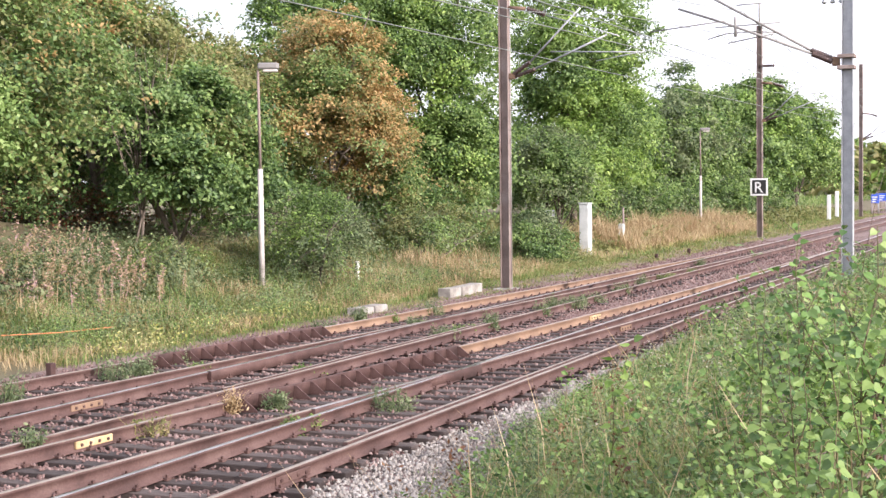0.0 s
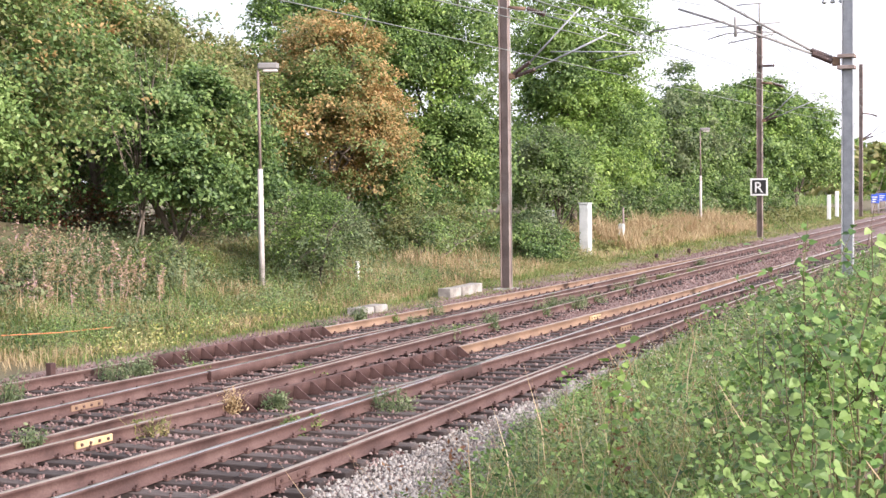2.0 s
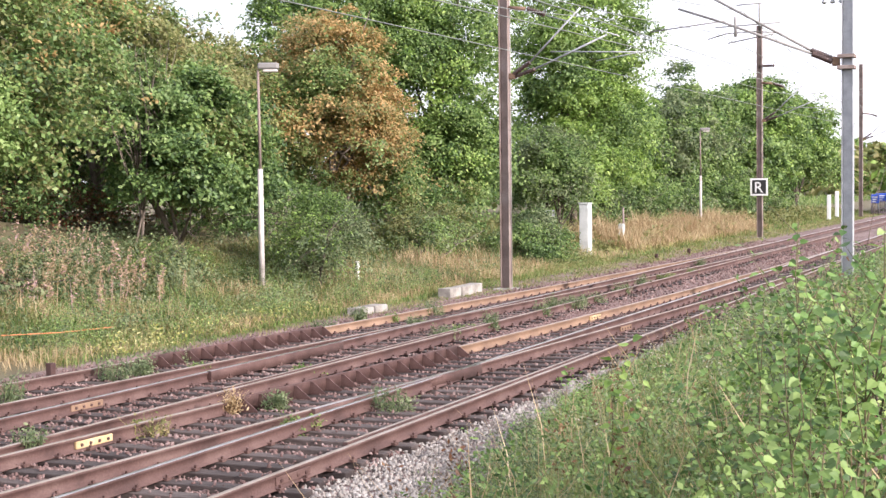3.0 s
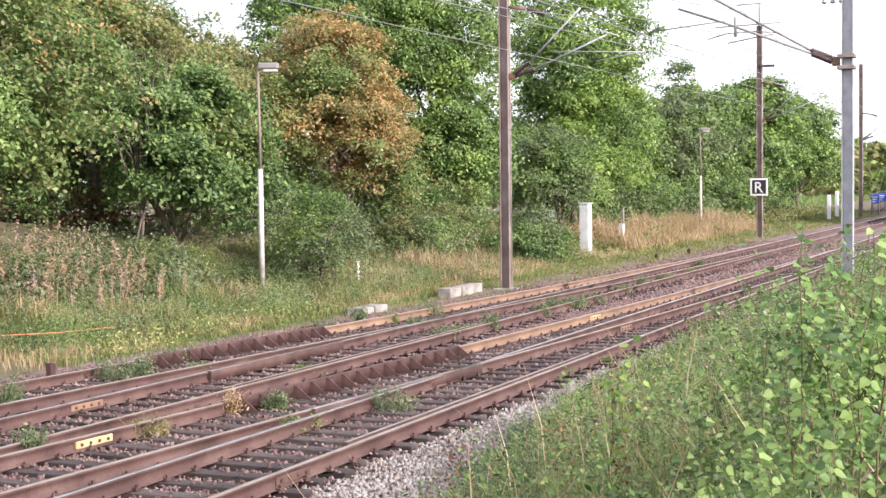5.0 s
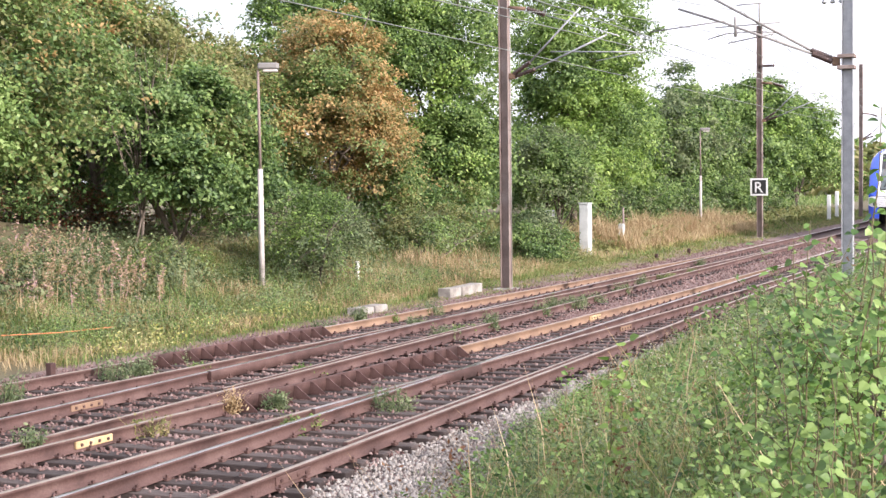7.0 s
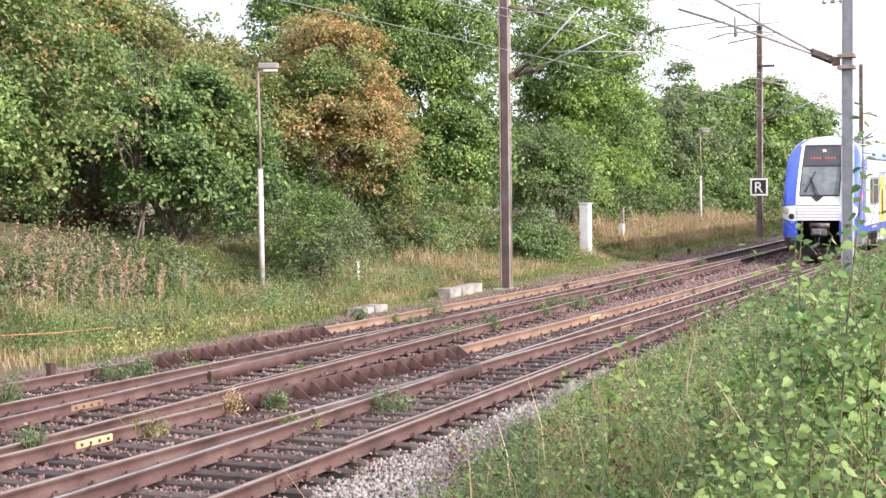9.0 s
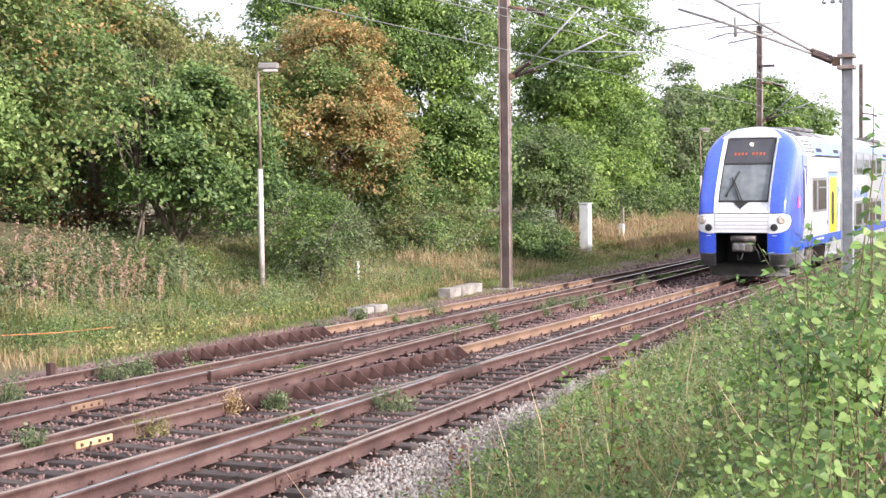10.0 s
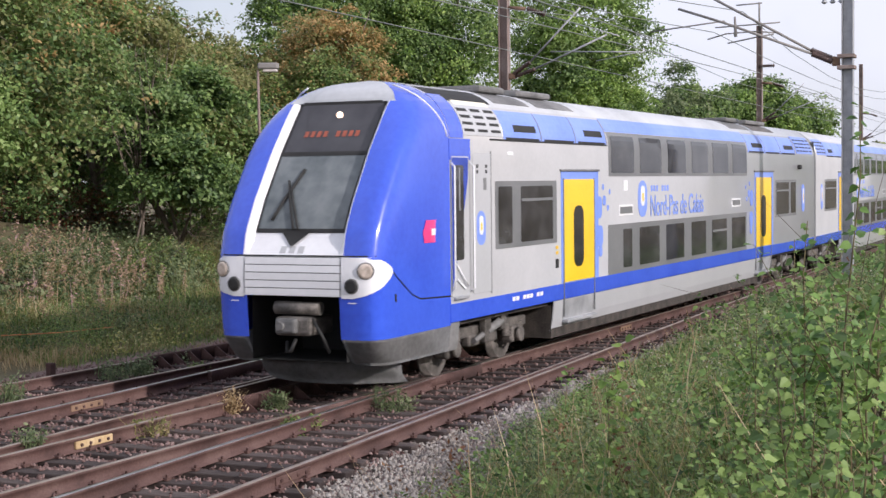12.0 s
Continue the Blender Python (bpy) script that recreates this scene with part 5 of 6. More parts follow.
PROFILE_Y = [1.30, 1.32, 1.36, 1.40, 1.40, 1.40, 1.40, 1.40, 1.395, 1.385, 1.36, 1.31, 1.24, 1.15, 1.05, 0.93, 0.78, 0.63, 0.45, 0.22, 0.0]
NOSE_Z = [0.2, 0.42, 0.62, 0.9, 1.55, 1.85, 2.1, 2.46, 2.9, 3.64, 4.1, 4.44, 4.62, 4.72, 4.785]
NOSE_S = [0.75, 0.42, 0.18, 0.0, -0.05, -0.05, -0.03, 0.06, 0.3, 0.82, 1.2, 1.48, 1.72, 2.0, 2.5]
JOIN = 2.42


def half(z):
    return float(np.interp(z, PROFILE_Z, PROFILE_Y))


def nose_s(lat, z):
    w = max(half(z), 1e-3)
    p = float(np.interp(z, NOSE_Z, NOSE_S))
    u = min(abs(lat) / w, 1.0)
    n = float(np.interp(z, [0.4, 1.0, 2.5, 3.6, 4.1, 4.6], [10, 13, 13, 11, 7, 3.6]))
    return p + (JOIN - p) * (1 - (1 - u ** n) ** (1 / n))


def lat_at(s, z):
    """The half width at which the nose's flank lies s metres back."""
    lo, hi = 0.5, half(z)
    for _ in range(30):
        m = (lo + hi) / 2
        lo, hi = (m, hi) if nose_s(m, z) < s else (lo, m)
    return lo


def around(a, z):
    """The half width that lies a metres from the centre line, going round the nose's corner."""
    w, run, last = half(z), 0.0, (0.0, nose_s(0, z))
    for k in range(1, 161):
        l = w * (1 - (1 - k / 160) ** 2.6)
        s = nose_s(l, z)
        run += math.hypot(l - last[0], s - last[1])
        if run >= a:
            return l
        last = (l, s)
    return w


def recess(z):
    """How deep the windscreen lies between the blue cheeks."""
    return 0.15 * float(np.interp(z, [2.1, 2.4, 4.36, 4.56], [0, 1, 1, 0]))


def nose_grid(bm, lats, zs, off=0.0, index=0, keep=None):
    """Quads over the nose; lats may be numbers or a function of z."""
    rows = []
    for z in zs:
        row = []
        for l in (lats(z) if callable(lats) else lats):
            s = nose_s(l, z) + recess(z) * float(np.interp(abs(l), [0.76, 0.83], [1, 0]))
            e = 0.01
            ds_l = (nose_s(l + e, z) - nose_s(l - e, z)) / (2 * e)
            ds_z = (nose_s(l, z + e) - nose_s(l, z - e)) / (2 * e)
            nv = Vector((-1, ds_l, ds_z)).normalized() * off
            row.append(bm.verts.new((s + nv.x, l + nv.y, z + nv.z)))
        rows.append(row)
    for r0, r1 in zip(rows, rows[1:]):
        for k in range(len(r0) - 1):
            if keep and not keep(r0[k].co, r1[k + 1].co):
                continue
            try:
                f = bm.faces.new((r0[k], r0[k + 1], r1[k + 1], r1[k]))
                f.smooth, f.material_index = True, index
            except ValueError:
                pass
    return bm


def spaced(a, b, n):
    return [a + (b - a) * i / n for i in range(n + 1)]


def outer(side, start=0.93):
    def lats(z):
        w = half(z)
        return [side * (start + (w - start) * (1 - (1 - t) ** 3.4)) for t in spaced(0, 1, 24)]
    return lats


def thicken(bm, depth):
    geom = bmesh.ops.solidify(bm, geom=bm.faces[:], thickness=depth)
    bmesh.ops.recalc_face_normals(bm, faces=bm.faces)
    return bm


def side_panel(bm, s0, s1, z0, z1, side, off, round_r=0.0, thick=0.02):
    """A plate that follows the car's side from s0 to s1 and z0 to z1, standing off it."""
    zs = [z0] + [z for z in PROFILE_Z if z0 + 0.02 < z < z1 - 0.02] + [z1]
    if round_r:
        zs = sorted(set(zs + [z0 + round_r * (1 - math.cos(a)) for a in spaced(0, math.pi / 2, 5)] + [z1 - round_r * (1 - math.cos(a)) for a in spaced(0, math.pi / 2, 5)]))
    rings = []
    for z in zs:
        inset = 0.0
        if round_r:
            d = min(z - z0, z1 - z)
            if d < round_r:
                inset = round_r - math.sqrt(max(0, round_r ** 2 - (round_r - d) ** 2))
        e = 0.01
        slope = (half(z + e) - half(z - e)) / (2 * e) if z < 4.7 else 0
        nv = Vector((0, 1, -slope)).normalized()
        ring = []
        for o in (off, off - thick):
            y, zz = half(z) + nv.y * o, z + nv.z * o
            ring.append((bm.verts.new((s0 + inset, side * y, zz)), bm.verts.new((s1 - inset, side * y, zz))))
        rings.append(ring)
    for a, b in zip(rings, rings[1:]):
        (a0, a1), (a2, a3) = a
        (b0, b1), (b2, b3) = b
        for q in ((a0, a1, b1, b0), (a3, a2, b2, b3), (a1, a3, b3, b1), (a2, a0, b0, b2)):
            bm.faces.new(q if side < 0 else q[::-1])
    for ring, flip in ((rings[0], 1), (rings[-1], 0)):
        (a0, a1), (a2, a3) = ring
        bm.faces.new((a0, a2, a3, a1) if flip else (a0, a1, a3, a2))
    bmesh.ops.recalc_face_normals(bm, faces=bm.faces)
    return bm


def car_shell(ob, s0, s1):
    bm = bmesh.new()
    ring = [(y, z) for y, z in zip(PROFILE_Y, PROFILE_Z) if z > 0.9]
    full = [(-y, z) for y, z in ring] + [(y, z) for y, z in ring[-2::-1]]
    a = [bm.verts.new((s0, y, z)) for y, z in full]
    b = [bm.verts.new((s1, y, z)) for y, z in full]
    for k in range(len(full) - 1):
        f = bm.faces.new((a[k], b[k], b[k + 1], a[k + 1]))
        z = (full[k][1] + full[k + 1][1]) / 2
        f.smooth, f.material_index = z > 1.0, 1 if z > 4.45 else 0
    bm.faces.new(a)
    bm.faces.new(b[::-1])
    f = bm.faces.new((a[0], a[-1], b[-1], b[0]))
    f.material_index = 2
    bmesh.ops.recalc_face_normals(bm, faces=bm.faces)
    return part("body_shell", bm, [PAINT_GREY, PAINT_ROOF, UNDER], ob, "light grey double-deck body shell")


def window(ob, s0, s1, z0, z1, side, split=0.0):
    w = part("window", side_panel(bmesh.new(), s0, s1, z0, z1, side, 0.012, 0.04), GLASS_DARK, ob, "dark tinted window")
    if split:
        bm = bmesh.new()
        box(bm, s0 + 0.02, s1 - 0.02, side * (half(z0) + 0.004), side * (half(z0) + 0.018), z1 - split - 0.025, z1 - split + 0.025)
        part("glazing_bar", bm, BAND_GREY, w)
    return w


def passenger_door(ob, s0, s1, side):
    bm = bmesh.new()
    side_panel(bm, s0 - 0.14, s1 + 0.28, 1.245, 3.34, side, 0.006)
    part("door_surround", bm, PAINT_PALE_BLUE, ob, "pale blue door surround")
    door = part("passenger_door", side_panel(bmesh.new(), s0, s1, 1.26, 3.18, side, 0.014, 0.03), PAINT_YELLOW, ob, "bright yellow passenger door")
    m = (s0 + s1) / 2 - 0.05
    part("door_window", side_panel(bmesh.new(), m - 0.27, m + 0.27, 1.52, 2.68, side, 0.02, 0.2), GLASS_DARK, door, "tall dark rounded door window")
    for a in (s0 - 0.04, s1 + 0.005):
        part("door_seal", box(bmesh.new(), a, a + 0.035, side * 1.40, side * 1.418, 0.62, 3.2), BAND_GREY, door)
    rain = bmesh.new()
    box(rain, s0 - 0.2, s1 + 0.3, side * 1.395, side * 1.44, 3.33, 3.37, bevel=0.008)
    part("rain_strip", rain, SKIRT_GREY, ob)
    step = bmesh.new()
    box(step, s0, s1, side * 1.25, side * 1.47, 0.5, 0.56, bevel=0.01)
    part("door_step", step, GALV, ob, "pale metal door step")
    well = bmesh.new()
    side_panel(well, s0, s1, 0.58, 0.93, side, 0.012)
    part("step_panel", well, GALV, ob)


def emblem(ob, s, z0, z1, w, side):
    part("emblem", side_panel(bmesh.new(), s, s + w, z0, z1, side, 0.010, w * 0.45), PAINT_PALE_BLUE, ob, "pale blue oval emblem")
    m = s + w / 2
    part("emblem_flame", side_panel(bmesh.new(), m - w * 0.22, m + w * 0.22, z0 + (z1 - z0) * 0.3, z1 - (z1 - z0) * 0.14, side, 0.015, w * 0.2), PAINT_WHITE, ob, "white flame shape")
    part("emblem_core", side_panel(bmesh.new(), m - w * 0.08, m + w * 0.08, z0 + (z1 - z0) * 0.42, z0 + (z1 - z0) * 0.66, side, 0.019, w * 0.07), PAINT_YELLOW, ob, "yellow flame core")


def dots(ob, s, side, way):
    for ds, z, w, h in ((0.0, 2.62, 0.3, 0.44), (0.06, 2.05, 0.34, 0.42), (0.5, 2.75, 0.16, 0.2), (0.38, 3.02, 0.1, 0.12), (0.1, 1.75, 0.2, 0.22), (0.86, 2.6, 0.1, 0.12), (1.05, 2.92, 0.08, 0.1)):
        x = s + way * ds
        part("livery_dot", side_panel(bmesh.new(), x - w / 2, x + w / 2, z - h / 2, z + h / 2, side, 0.010, w * 0.42), PAINT_PALE_BLUE, ob)


def decks(ob, s0, s1, side, first):
    """Upper and lower window bands between two doors."""
    part("window_band", side_panel(bmesh.new(), s0, s1, 1.22, 2.25, side, 0.006), BAND_GREY, ob, "dark grey lower window band")
    part("window_band", side_panel(bmesh.new(), s0 + 0.05, s1 + 0.05, 3.23, 4.12, side, 0.006), BAND_GREY, ob, "grey upper window band curving into the roof")
    k = (s1 - s0) / 10.85
    for i, (a, b) in enumerate(((0.9, 1.45), (1.95, 3.3), (3.8, 5.15), (5.75, 6.95), (7.5, 8.85), (9.35, 10.7))):
        window(ob, s0 + a * k, s0 + b * k, 1.34, 2.14, side, 0.28 if i == 4 else 0)
    for i, (a, b) in enumerate(((0.2, 1.6), (2.0, 3.45), (3.95, 5.3), (5.8, 7.15), (7.6, 9.0), (9.45, 10.85))):
        window(ob, s0 + a * k, s0 + b * k, 3.3, 4.05, side, 0.0)
    for s in (s0 + 1.15, s1 - 1.1):
        b = bmesh.new()
        side_panel(b, s - 0.4, s + 0.4, 2.46, 2.6, side, 0.012)
        part("side_display", b, BAND_GREY, ob, "small dark side display")
        part("side_display_frame", side_panel(bmesh.new(), s - 0.45, s + 0.45, 2.42, 2.64, side, 0.007), PAINT_WHITE, ob)
    part("small_plate", side_panel(bmesh.new(), s0 + 1.0, s0 + 1.25, 2.93, 3.15, side, 0.008), PAINT_WHITE, ob)
    emblem(ob, s0 + 1.95, 2.36, 3.14, 0.62, side)
    letters = part("lettering", text_mesh("Nord-Pas de Calais", 0.66, 0.004, 0.98), PAINT_PALE_BLUE, ob, "pale blue words on the side")
    wide = max(v.co.x for v in letters.data.vertices)
    fit = Matrix.Diagonal((4.3 / wide, 1.0, 1.0, 1.0))
    if side < 0:
        letters.matrix_basis = pose(s0 + 2.78, -1.408, 2.36, 90, 0, 0) @ fit
    else:
        letters.matrix_basis = pose(s0 + 7.1, 1.408, 2.36, 90, 0, 180) @ fit
    for q in range(7):                        # a faint line of small words above, too small to read
        if q in (3,):
            continue
        part("text_bar", side_panel(bmesh.new(), s0 + 2.85 + q * 0.2, s0 + 2.98 + q * 0.2, 2.9, 3.03, side, 0.004), PAINT_PALE_BLUE, ob)


def bogie(ob, s, label=""):
    b = tagged(new("bogie"), label="dusty bogie with springs and axle boxes")
    b.parent = ob
    b.matrix_basis = pose(s, 0, 0)
    for side in (-1, 1):
        fr = bmesh.new()
        box(fr, -1.95, 1.95, side * 0.98 - 0.06, side * 0.98 + 0.06, 0.56, 0.74, bevel=0.03)
        box(fr, -0.6, 0.6, side * 0.98 - 0.08, side * 0.98 + 0.08, 0.4, 0.6, bevel=0.04)
        part("side_frame", fr, STEEL_DARK, b)
        for x in (-1.35, 1.35):
            ax = bmesh.new()
            box(ax, x - 0.2, x + 0.2, side * 1.0 - 0.1, side * 1.0 + 0.13, 0.3, 0.6, bevel=0.05)
            tube(ax, [(x, side * 1.12, 0.45), (x, side * 1.2, 0.45)], 0.13, 12)
            part("axle_box", ax, STEEL_DARK, b)
            for dx in (-0.3, 0.3):
                sp = bmesh.new()
                tube(sp, [(x + dx, side * 1.0, 0.42 + 0.03 * q) for q in range(9)], [0.1 if q % 2 else 0.075 for q in range(9)], 10)
                part("coil_spring", sp, STEEL_DARK, b)
        dm = bmesh.new()
        tube(dm, [(-0.55, side * 1.12, 0.5), (0.75, side * 1.12, 0.78)], 0.05, 8)
        tube(dm, [(-0.05, side * 1.12, 0.61), (0.6, side * 1.12, 0.75)], 0.075, 8)
        part("damper", dm, SKIRT_GREY, b)
        for x0, x1, z0 in ((-0.2, 0.06, 0.45), (0.5, 0.7, 0.6)):
            hang = bmesh.new()
            box(hang, x0, x1, side * 1.12 - 0.06, side * 1.12 + 0.06, z0, 0.98, bevel=0.02)
            part("hanger", hang, STEEL_DARK, b)
    cross = bmesh.new()
    box(cross, -0.35, 0.35, -0.95, 0.95, 0.5, 0.8, bevel=0.03)
    part("bolster", cross, UNDER, b)
    wheels = []
    for x in (-1.35, 1.35):
        w = bmesh.new()
        for side in (-1, 1):
            y = side * 0.7
            tube(w, [(0, y - side * 0.035, 0), (0, y, 0), (0, y + side * 0.001, 0), (0, y + side * 0.1, 0)], [0.475, 0.475, 0.45, 0.445], 32)
            tube(w, [(0, y + side * 0.1, 0), (0, y + side * 0.13, 0)], [0.16, 0.12], 16)
            for q in range(6):
                a = q * math.pi / 3
                tube(w, [(0.28 * math.cos(a), y + side * 0.098, 0.28 * math.sin(a)), (0.28 * math.cos(a), y + side * 0.115, 0.28 * math.sin(a))], 0.025, 6)
        tube(w, [(0, -0.72, 0), (0, 0.72, 0)], 0.085, 12)
        ws = part("wheelset", w, STEEL_DARK, b, "steel wheelset")
        ws.matrix_basis = pose(x, 0, 0.45)
        wheels.append(ws)
    return wheels


def underside(ob, s0, s1, deep0, deep1):
    bm = bmesh.new()
    box(bm, s0, s1, -1.25, 1.25, 0.86, 1.0)
    part("underframe", bm, UNDER, ob)
    low = bmesh.new()
    box(low, deep0, deep1, -1.33, 1.33, 0.26, 0.86)
    part("lower_body", low, UNDER, ob, "dark dirty underside of the lower deck")


def roof_end(ob, s0, s1, side, mirrored=False):
    """Blue roof-edge hatches with dark slots over the door areas."""
    part("roof_edge", side_panel(bmesh.new(), s0, s1, 3.86, 4.36, side, 0.008), PAINT_PALE_BLUE, ob, "pale blue roof-edge panel")
    n = 3
    for i in range(n):
        a, b = s0 + (s1 - s0) * i / n, s0 + (s1 - s0) * (i + 1) / n
        seam = part("roof_seam", side_panel(bmesh.new(), b - 0.06, b - 0.02, 3.86, 4.36, side, 0.012), BAND_GREY, ob)
        if i != 1:
            part("vent_slot", side_panel(bmesh.new(), a + 0.5, b - 0.25, 4.0, 4.12, side, 0.014), RUBBER_AND_SHADE, ob, "dark vent slot")
        part("hatch_gap", side_panel(bmesh.new(), a + 0.1, b - 0.15, 3.86, 3.9, side, 0.014), RUBBER_AND_SHADE, ob)


def grille(ob, s0, s1, side, mat):
    g = part("vent_grille", side_panel(bmesh.new(), s0, s1, 3.9, 4.42, side, 0.012), mat, ob, "slotted roof-edge vent grille")
    n = max(2, int((s1 - s0) / 0.42))
    for i in range(n):
        a = s0 + (s1 - s0) * (i + 0.14) / n
        b = s0 + (s1 - s0) * (i + 0.86) / n
        for r in range(4):
            z = 3.96 + r * 0.11
            part("slot", side_panel(bmesh.new(), a, b, z, z + 0.045, side, 0.018), RUBBER_AND_SHADE, g)


LAMP_Z = [1.5, 1.54, 1.6, 1.68, 1.78, 1.86, 1.93, 2.0, 2.05, 2.09]
LAMP_REACH = [1.0, 1.18, 1.34, 1.5, 1.66, 1.74, 1.7, 1.58, 1.44, 1.26]


def cab_car():
    ob = thing("train_cab_car", (0, 0, 0), "blue-nosed grey double-deck train car with yellow doors", "train", "cars of the passenger train")
    car_shell(ob, JOIN, 30.2)
    # nose shell
    nose = bmesh.new()
    zs_all = sorted(set([0.9, 1.2, 1.5, 1.52] + spaced(1.52, 2.1, 6) + spaced(2.1, 4.4, 22)))
    for side in (-1, 1):
        nose_grid(nose, outer(side), zs_all, 0.0, 0)
        nose_grid(nose, [side * 0.78, side * 0.93], zs_all, 0.0, 0, keep=lambda a, b: b.z <= 1.53)
        nose_grid(nose, [side * 0.76, side * 0.83], spaced(2.1, 4.4, 22), 0.0, 1)
        nose_grid(nose, [side * 0.83, side * 0.845], spaced(2.1, 4.4, 22), 0.0, 1)
        nose_grid(nose, [side * 0.845, side * 0.93], spaced(2.1, 4.4, 22), 0.0, 0)
    nose_grid(nose, spaced(-0.93, 0.93, 10), spaced(1.52, 2.1, 3), -0.01, 1)
    nose_grid(nose, spaced(-0.76, 0.76, 8), spaced(2.1, 2.46, 4), 0.0, 1)
    for side in (-1, 1):
        nose_grid(nose, lambda z, q=side: [q * half(z) * (0.8 + 0.2 * (1 - (1 - t) ** 3)) for t in spaced(0, 1, 14)], spaced(4.4, 4.74, 8), 0.0, 0)
    nose_grid(nose, lambda z: [half(z) * t for t in spaced(-0.8, 0.8, 14)], spaced(4.4, 4.78, 10), 0.0, 2)
    bmesh.ops.remove_doubles(nose, verts=nose.verts[:], dist=0.0008)
    bmesh.ops.recalc_face_normals(nose, faces=nose.faces)
    part("nose_shell", nose, [PAINT_BLUE, PAINT_WHITE, PAINT_ROOF], ob, "rounded glossy blue nose with white stripes")
    ws = bmesh.new()
    nose_grid(ws, spaced(-0.758, 0.758, 10), spaced(2.46, 3.58, 10), 0.004)
    screen = part("windscreen", ws, GLASS_CAB, ob, "large raked cab windscreen", smooth=True)
    up = bmesh.new()
    nose_grid(up, spaced(-0.758, 0.758, 10), spaced(3.58, 4.4, 8), 0.002)
    part("display_window", up, GLASS_CAB2, ob, "dark upper windscreen with a destination display", smooth=True)
    for z in (2.46, 3.6, 4.38):
        fr = bmesh.new()
        nose_grid(fr, spaced(-0.755, 0.755, 10), [z - 0.03, z + 0.03], 0.012)
        part("screen_frame", fr, RUBBER_AND_SHADE, ob)
    for side in (-1, 1):
        fr = bmesh.new()
        nose_grid(fr, [side * 0.722, side * 0.757], spaced(2.46, 4.4, 18), 0.01)
        part("screen_frame", fr, RUBBER_AND_SHADE, ob)
    lamp = bmesh.new()
    bmesh.ops.create_uvsphere(lamp, u_segments=14, v_segments=8, radius=0.055, matrix=Matrix.Translation((nose_s(0, 4.2) + 0.13, -0.02, 4.2)) @ Matrix.Diagonal((0.5, 1, 1, 1)))
    part("top_headlight", lamp, LAMP_ON, ob, "lit top headlight", smooth=True)
    for q in range(9):
        if q == 4:
            continue
        bar = bmesh.new()
        l = -0.48 + q * 0.11
        nose_grid(bar, [l, l + 0.07], [3.86, 3.95], 0.008)
        part("text_bar", bar, DISPLAY, ob)
    for a, b in (((0.1, 2.48), (0.42, 3.2)), ((0.02, 2.48), (0.34, 3.1))):
        wp = bmesh.new()
        pts = [(nose_s(a[0] + (b[0] - a[0]) * f, a[1] + (b[1] - a[1]) * f) + 0.1, a[0] + (b[0] - a[0]) * f, a[1] + (b[1] - a[1]) * f) for f in spaced(0, 1, 6)]
        tube(wp, pts, 0.018, 6)
        part("wiper_arm", wp, RUBBER_AND_SHADE, ob)
    wp = bmesh.new()
    pts = [(nose_s(0.52 - 0.3 * f, 2.62 + 0.75 * f) + 0.12, 0.52 - 0.3 * f, 2.62 + 0.75 * f) for f in spaced(0, 1, 6)]
    tube(wp, pts, 0.024, 6)
    part("wiper_blade", wp, RUBBER_AND_SHADE, ob)
    hub = bmesh.new()
    nose_grid(hub, lambda z: [0.06 + t * (z - 2.22) * 1.1 for t in (-1, -0.5, 0, 0.5, 1)], spaced(2.24, 2.46, 4), 0.03)
    part("wiper_hub", hub, RUBBER_AND_SHADE, ob)
    for q in range(3):                        # fleet number
        bar = bmesh.new()
        l = -0.16 + q * 0.15
        nose_grid(bar, [l, l + 0.1], [2.14, 2.24], 0.004)
        part("text_bar", bar, PAINT_GREY, ob)
    # white grille under the windscreen
    for i in range(5):
        z0 = 1.53 + i * 0.113
        sl = bmesh.new()
        nose_grid(sl, spaced(-0.8, 0.8, 10), [z0, z0 + 0.02, z0 + 0.085, z0 + 0.1], 0.022)
        part("grille_slat", sl, PAINT_WHITE, ob, smooth=False)
        gap = bmesh.new()
        nose_grid(gap, spaced(-0.8, 0.8, 10), [z0 + 0.092, z0 + 0.112], 0.006)
        part("grille_gap", gap, BAND_GREY, ob)
    seam = bmesh.new()
    nose_grid(seam, spaced(-1.32, 1.32, 24), [2.1, 2.118], 0.006)
    part("nose_seam", seam, RUBBER_AND_SHADE, ob)
    for side in (-1, 1):
        cl = bmesh.new()
        nose_grid(cl, lambda z, q=side: [q * around(0.82 + (float(np.interp(z, LAMP_Z, LAMP_REACH)) - 0.82) * t, z) for t in spaced(0, 1, 16)], spaced(1.5, 2.09, 14), 0.012, 0)
        house = part("headlight_housing", cl, PAINT_WHITE, ob, "white headlight housing", smooth=True)
        for l, z, r, m, nm in ((1.2, 1.9, 0.11, LAMP_GLASS, "headlight"), (0.99, 1.68, 0.1, RUBBER_AND_SHADE, "marker_light")):
            s = nose_s(l, z)
            e = 0.02
            d = Vector((-1, (nose_s(l + e, z) - nose_s(l - e, z)) / (2 * e), 0)).normalized()
            d.y *= side
            c = Vector((s, side * l, z))
            lp = bmesh.new()
            tube(lp, [c - d * 0.02, c + d * 0.03, c + d * 0.042], [r, r, r * 0.7], 20)
            lens = part(nm, lp, m, house, "round headlight" if m is LAMP_GLASS else "dark round marker light")
            rim = bmesh.new()
            tube(rim, [c - d * 0.02, c + d * 0.022], [r * 1.16, r * 1.14], 20)
            part("lamp_rim", rim, SKIRT_GREY, house)
        seam = bmesh.new()
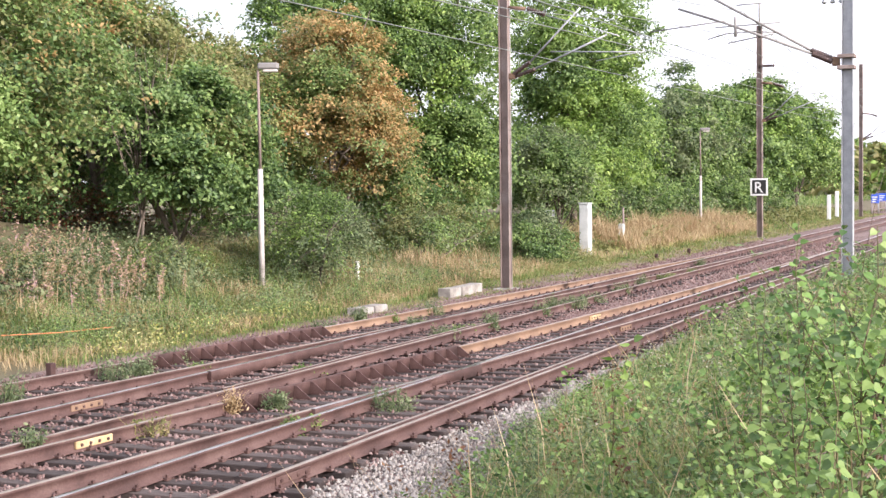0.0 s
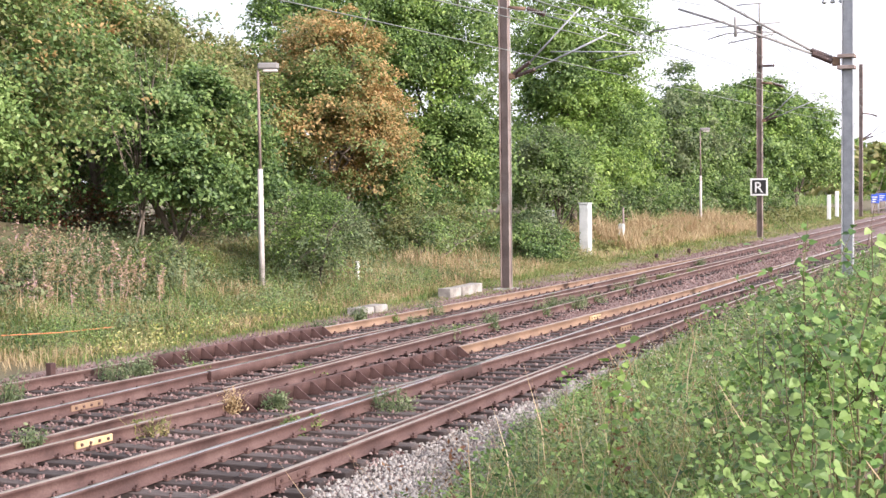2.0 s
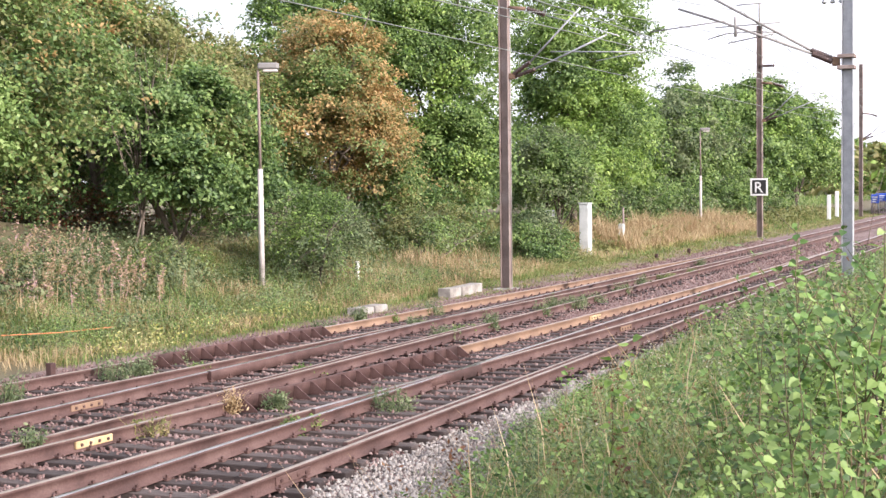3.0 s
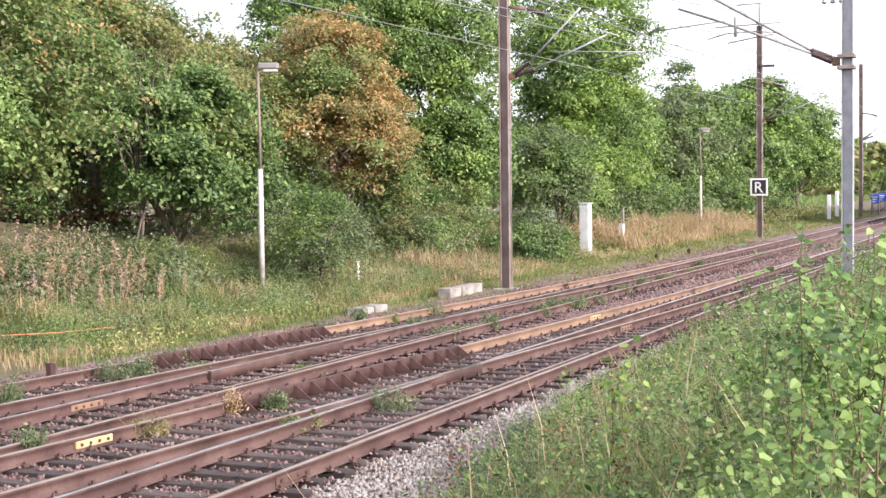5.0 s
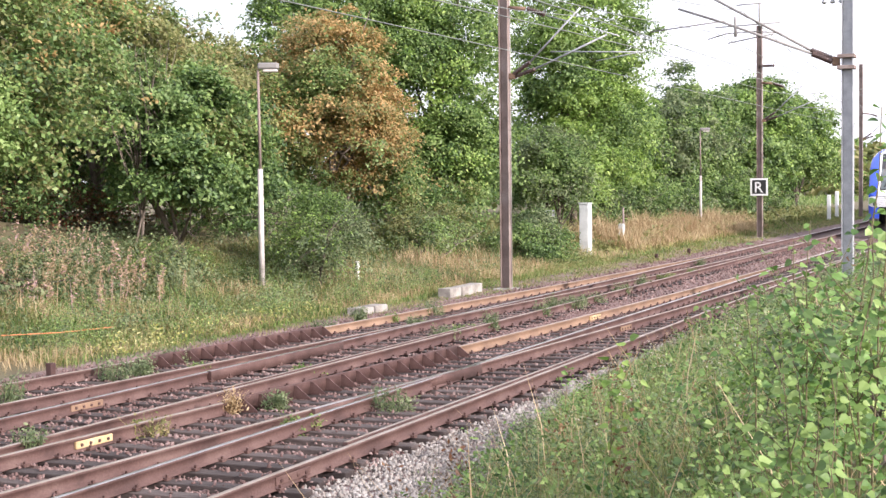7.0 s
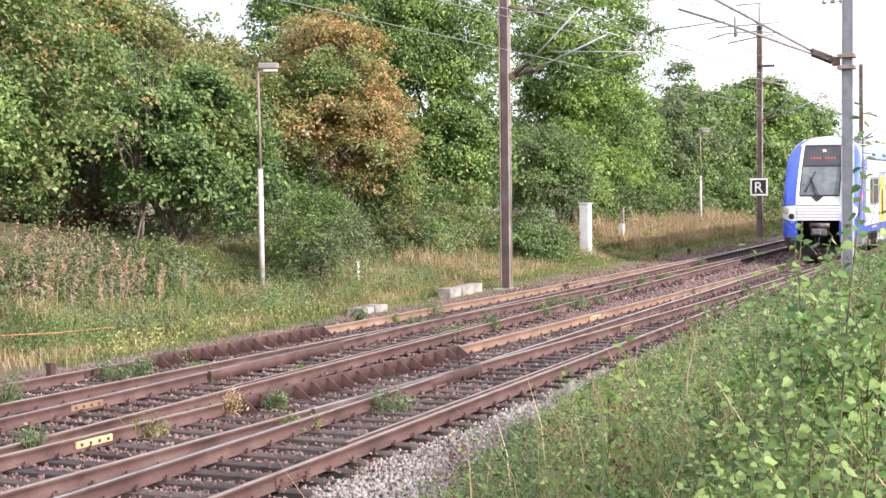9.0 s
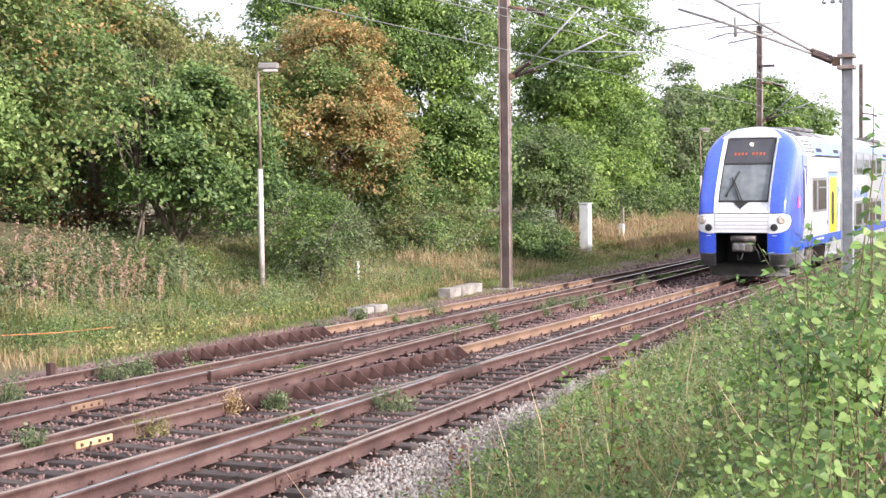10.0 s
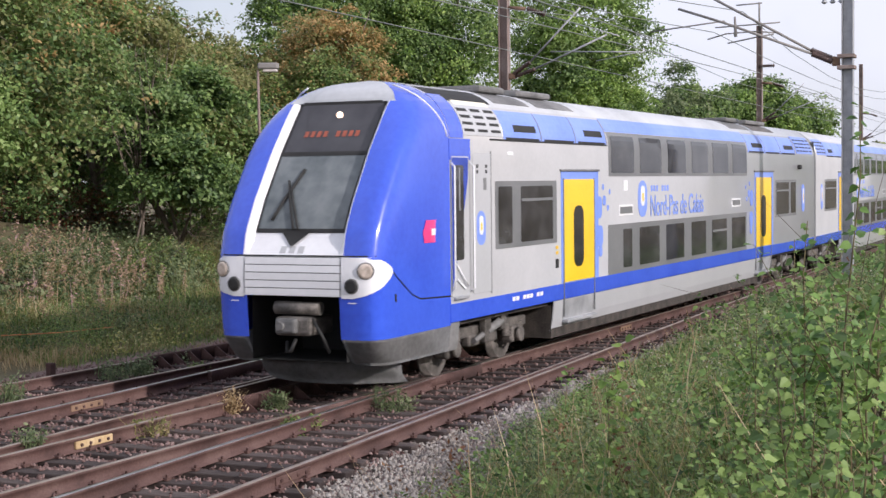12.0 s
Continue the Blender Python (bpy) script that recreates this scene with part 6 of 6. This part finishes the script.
        trail = [(1.72, 1.86), (1.95, 1.72), (2.15, 1.6), (2.35, 1.48), (2.55, 1.4), (2.75, 1.36), (3.2, 1.345), (3.65, 1.34)]
        rows = []
        for a0, z0 in trail:
            rows.append([])
            for dz in (0.0, 0.022):
                l0 = around(a0, z0 + dz)
                rows[-1].append(seam.verts.new((nose_s(l0, z0 + dz) - 0.004, side * (l0 + 0.007), z0 + dz)))
        for r0, r1 in zip(rows, rows[1:]):
            seam.faces.new((r0[0], r1[0], r1[1], r0[1]))
        part("panel_seam", thicken(seam, 0.004), RUBBER_AND_SHADE, ob, "dark curved seam on the blue flank")
        for a0, a1, z0, z1, m in ((2.98, 3.24, 1.56, 1.76, BAND_GREY), (3.1, 3.2, 2.0, 2.03, RUBBER_AND_SHADE), (3.02, 3.1, 1.44, 1.47, PAINT_WHITE), (1.78, 1.84, 1.42, 1.54, RUBBER_AND_SHADE)):
            pl = bmesh.new()
            nose_grid(pl, lambda z, q=side, u=a0, v=a1: [q * around(u + (v - u) * t, z) for t in spaced(0, 1, 4)], [z0, (z0 + z1) / 2, z1], 0.008)
            part("flank_plate", pl, m, ob)
        edge = bmesh.new()
        pts = []
        for z0 in spaced(3.86, 4.66, 10):
            pts.append((2.33 - 0.55 * ((z0 - 3.86) / 0.8) ** 1.6, side * (half(z0) + 0.004), z0))
        tube(edge, pts, 0.014, 6)
        part("roof_trim", edge, PAINT_WHITE, ob, "thin pale trim along the roof joint")
        hatch = bmesh.new()
        nose_grid(hatch, [side * q for q in spaced(0.84, 1.25, 6)], [1.0, 1.3], 0.006)
        part("bumper_hatch", hatch, PAINT_BLUE, ob, smooth=True)
        dash = bmesh.new()
        nose_grid(dash, [side * 0.92, side * 1.06], [1.43, 1.445], 0.008)
        part("text_bar", dash, PAINT_WHITE, ob)
    # skirt, plough and coupler
    for side in (-1, 1):
        skirt = bmesh.new()
        nose_grid(skirt, outer(side, 0.8), [0.5, 0.56, 0.7, 0.85, 0.905], 0.0, 0)
        part("front_skirt", thicken(skirt, 0.04), SKIRT_GREY, ob, "dull grey front skirt")
        part("front_skirt", side_panel(bmesh.new(), 2.42, 2.75, 0.5, 0.94, side, 0.0, 0, 0.04), SKIRT_GREY, ob)
    pl = bmesh.new()
    rows = []
    for z, push in ((0.16, 0.28), (0.3, 0.1), (0.45, 0.06), (0.55, 0.12)):
        rows.append([pl.verts.new((push + 0.35 + 0.62 * abs(t) ** 2.2, 1.22 * t, z)) for t in spaced(-1, 1, 20)])
    for r0, r1 in zip(rows, rows[1:]):
        for k in range(20):
            pl.faces.new((r0[k], r0[k + 1], r1[k + 1], r1[k]))
    part("plough", thicken(pl, 0.03), SKIRT_GREY, ob, "curved dirty plough plate", smooth=True)
    # open box whose black colour stands for the shade in the front opening
    hole = bmesh.new()
    box(hole, 0.12, 1.6, -0.8, 0.8, 0.56, 1.53)
    hole.faces.ensure_lookup_table()
    front = [f for f in hole.faces if f.calc_center_median().x < 0.13]
    bmesh.ops.delete(hole, geom=front, context="FACES")
    part("coupler_recess", hole, RUBBER_AND_SHADE, ob, "coupler recess coloured black for the shade inside")
    cp = tagged(new("coupler"), label="automatic coupler in the open front")
    cp.parent = ob
    c1 = bmesh.new()
    tube(c1, [(0.05, -0.42, 1.34), (0.05, 0.33, 1.34)], 0.1, 14)
    part("coupler_roller", c1, STEEL_DARK, cp, "dark grey transverse drum")
    c2 = bmesh.new()
    box(c2, -0.1, 0.6, -0.32, 0.28, 0.94, 1.22, bevel=0.05)
    part("coupler_body", c2, STEEL_DARK, cp)
    c3 = bmesh.new()
    box(c3, -0.2, 0.05, -0.12, 0.22, 0.98, 1.2, bevel=0.04)
    tube(c3, [(-0.24, 0.12, 1.09), (-0.1, 0.12, 1.09)], [0.06, 0.1], 12)
    part("coupler_head", c3, SKIRT_GREY, cp, "worn metal coupler head")
    c4 = bmesh.new()
    tube(c4, [(-0.05, -0.05, 0.9), (-0.1, 0.0, 0.72), (-0.05, 0.1, 0.7), (0, 0.12, 0.85)], 0.03, 8)
    tube(c4, [(0.0, -0.3, 1.2), (-0.06, -0.5, 0.95), (0.05, -0.55, 0.7)], 0.025, 8)
    part("coupler_hose", c4, RUBBER_AND_SHADE, cp, "black rubber hoses")
    # flanks
    for side in (-1, 1):
        part("blue_band", side_panel(bmesh.new(), 2.4, 30.2, 0.95, 1.24, side, 0.008), PAINT_BLUE, ob, "blue waist band")
        part("side_skirt", side_panel(bmesh.new(), 6.9, 23.3, 0.38, 0.94, side, 0.006), PAINT_GREY, ob, "grey lower skirt")
        part("cab_blue_panel", side_panel(bmesh.new(), 2.4, 3.2, 3.5, 3.84, side, 0.007), PAINT_BLUE, ob, "blue edge panel behind the nose")
        d = part("cab_door", side_panel(bmesh.new(), 2.46, 3.12, 1.3, 3.56, side, 0.012, 0.03), PAINT_GREY, ob, "narrow cab door, blue above and grey below")
        wedge = bmesh.new()
        rows = [[wedge.verts.new((s, side * 1.4145, z)) for s in (2.47, 2.47 + w)] for z, w in ((1.5, 0.02), (1.75, 0.1), (2.0, 0.19), (2.3, 0.3), (2.6, 0.42), (2.9, 0.52), (3.2, 0.6), (3.54, 0.63))]
        for r0, r1 in zip(rows, rows[1:]):
            wedge.faces.new((r0[0], r0[1], r1[1], r1[0]))
        part("door_livery", thicken(wedge, 0.003), PAINT_BLUE, d, "blue paint tapering down the cab door")
        part("cab_door_window", side_panel(bmesh.new(), 2.52, 2.9, 1.92, 3.42, side, 0.022, 0.05), GLASS_DARK, d, "dark cab door window")
        part("door_mullion", side_panel(bmesh.new(), 2.72, 2.75, 2.7, 3.38, side, 0.027), GALV, d)
        handle = bmesh.new()
        tube(handle, [(2.6, side * 1.43, 1.84), (2.86, side * 1.45, 1.6), (2.98, side * 1.45, 1.5), (2.9, side * 1.43, 1.46), (2.6, side * 1.43, 1.62)], 0.016, 6)
        part("door_handle", handle, PAINT_WHITE, d, "white looped door handle")
        tread = bmesh.new()
        box(tread, 2.5, 3.0, side * 1.41, side * 1.46, 1.3, 1.35, bevel=0.01)
        part("door_tread", tread, GALV, d)
        for s, z0 in ((2.43, 1.45), (3.16, 1.4)):
            r = bmesh.new()
            tube(r, [(s, side * 1.42, z0), (s, side * 1.48, z0 + 0.05), (s, side * 1.48, 3.4), (s, side * 1.42, 3.46)], 0.015, 6)
            part("grab_rail", r, PAINT_WHITE, ob, "white grab rail")
        for q, (s, z) in enumerate(((3.42, 3.38), (3.78, 3.38))):
            for k in (0, 1):
                part("vent_hole", side_panel(bmesh.new(), s, s + 0.07, z - k * 0.09, z - k * 0.09 + 0.055, side, 0.014), RUBBER_AND_SHADE, ob)
        part("data_plate", side_panel(bmesh.new(), 3.7, 3.82, 3.02, 3.22, side, 0.014), BAND_GREY, ob)
        part("data_plate", side_panel(bmesh.new(), 4.75, 4.98, 3.6, 3.66, side, 0.01), PAINT_WHITE, ob)
        part("roof_shadow_gap", side_panel(bmesh.new(), 4.0, 9.9, 3.835, 3.865, side, 0.01), RUBBER_AND_SHADE, ob)
        part("equipment_door", side_panel(bmesh.new(), 3.28, 4.0, 1.34, 3.62, side, 0.009, 0.02), PAINT_GREY, ob)
        part("panel_seam", side_panel(bmesh.new(), 4.0, 4.03, 1.3, 3.66, side, 0.012), BAND_GREY, ob)
        emblem(ob, 3.42, 2.12, 2.68, 0.36, side)
        bd = bmesh.new()
        nose_grid(bd, lambda z, q=side: [q * lat_at(s, z) for s in spaced(1.42 + 0.5 * (z - 2.24) ** 2 + 0.06 * math.cos((z - 2.24) / 0.31 * math.pi) ** 2, 2.3 - 0.05 * math.cos((z - 2.24) / 0.31 * math.pi) ** 4, 6)], spaced(2.24, 2.58, 9), 0.012)
        badge = part("badge", bd, PAINT_PINK, ob, "small pink badge with a white mark", smooth=True)
        bw = bmesh.new()
        nose_grid(bw, lambda z, q=side: [q * lat_at(s, z) for s in spaced(1.72, 2.08, 6)], spaced(2.35, 2.45, 3), 0.017)
        part("badge_mark", bw, PAINT_WHITE, badge)
        part("window_band", side_panel(bmesh.new(), 4.2, 7.05, 2.02, 3.16, side, 0.006, 0.02), BAND_GREY, ob, "grey window surround")
        window(ob, 4.33, 4.92, 2.1, 3.07, side)
        window(ob, 5.32, 6.84, 2.1, 3.07, side, 0.24)
        passenger_door(ob, 7.42, 9.06, side)
        decks(ob, 9.93, 21.3, side, True)
        passenger_door(ob, 22.35, 24.15, side)
        dots(ob, 9.4, side, 0.6)
        dots(ob, 21.85, side, -0.6)
        part("window_band", side_panel(bmesh.new(), 24.75, 27.5, 2.02, 3.1, side, 0.006, 0.02), BAND_GREY, ob, "grey window surround")
        window(ob, 24.85, 26.45, 2.1, 3.03, side, 0.24)
        window(ob, 26.75, 27.4, 2.1, 3.03, side)
        emblem(ob, 28.3, 2.1, 2.95, 0.4, side)
        part("roof_edge", side_panel(bmesh.new(), 2.43, 2.94, 3.85, 4.55, side, 0.008), PAINT_BLUE, ob, "blue roof edge behind the nose")
        grille(ob, 2.95, 4.55, side, PAINT_GREY)
        roof_end(ob, 4.6, 9.9, side)
        part("roof_edge", side_panel(bmesh.new(), 9.95, 21.4, 4.13, 4.4, side, 0.008), PAINT_PALE_BLUE, ob, "pale blue roof-edge panel")
        roof_end(ob, 21.5, 27.4, side)
        grille(ob, 27.6, 29.9, side, PAINT_PALE_BLUE)
        for q in range(9):
            if q in (2, 6):
                continue
            part("text_bar", side_panel(bmesh.new(), 4.9 + q * 0.16, 5.03 + q * 0.16, 1.1, 1.17, side, 0.012), PAINT_WHITE, ob)
        lock = bmesh.new()
        side_panel(lock, 6.98, 7.12, 1.55, 1.72, side, 0.014, 0.03)
        part("door_control", lock, RUBBER_AND_SHADE, ob)
        for z in (1.8, 1.9):
            part("control_mark", side_panel(bmesh.new(), 7.0, 7.1, z, z + 0.06, side, 0.012), PAINT_YELLOW, ob)
        cam2 = bmesh.new()
        box(cam2, 27.7, 27.95, side * 1.4, side * 1.5, 3.42, 3.56, bevel=0.03)
        part("side_camera", cam2, RUBBER_AND_SHADE, ob)
    for s0, s1 in ((5.2, 6.3), (6.9, 8.6), (21.9, 23.3), (24.1, 26.4)):
        r = bmesh.new()
        box(r, s0, s1, -0.7, 0.7, 4.72, 4.84, bevel=0.04)
        part("roof_unit", r, SKIRT_GREY, ob, "dusty roof unit")
    for side in (-1, 1):
        part("roof_patch", side_panel(bmesh.new(), 2.5, 4.7, 4.46, 4.72, side, 0.007), RUBBER_AND_SHADE, ob, "black roof panel behind the cab")
        part("roof_patch", side_panel(bmesh.new(), 3.1, 4.5, 4.4, 4.47, side, 0.012), PAINT_CREAM, ob, "cream roof trim")
        for s0, s1, m in ((5.0, 6.6, SKIRT_GREY), (7.0, 8.9, SKIRT_GREY), (20.9, 23.0, SKIRT_GREY), (23.4, 26.0, STEEL_DARK)):
            part("roof_patch", side_panel(bmesh.new(), s0, s1, 4.5, 4.7, side, 0.008), m, ob, "dusty grey roof hatch")
    underside(ob, 2.5, 30.0, 6.9, 23.4)
    wheels = bogie(ob, 4.45) + bogie(ob, 26.6)
    return ob, wheels


def middle_car():
    ob = thing("train_middle_car", (0, 0, 0), "grey double-deck middle train car with yellow doors", "train", "cars of the passenger train")
    car_shell(ob, 0.15, 26.25)
    bel = bmesh.new()
    for q in range(5):
        box(bel, -0.2 + q * 0.07, -0.15 + q * 0.07, -1.34, 1.34, 0.95, 4.3, bevel=0.02)
    part("gangway_bellows", bel, RUBBER_AND_SHADE, ob, "black gangway bellows")
    for side in (-1, 1):
        part("blue_band", side_panel(bmesh.new(), 0.15, 26.25, 0.95, 1.24, side, 0.008), PAINT_BLUE, ob, "blue waist band")
        part("side_skirt", side_panel(bmesh.new(), 5.0, 21.3, 0.38, 0.94, side, 0.006), PAINT_GREY, ob, "grey lower skirt")
        passenger_door(ob, 5.03, 6.68, side)
        decks(ob, 7.5, 18.9, side, False)
        passenger_door(ob, 19.7, 21.35, side)
        for a, b in ((1.9, 4.5), (22.0, 24.6)):
            part("window_band", side_panel(bmesh.new(), a, b, 2.02, 3.1, side, 0.006, 0.02), BAND_GREY, ob, "grey window surround")
            window(ob, a + 0.15, b - 0.15, 2.1, 3.03, side, 0.24)
        emblem(ob, 1.1, 2.1, 2.95, 0.4, side)
        grille(ob, 0.4, 2.2, side, PAINT_PALE_BLUE)
        roof_end(ob, 2.3, 7.4, side)
        part("roof_edge", side_panel(bmesh.new(), 7.5, 18.9, 4.13, 4.4, side, 0.008), PAINT_PALE_BLUE, ob, "pale blue roof-edge panel")
        roof_end(ob, 19.0, 24.0, side)
    underside(ob, 0.2, 26.2, 5.0, 21.4)
    wheels = bogie(ob, 3.0) + bogie(ob, 23.4)
    return ob, wheels


front_car, front_wheels = cab_car()
mid_car, mid_wheels = middle_car()
rear_car = copy_thing(front_car, pose(0, 0, 0))
tagged(rear_car, "grey double-deck train car at the rear of the train")
rear_wheels = [o for o in rear_car.children_recursive if o.name.startswith("wheelset")]


# ---- saplings on the near bank, stirring in the wind ----
RIGHT = Vector((math.sin(YAW), -math.cos(YAW), 0))


STEM = material("green_brown_stem", [(0.09, 0.07, 0.035), (0.14, 0.12, 0.05)], rough=0.7, scale=8, fine=40, bump=0.1)


def heart_leaf(bm, root, tip_dir, up, size):
    side = tip_dir.cross(up).normalized()
    nrm = side.cross(tip_dir).normalized()
    pts = [(0, 0, 0), (0.1, 0.34, 0.05), (0.45, 0.42, 0.03), (1.0, 0, -0.16), (0.45, -0.42, 0.03), (0.1, -0.34, 0.05), (0.5, 0, -0.05)]
    v = [bm.verts.new(root + tip_dir * (a * size) + side * (b * size) + nrm * (c * size)) for a, b, c in pts]
    for q in ((0, 6, 2, 1), (6, 3, 2), (0, 5, 4, 6), (6, 4, 3)):
        bm.faces.new([v[k] for k in q])


def sapling(seed, bearing, dist, height, lean, size, twigs, mat):
    rng = random.Random(seed)
    a = radians(bearing)
    x, y = dist * math.cos(a), dist * math.sin(a)
    z = float(ground_z(x, y)) - 0.05
    ob = thing("sapling", (x, y, z), "young sapling with fresh heart-shaped leaves on the bank", "sapling", "saplings on the near bank")
    leaves = bmesh.new()
    stems = []
    main = [Vector((0, 0, 0)) + RIGHT * (lean * (i / 8) ** 1.6 + rng.uniform(-0.02, 0.02)) + Vector((0, 0, height * i / 8)) for i in range(9)]
    stems.append((main, 0.007))
    for i in range(twigs):
        q = main[int(rng.uniform(2, 7))]
        d = (RIGHT * rng.uniform(-1, 1) + AHEAD * rng.uniform(-0.8, 0.8) + Vector((0, 0, rng.uniform(0.5, 1.3)))).normalized()
        l = rng.uniform(0.25, 0.55) * min(1.0, height)
        stems.append(([q, q + d * l * 0.5, q + d * l + Vector((0, 0, 0.05))], 0.0035))
    for pts, r in stems:
        wood_bm = tube(bmesh.new(), pts, [r * (1 - 0.7 * k / (len(pts) - 1)) for k in range(len(pts))], 5)
        part("stem" if pts is main else "twig", wood_bm, STEM, ob, "thin brownish green stem")
        length = sum((b - c).length for b, c in zip(pts, pts[1:]))
        n = int(length / (size * 0.5))
        for k in range(n):
            f = (k + 0.8) / n * (len(pts) - 1)
            if f < 0.25 * (len(pts) - 1) and pts is main:
                continue
            i = min(int(f), len(pts) - 2)
            root = pts[i].lerp(pts[i + 1], min(f - i, 1))
            turn = k * 2.4 + rng.uniform(-0.9, 0.9)
            d = (RIGHT * math.cos(turn) + AHEAD * math.sin(turn) + Vector((0, 0, rng.uniform(-0.8, 0.5)))).normalized()
            up = (Vector((0, 0, 1)) - AHEAD * 0.6 + Vector((rng.uniform(-0.8, 0.8), rng.uniform(-0.8, 0.8), 0))).normalized()
            heart_leaf(leaves, root + d * size * 0.25, d, up, size * rng.uniform(0.6, 1.15))
    part("leaves", leaves, mat, ob, "fresh green heart-shaped leaves")
    return ob, seed


SAPLINGS = [sapling(*row) for row in (
    (1, 11.6, 6.0, 2.2, 0.16, 0.046, 7, LEAF_FRESH), (2, 12.9, 6.6, 1.86, 0.02, 0.046, 9, LEAF_FRESH), (3, 10.9, 5.6, 1.7, 0.1, 0.05, 8, LEAF_MID),
    (4, 13.9, 7.2, 1.5, -0.1, 0.042, 8, LEAF_MID), (5, 15.0, 4.8, 0.55, 0.0, 0.05, 3, LEAF_FRESH), (6, 13.8, 4.6, 0.5, -0.05, 0.056, 3, LEAF_FRESH),
    (7, 12.4, 4.3, 0.55, 0.04, 0.06, 4, LEAF_FRESH), (8, 10.6, 4.4, 0.75, 0.0, 0.062, 4, LEAF_FRESH), (9, 11.6, 5.2, 1.0, -0.04, 0.05, 4, LEAF_MID),
    (10, 19.9, 11.0, 1.25, 0.02, 0.085, 4, LEAF_LIGHT), (11, 16.6, 6.2, 0.5, 0.05, 0.045, 3, LEAF_MID), (12, 10.2, 5.8, 1.8, 0.02, 0.048, 6, LEAF_FRESH),
    (13, 12.2, 7.4, 1.7, -0.1, 0.044, 9, LEAF_MID), (24, 11.2, 6.6, 1.55, -0.06, 0.046, 9, LEAF_FRESH), (25, 13.3, 5.6, 1.2, 0.05, 0.046, 8, LEAF_MID), (26, 15.2, 8.4, 0.9, 0.0, 0.046, 7, LEAF_MID),
    (27, 14.6, 5.4, 0.7, 0.05, 0.062, 5, LEAF_MID), (28, 16.0, 5.8, 0.62, -0.04, 0.06, 5, LEAF_DARK), (29, 17.4, 7.2, 0.6, 0.03, 0.06, 5, LEAF_MID), (30, 11.6, 4.2, 0.7, 0.0, 0.07, 5, LEAF_MID),
    (31, 18.4, 8.6, 0.62, 0.02, 0.058, 5, LEAF_DARK), (32, 16.8, 8.8, 0.7, 0.0, 0.055, 6, LEAF_DARK), (33, 15.6, 7.4, 0.8, 0.05, 0.05, 5, LEAF_MID), (34, 14.4, 6.6, 0.95, -0.03, 0.05, 5, LEAF_MID),
    (35, 12.6, 5.8, 1.05, 0.02, 0.048, 5, LEAF_MID), (36, 11.2, 5.0, 0.95, 0.03, 0.054, 4, LEAF_MID),
    (14, 18.6, 12.5, 0.5, 0.0, 0.06, 4, LEAF_FRESH), (15, 17.6, 12.0, 0.6, 0.05, 0.06, 4, LEAF_MID), (16, 19.2, 13.5, 0.5, -0.04, 0.06, 4, LEAF_FRESH), (17, 16.6, 11.0, 0.7, 0.03, 0.06, 4, LEAF_FRESH),
    (18, 20.6, 14.5, 0.42, 0.0, 0.06, 3, LEAF_FRESH), (19, 15.6, 10.5, 0.8, -0.05, 0.06, 5, LEAF_FRESH), (20, 18.0, 14.5, 0.7, 0.05, 0.06, 4, LEAF_MID), (21, 16.2, 13.0, 0.8, 0.0, 0.06, 5, LEAF_MID),
    (22, 14.8, 12.0, 0.9, 0.06, 0.06, 5, LEAF_FRESH), (23, 17.2, 15.5, 0.7, 0.0, 0.06, 5, LEAF_FRESH))]


# ---- what moves ----
SPEED, NOSE_AT_END = 13.0, 18.75


def nose_x(t):
    return NOSE_AT_END + SPEED * (12.0 - t)


def car_pose(x_start, pivot0, pivot1, flip=False):
    """A car whose two bogies run on the crossover's line."""
    xa, xb = x_start + pivot0, x_start + pivot1
    ya, yb = float(line_a(xa)), float(line_a(xb))
    ang = math.atan2(yb - ya, xb - xa)
    x0, y0 = xa - pivot0 * math.cos(ang), ya - pivot0 * math.sin(ang)
    m = pose(x0, y0, 0, 0, 0, math.degrees(ang))
    return m


def motions():
    steps = [i * 0.5 for i in range(25)]
    walk(front_car, [(t, car_pose(nose_x(t), 4.45, 26.6)) for t in steps])
    walk(mid_car, [(t, car_pose(nose_x(t) + 30.4, 3.0, 23.4)) for t in steps])
    flip = pose(30.4, 0, 0, 0, 0, 180)
    walk(rear_car, [(t, car_pose(nose_x(t) + 56.85, 3.8, 25.95) @ flip) for t in steps])
    for ob, seed in SAPLINGS:                 # the wind
        home = ob.matrix_basis.copy()
        rows = []
        for t in steps:
            a = 1.5 * math.sin(1.9 * t + seed * 1.3) + 0.8 * math.sin(3.7 * t + seed)
            b = 1.0 * math.sin(2.3 * t + seed * 2.1)
            if seed in (1, 12):               # bent over by a gust at first, upright later
                b += 5.0 * (1 - min(1.0, max(0.0, (t - 2.5) / 6)))
            rows.append((t, home @ pose(0, 0, 0, b, a, 0)))
        walk(ob, rows)
    turns = [i / 30 for i in range(361)]
    for wheels, way in ((front_wheels, -1), (mid_wheels, -1), (rear_wheels, 1)):
        for w in wheels:
            home = w.matrix_basis.copy()
            walk(w, [(t, home @ Matrix.Rotation(way * t * SPEED / 0.46, 4, "Y")) for t in turns])


motions()
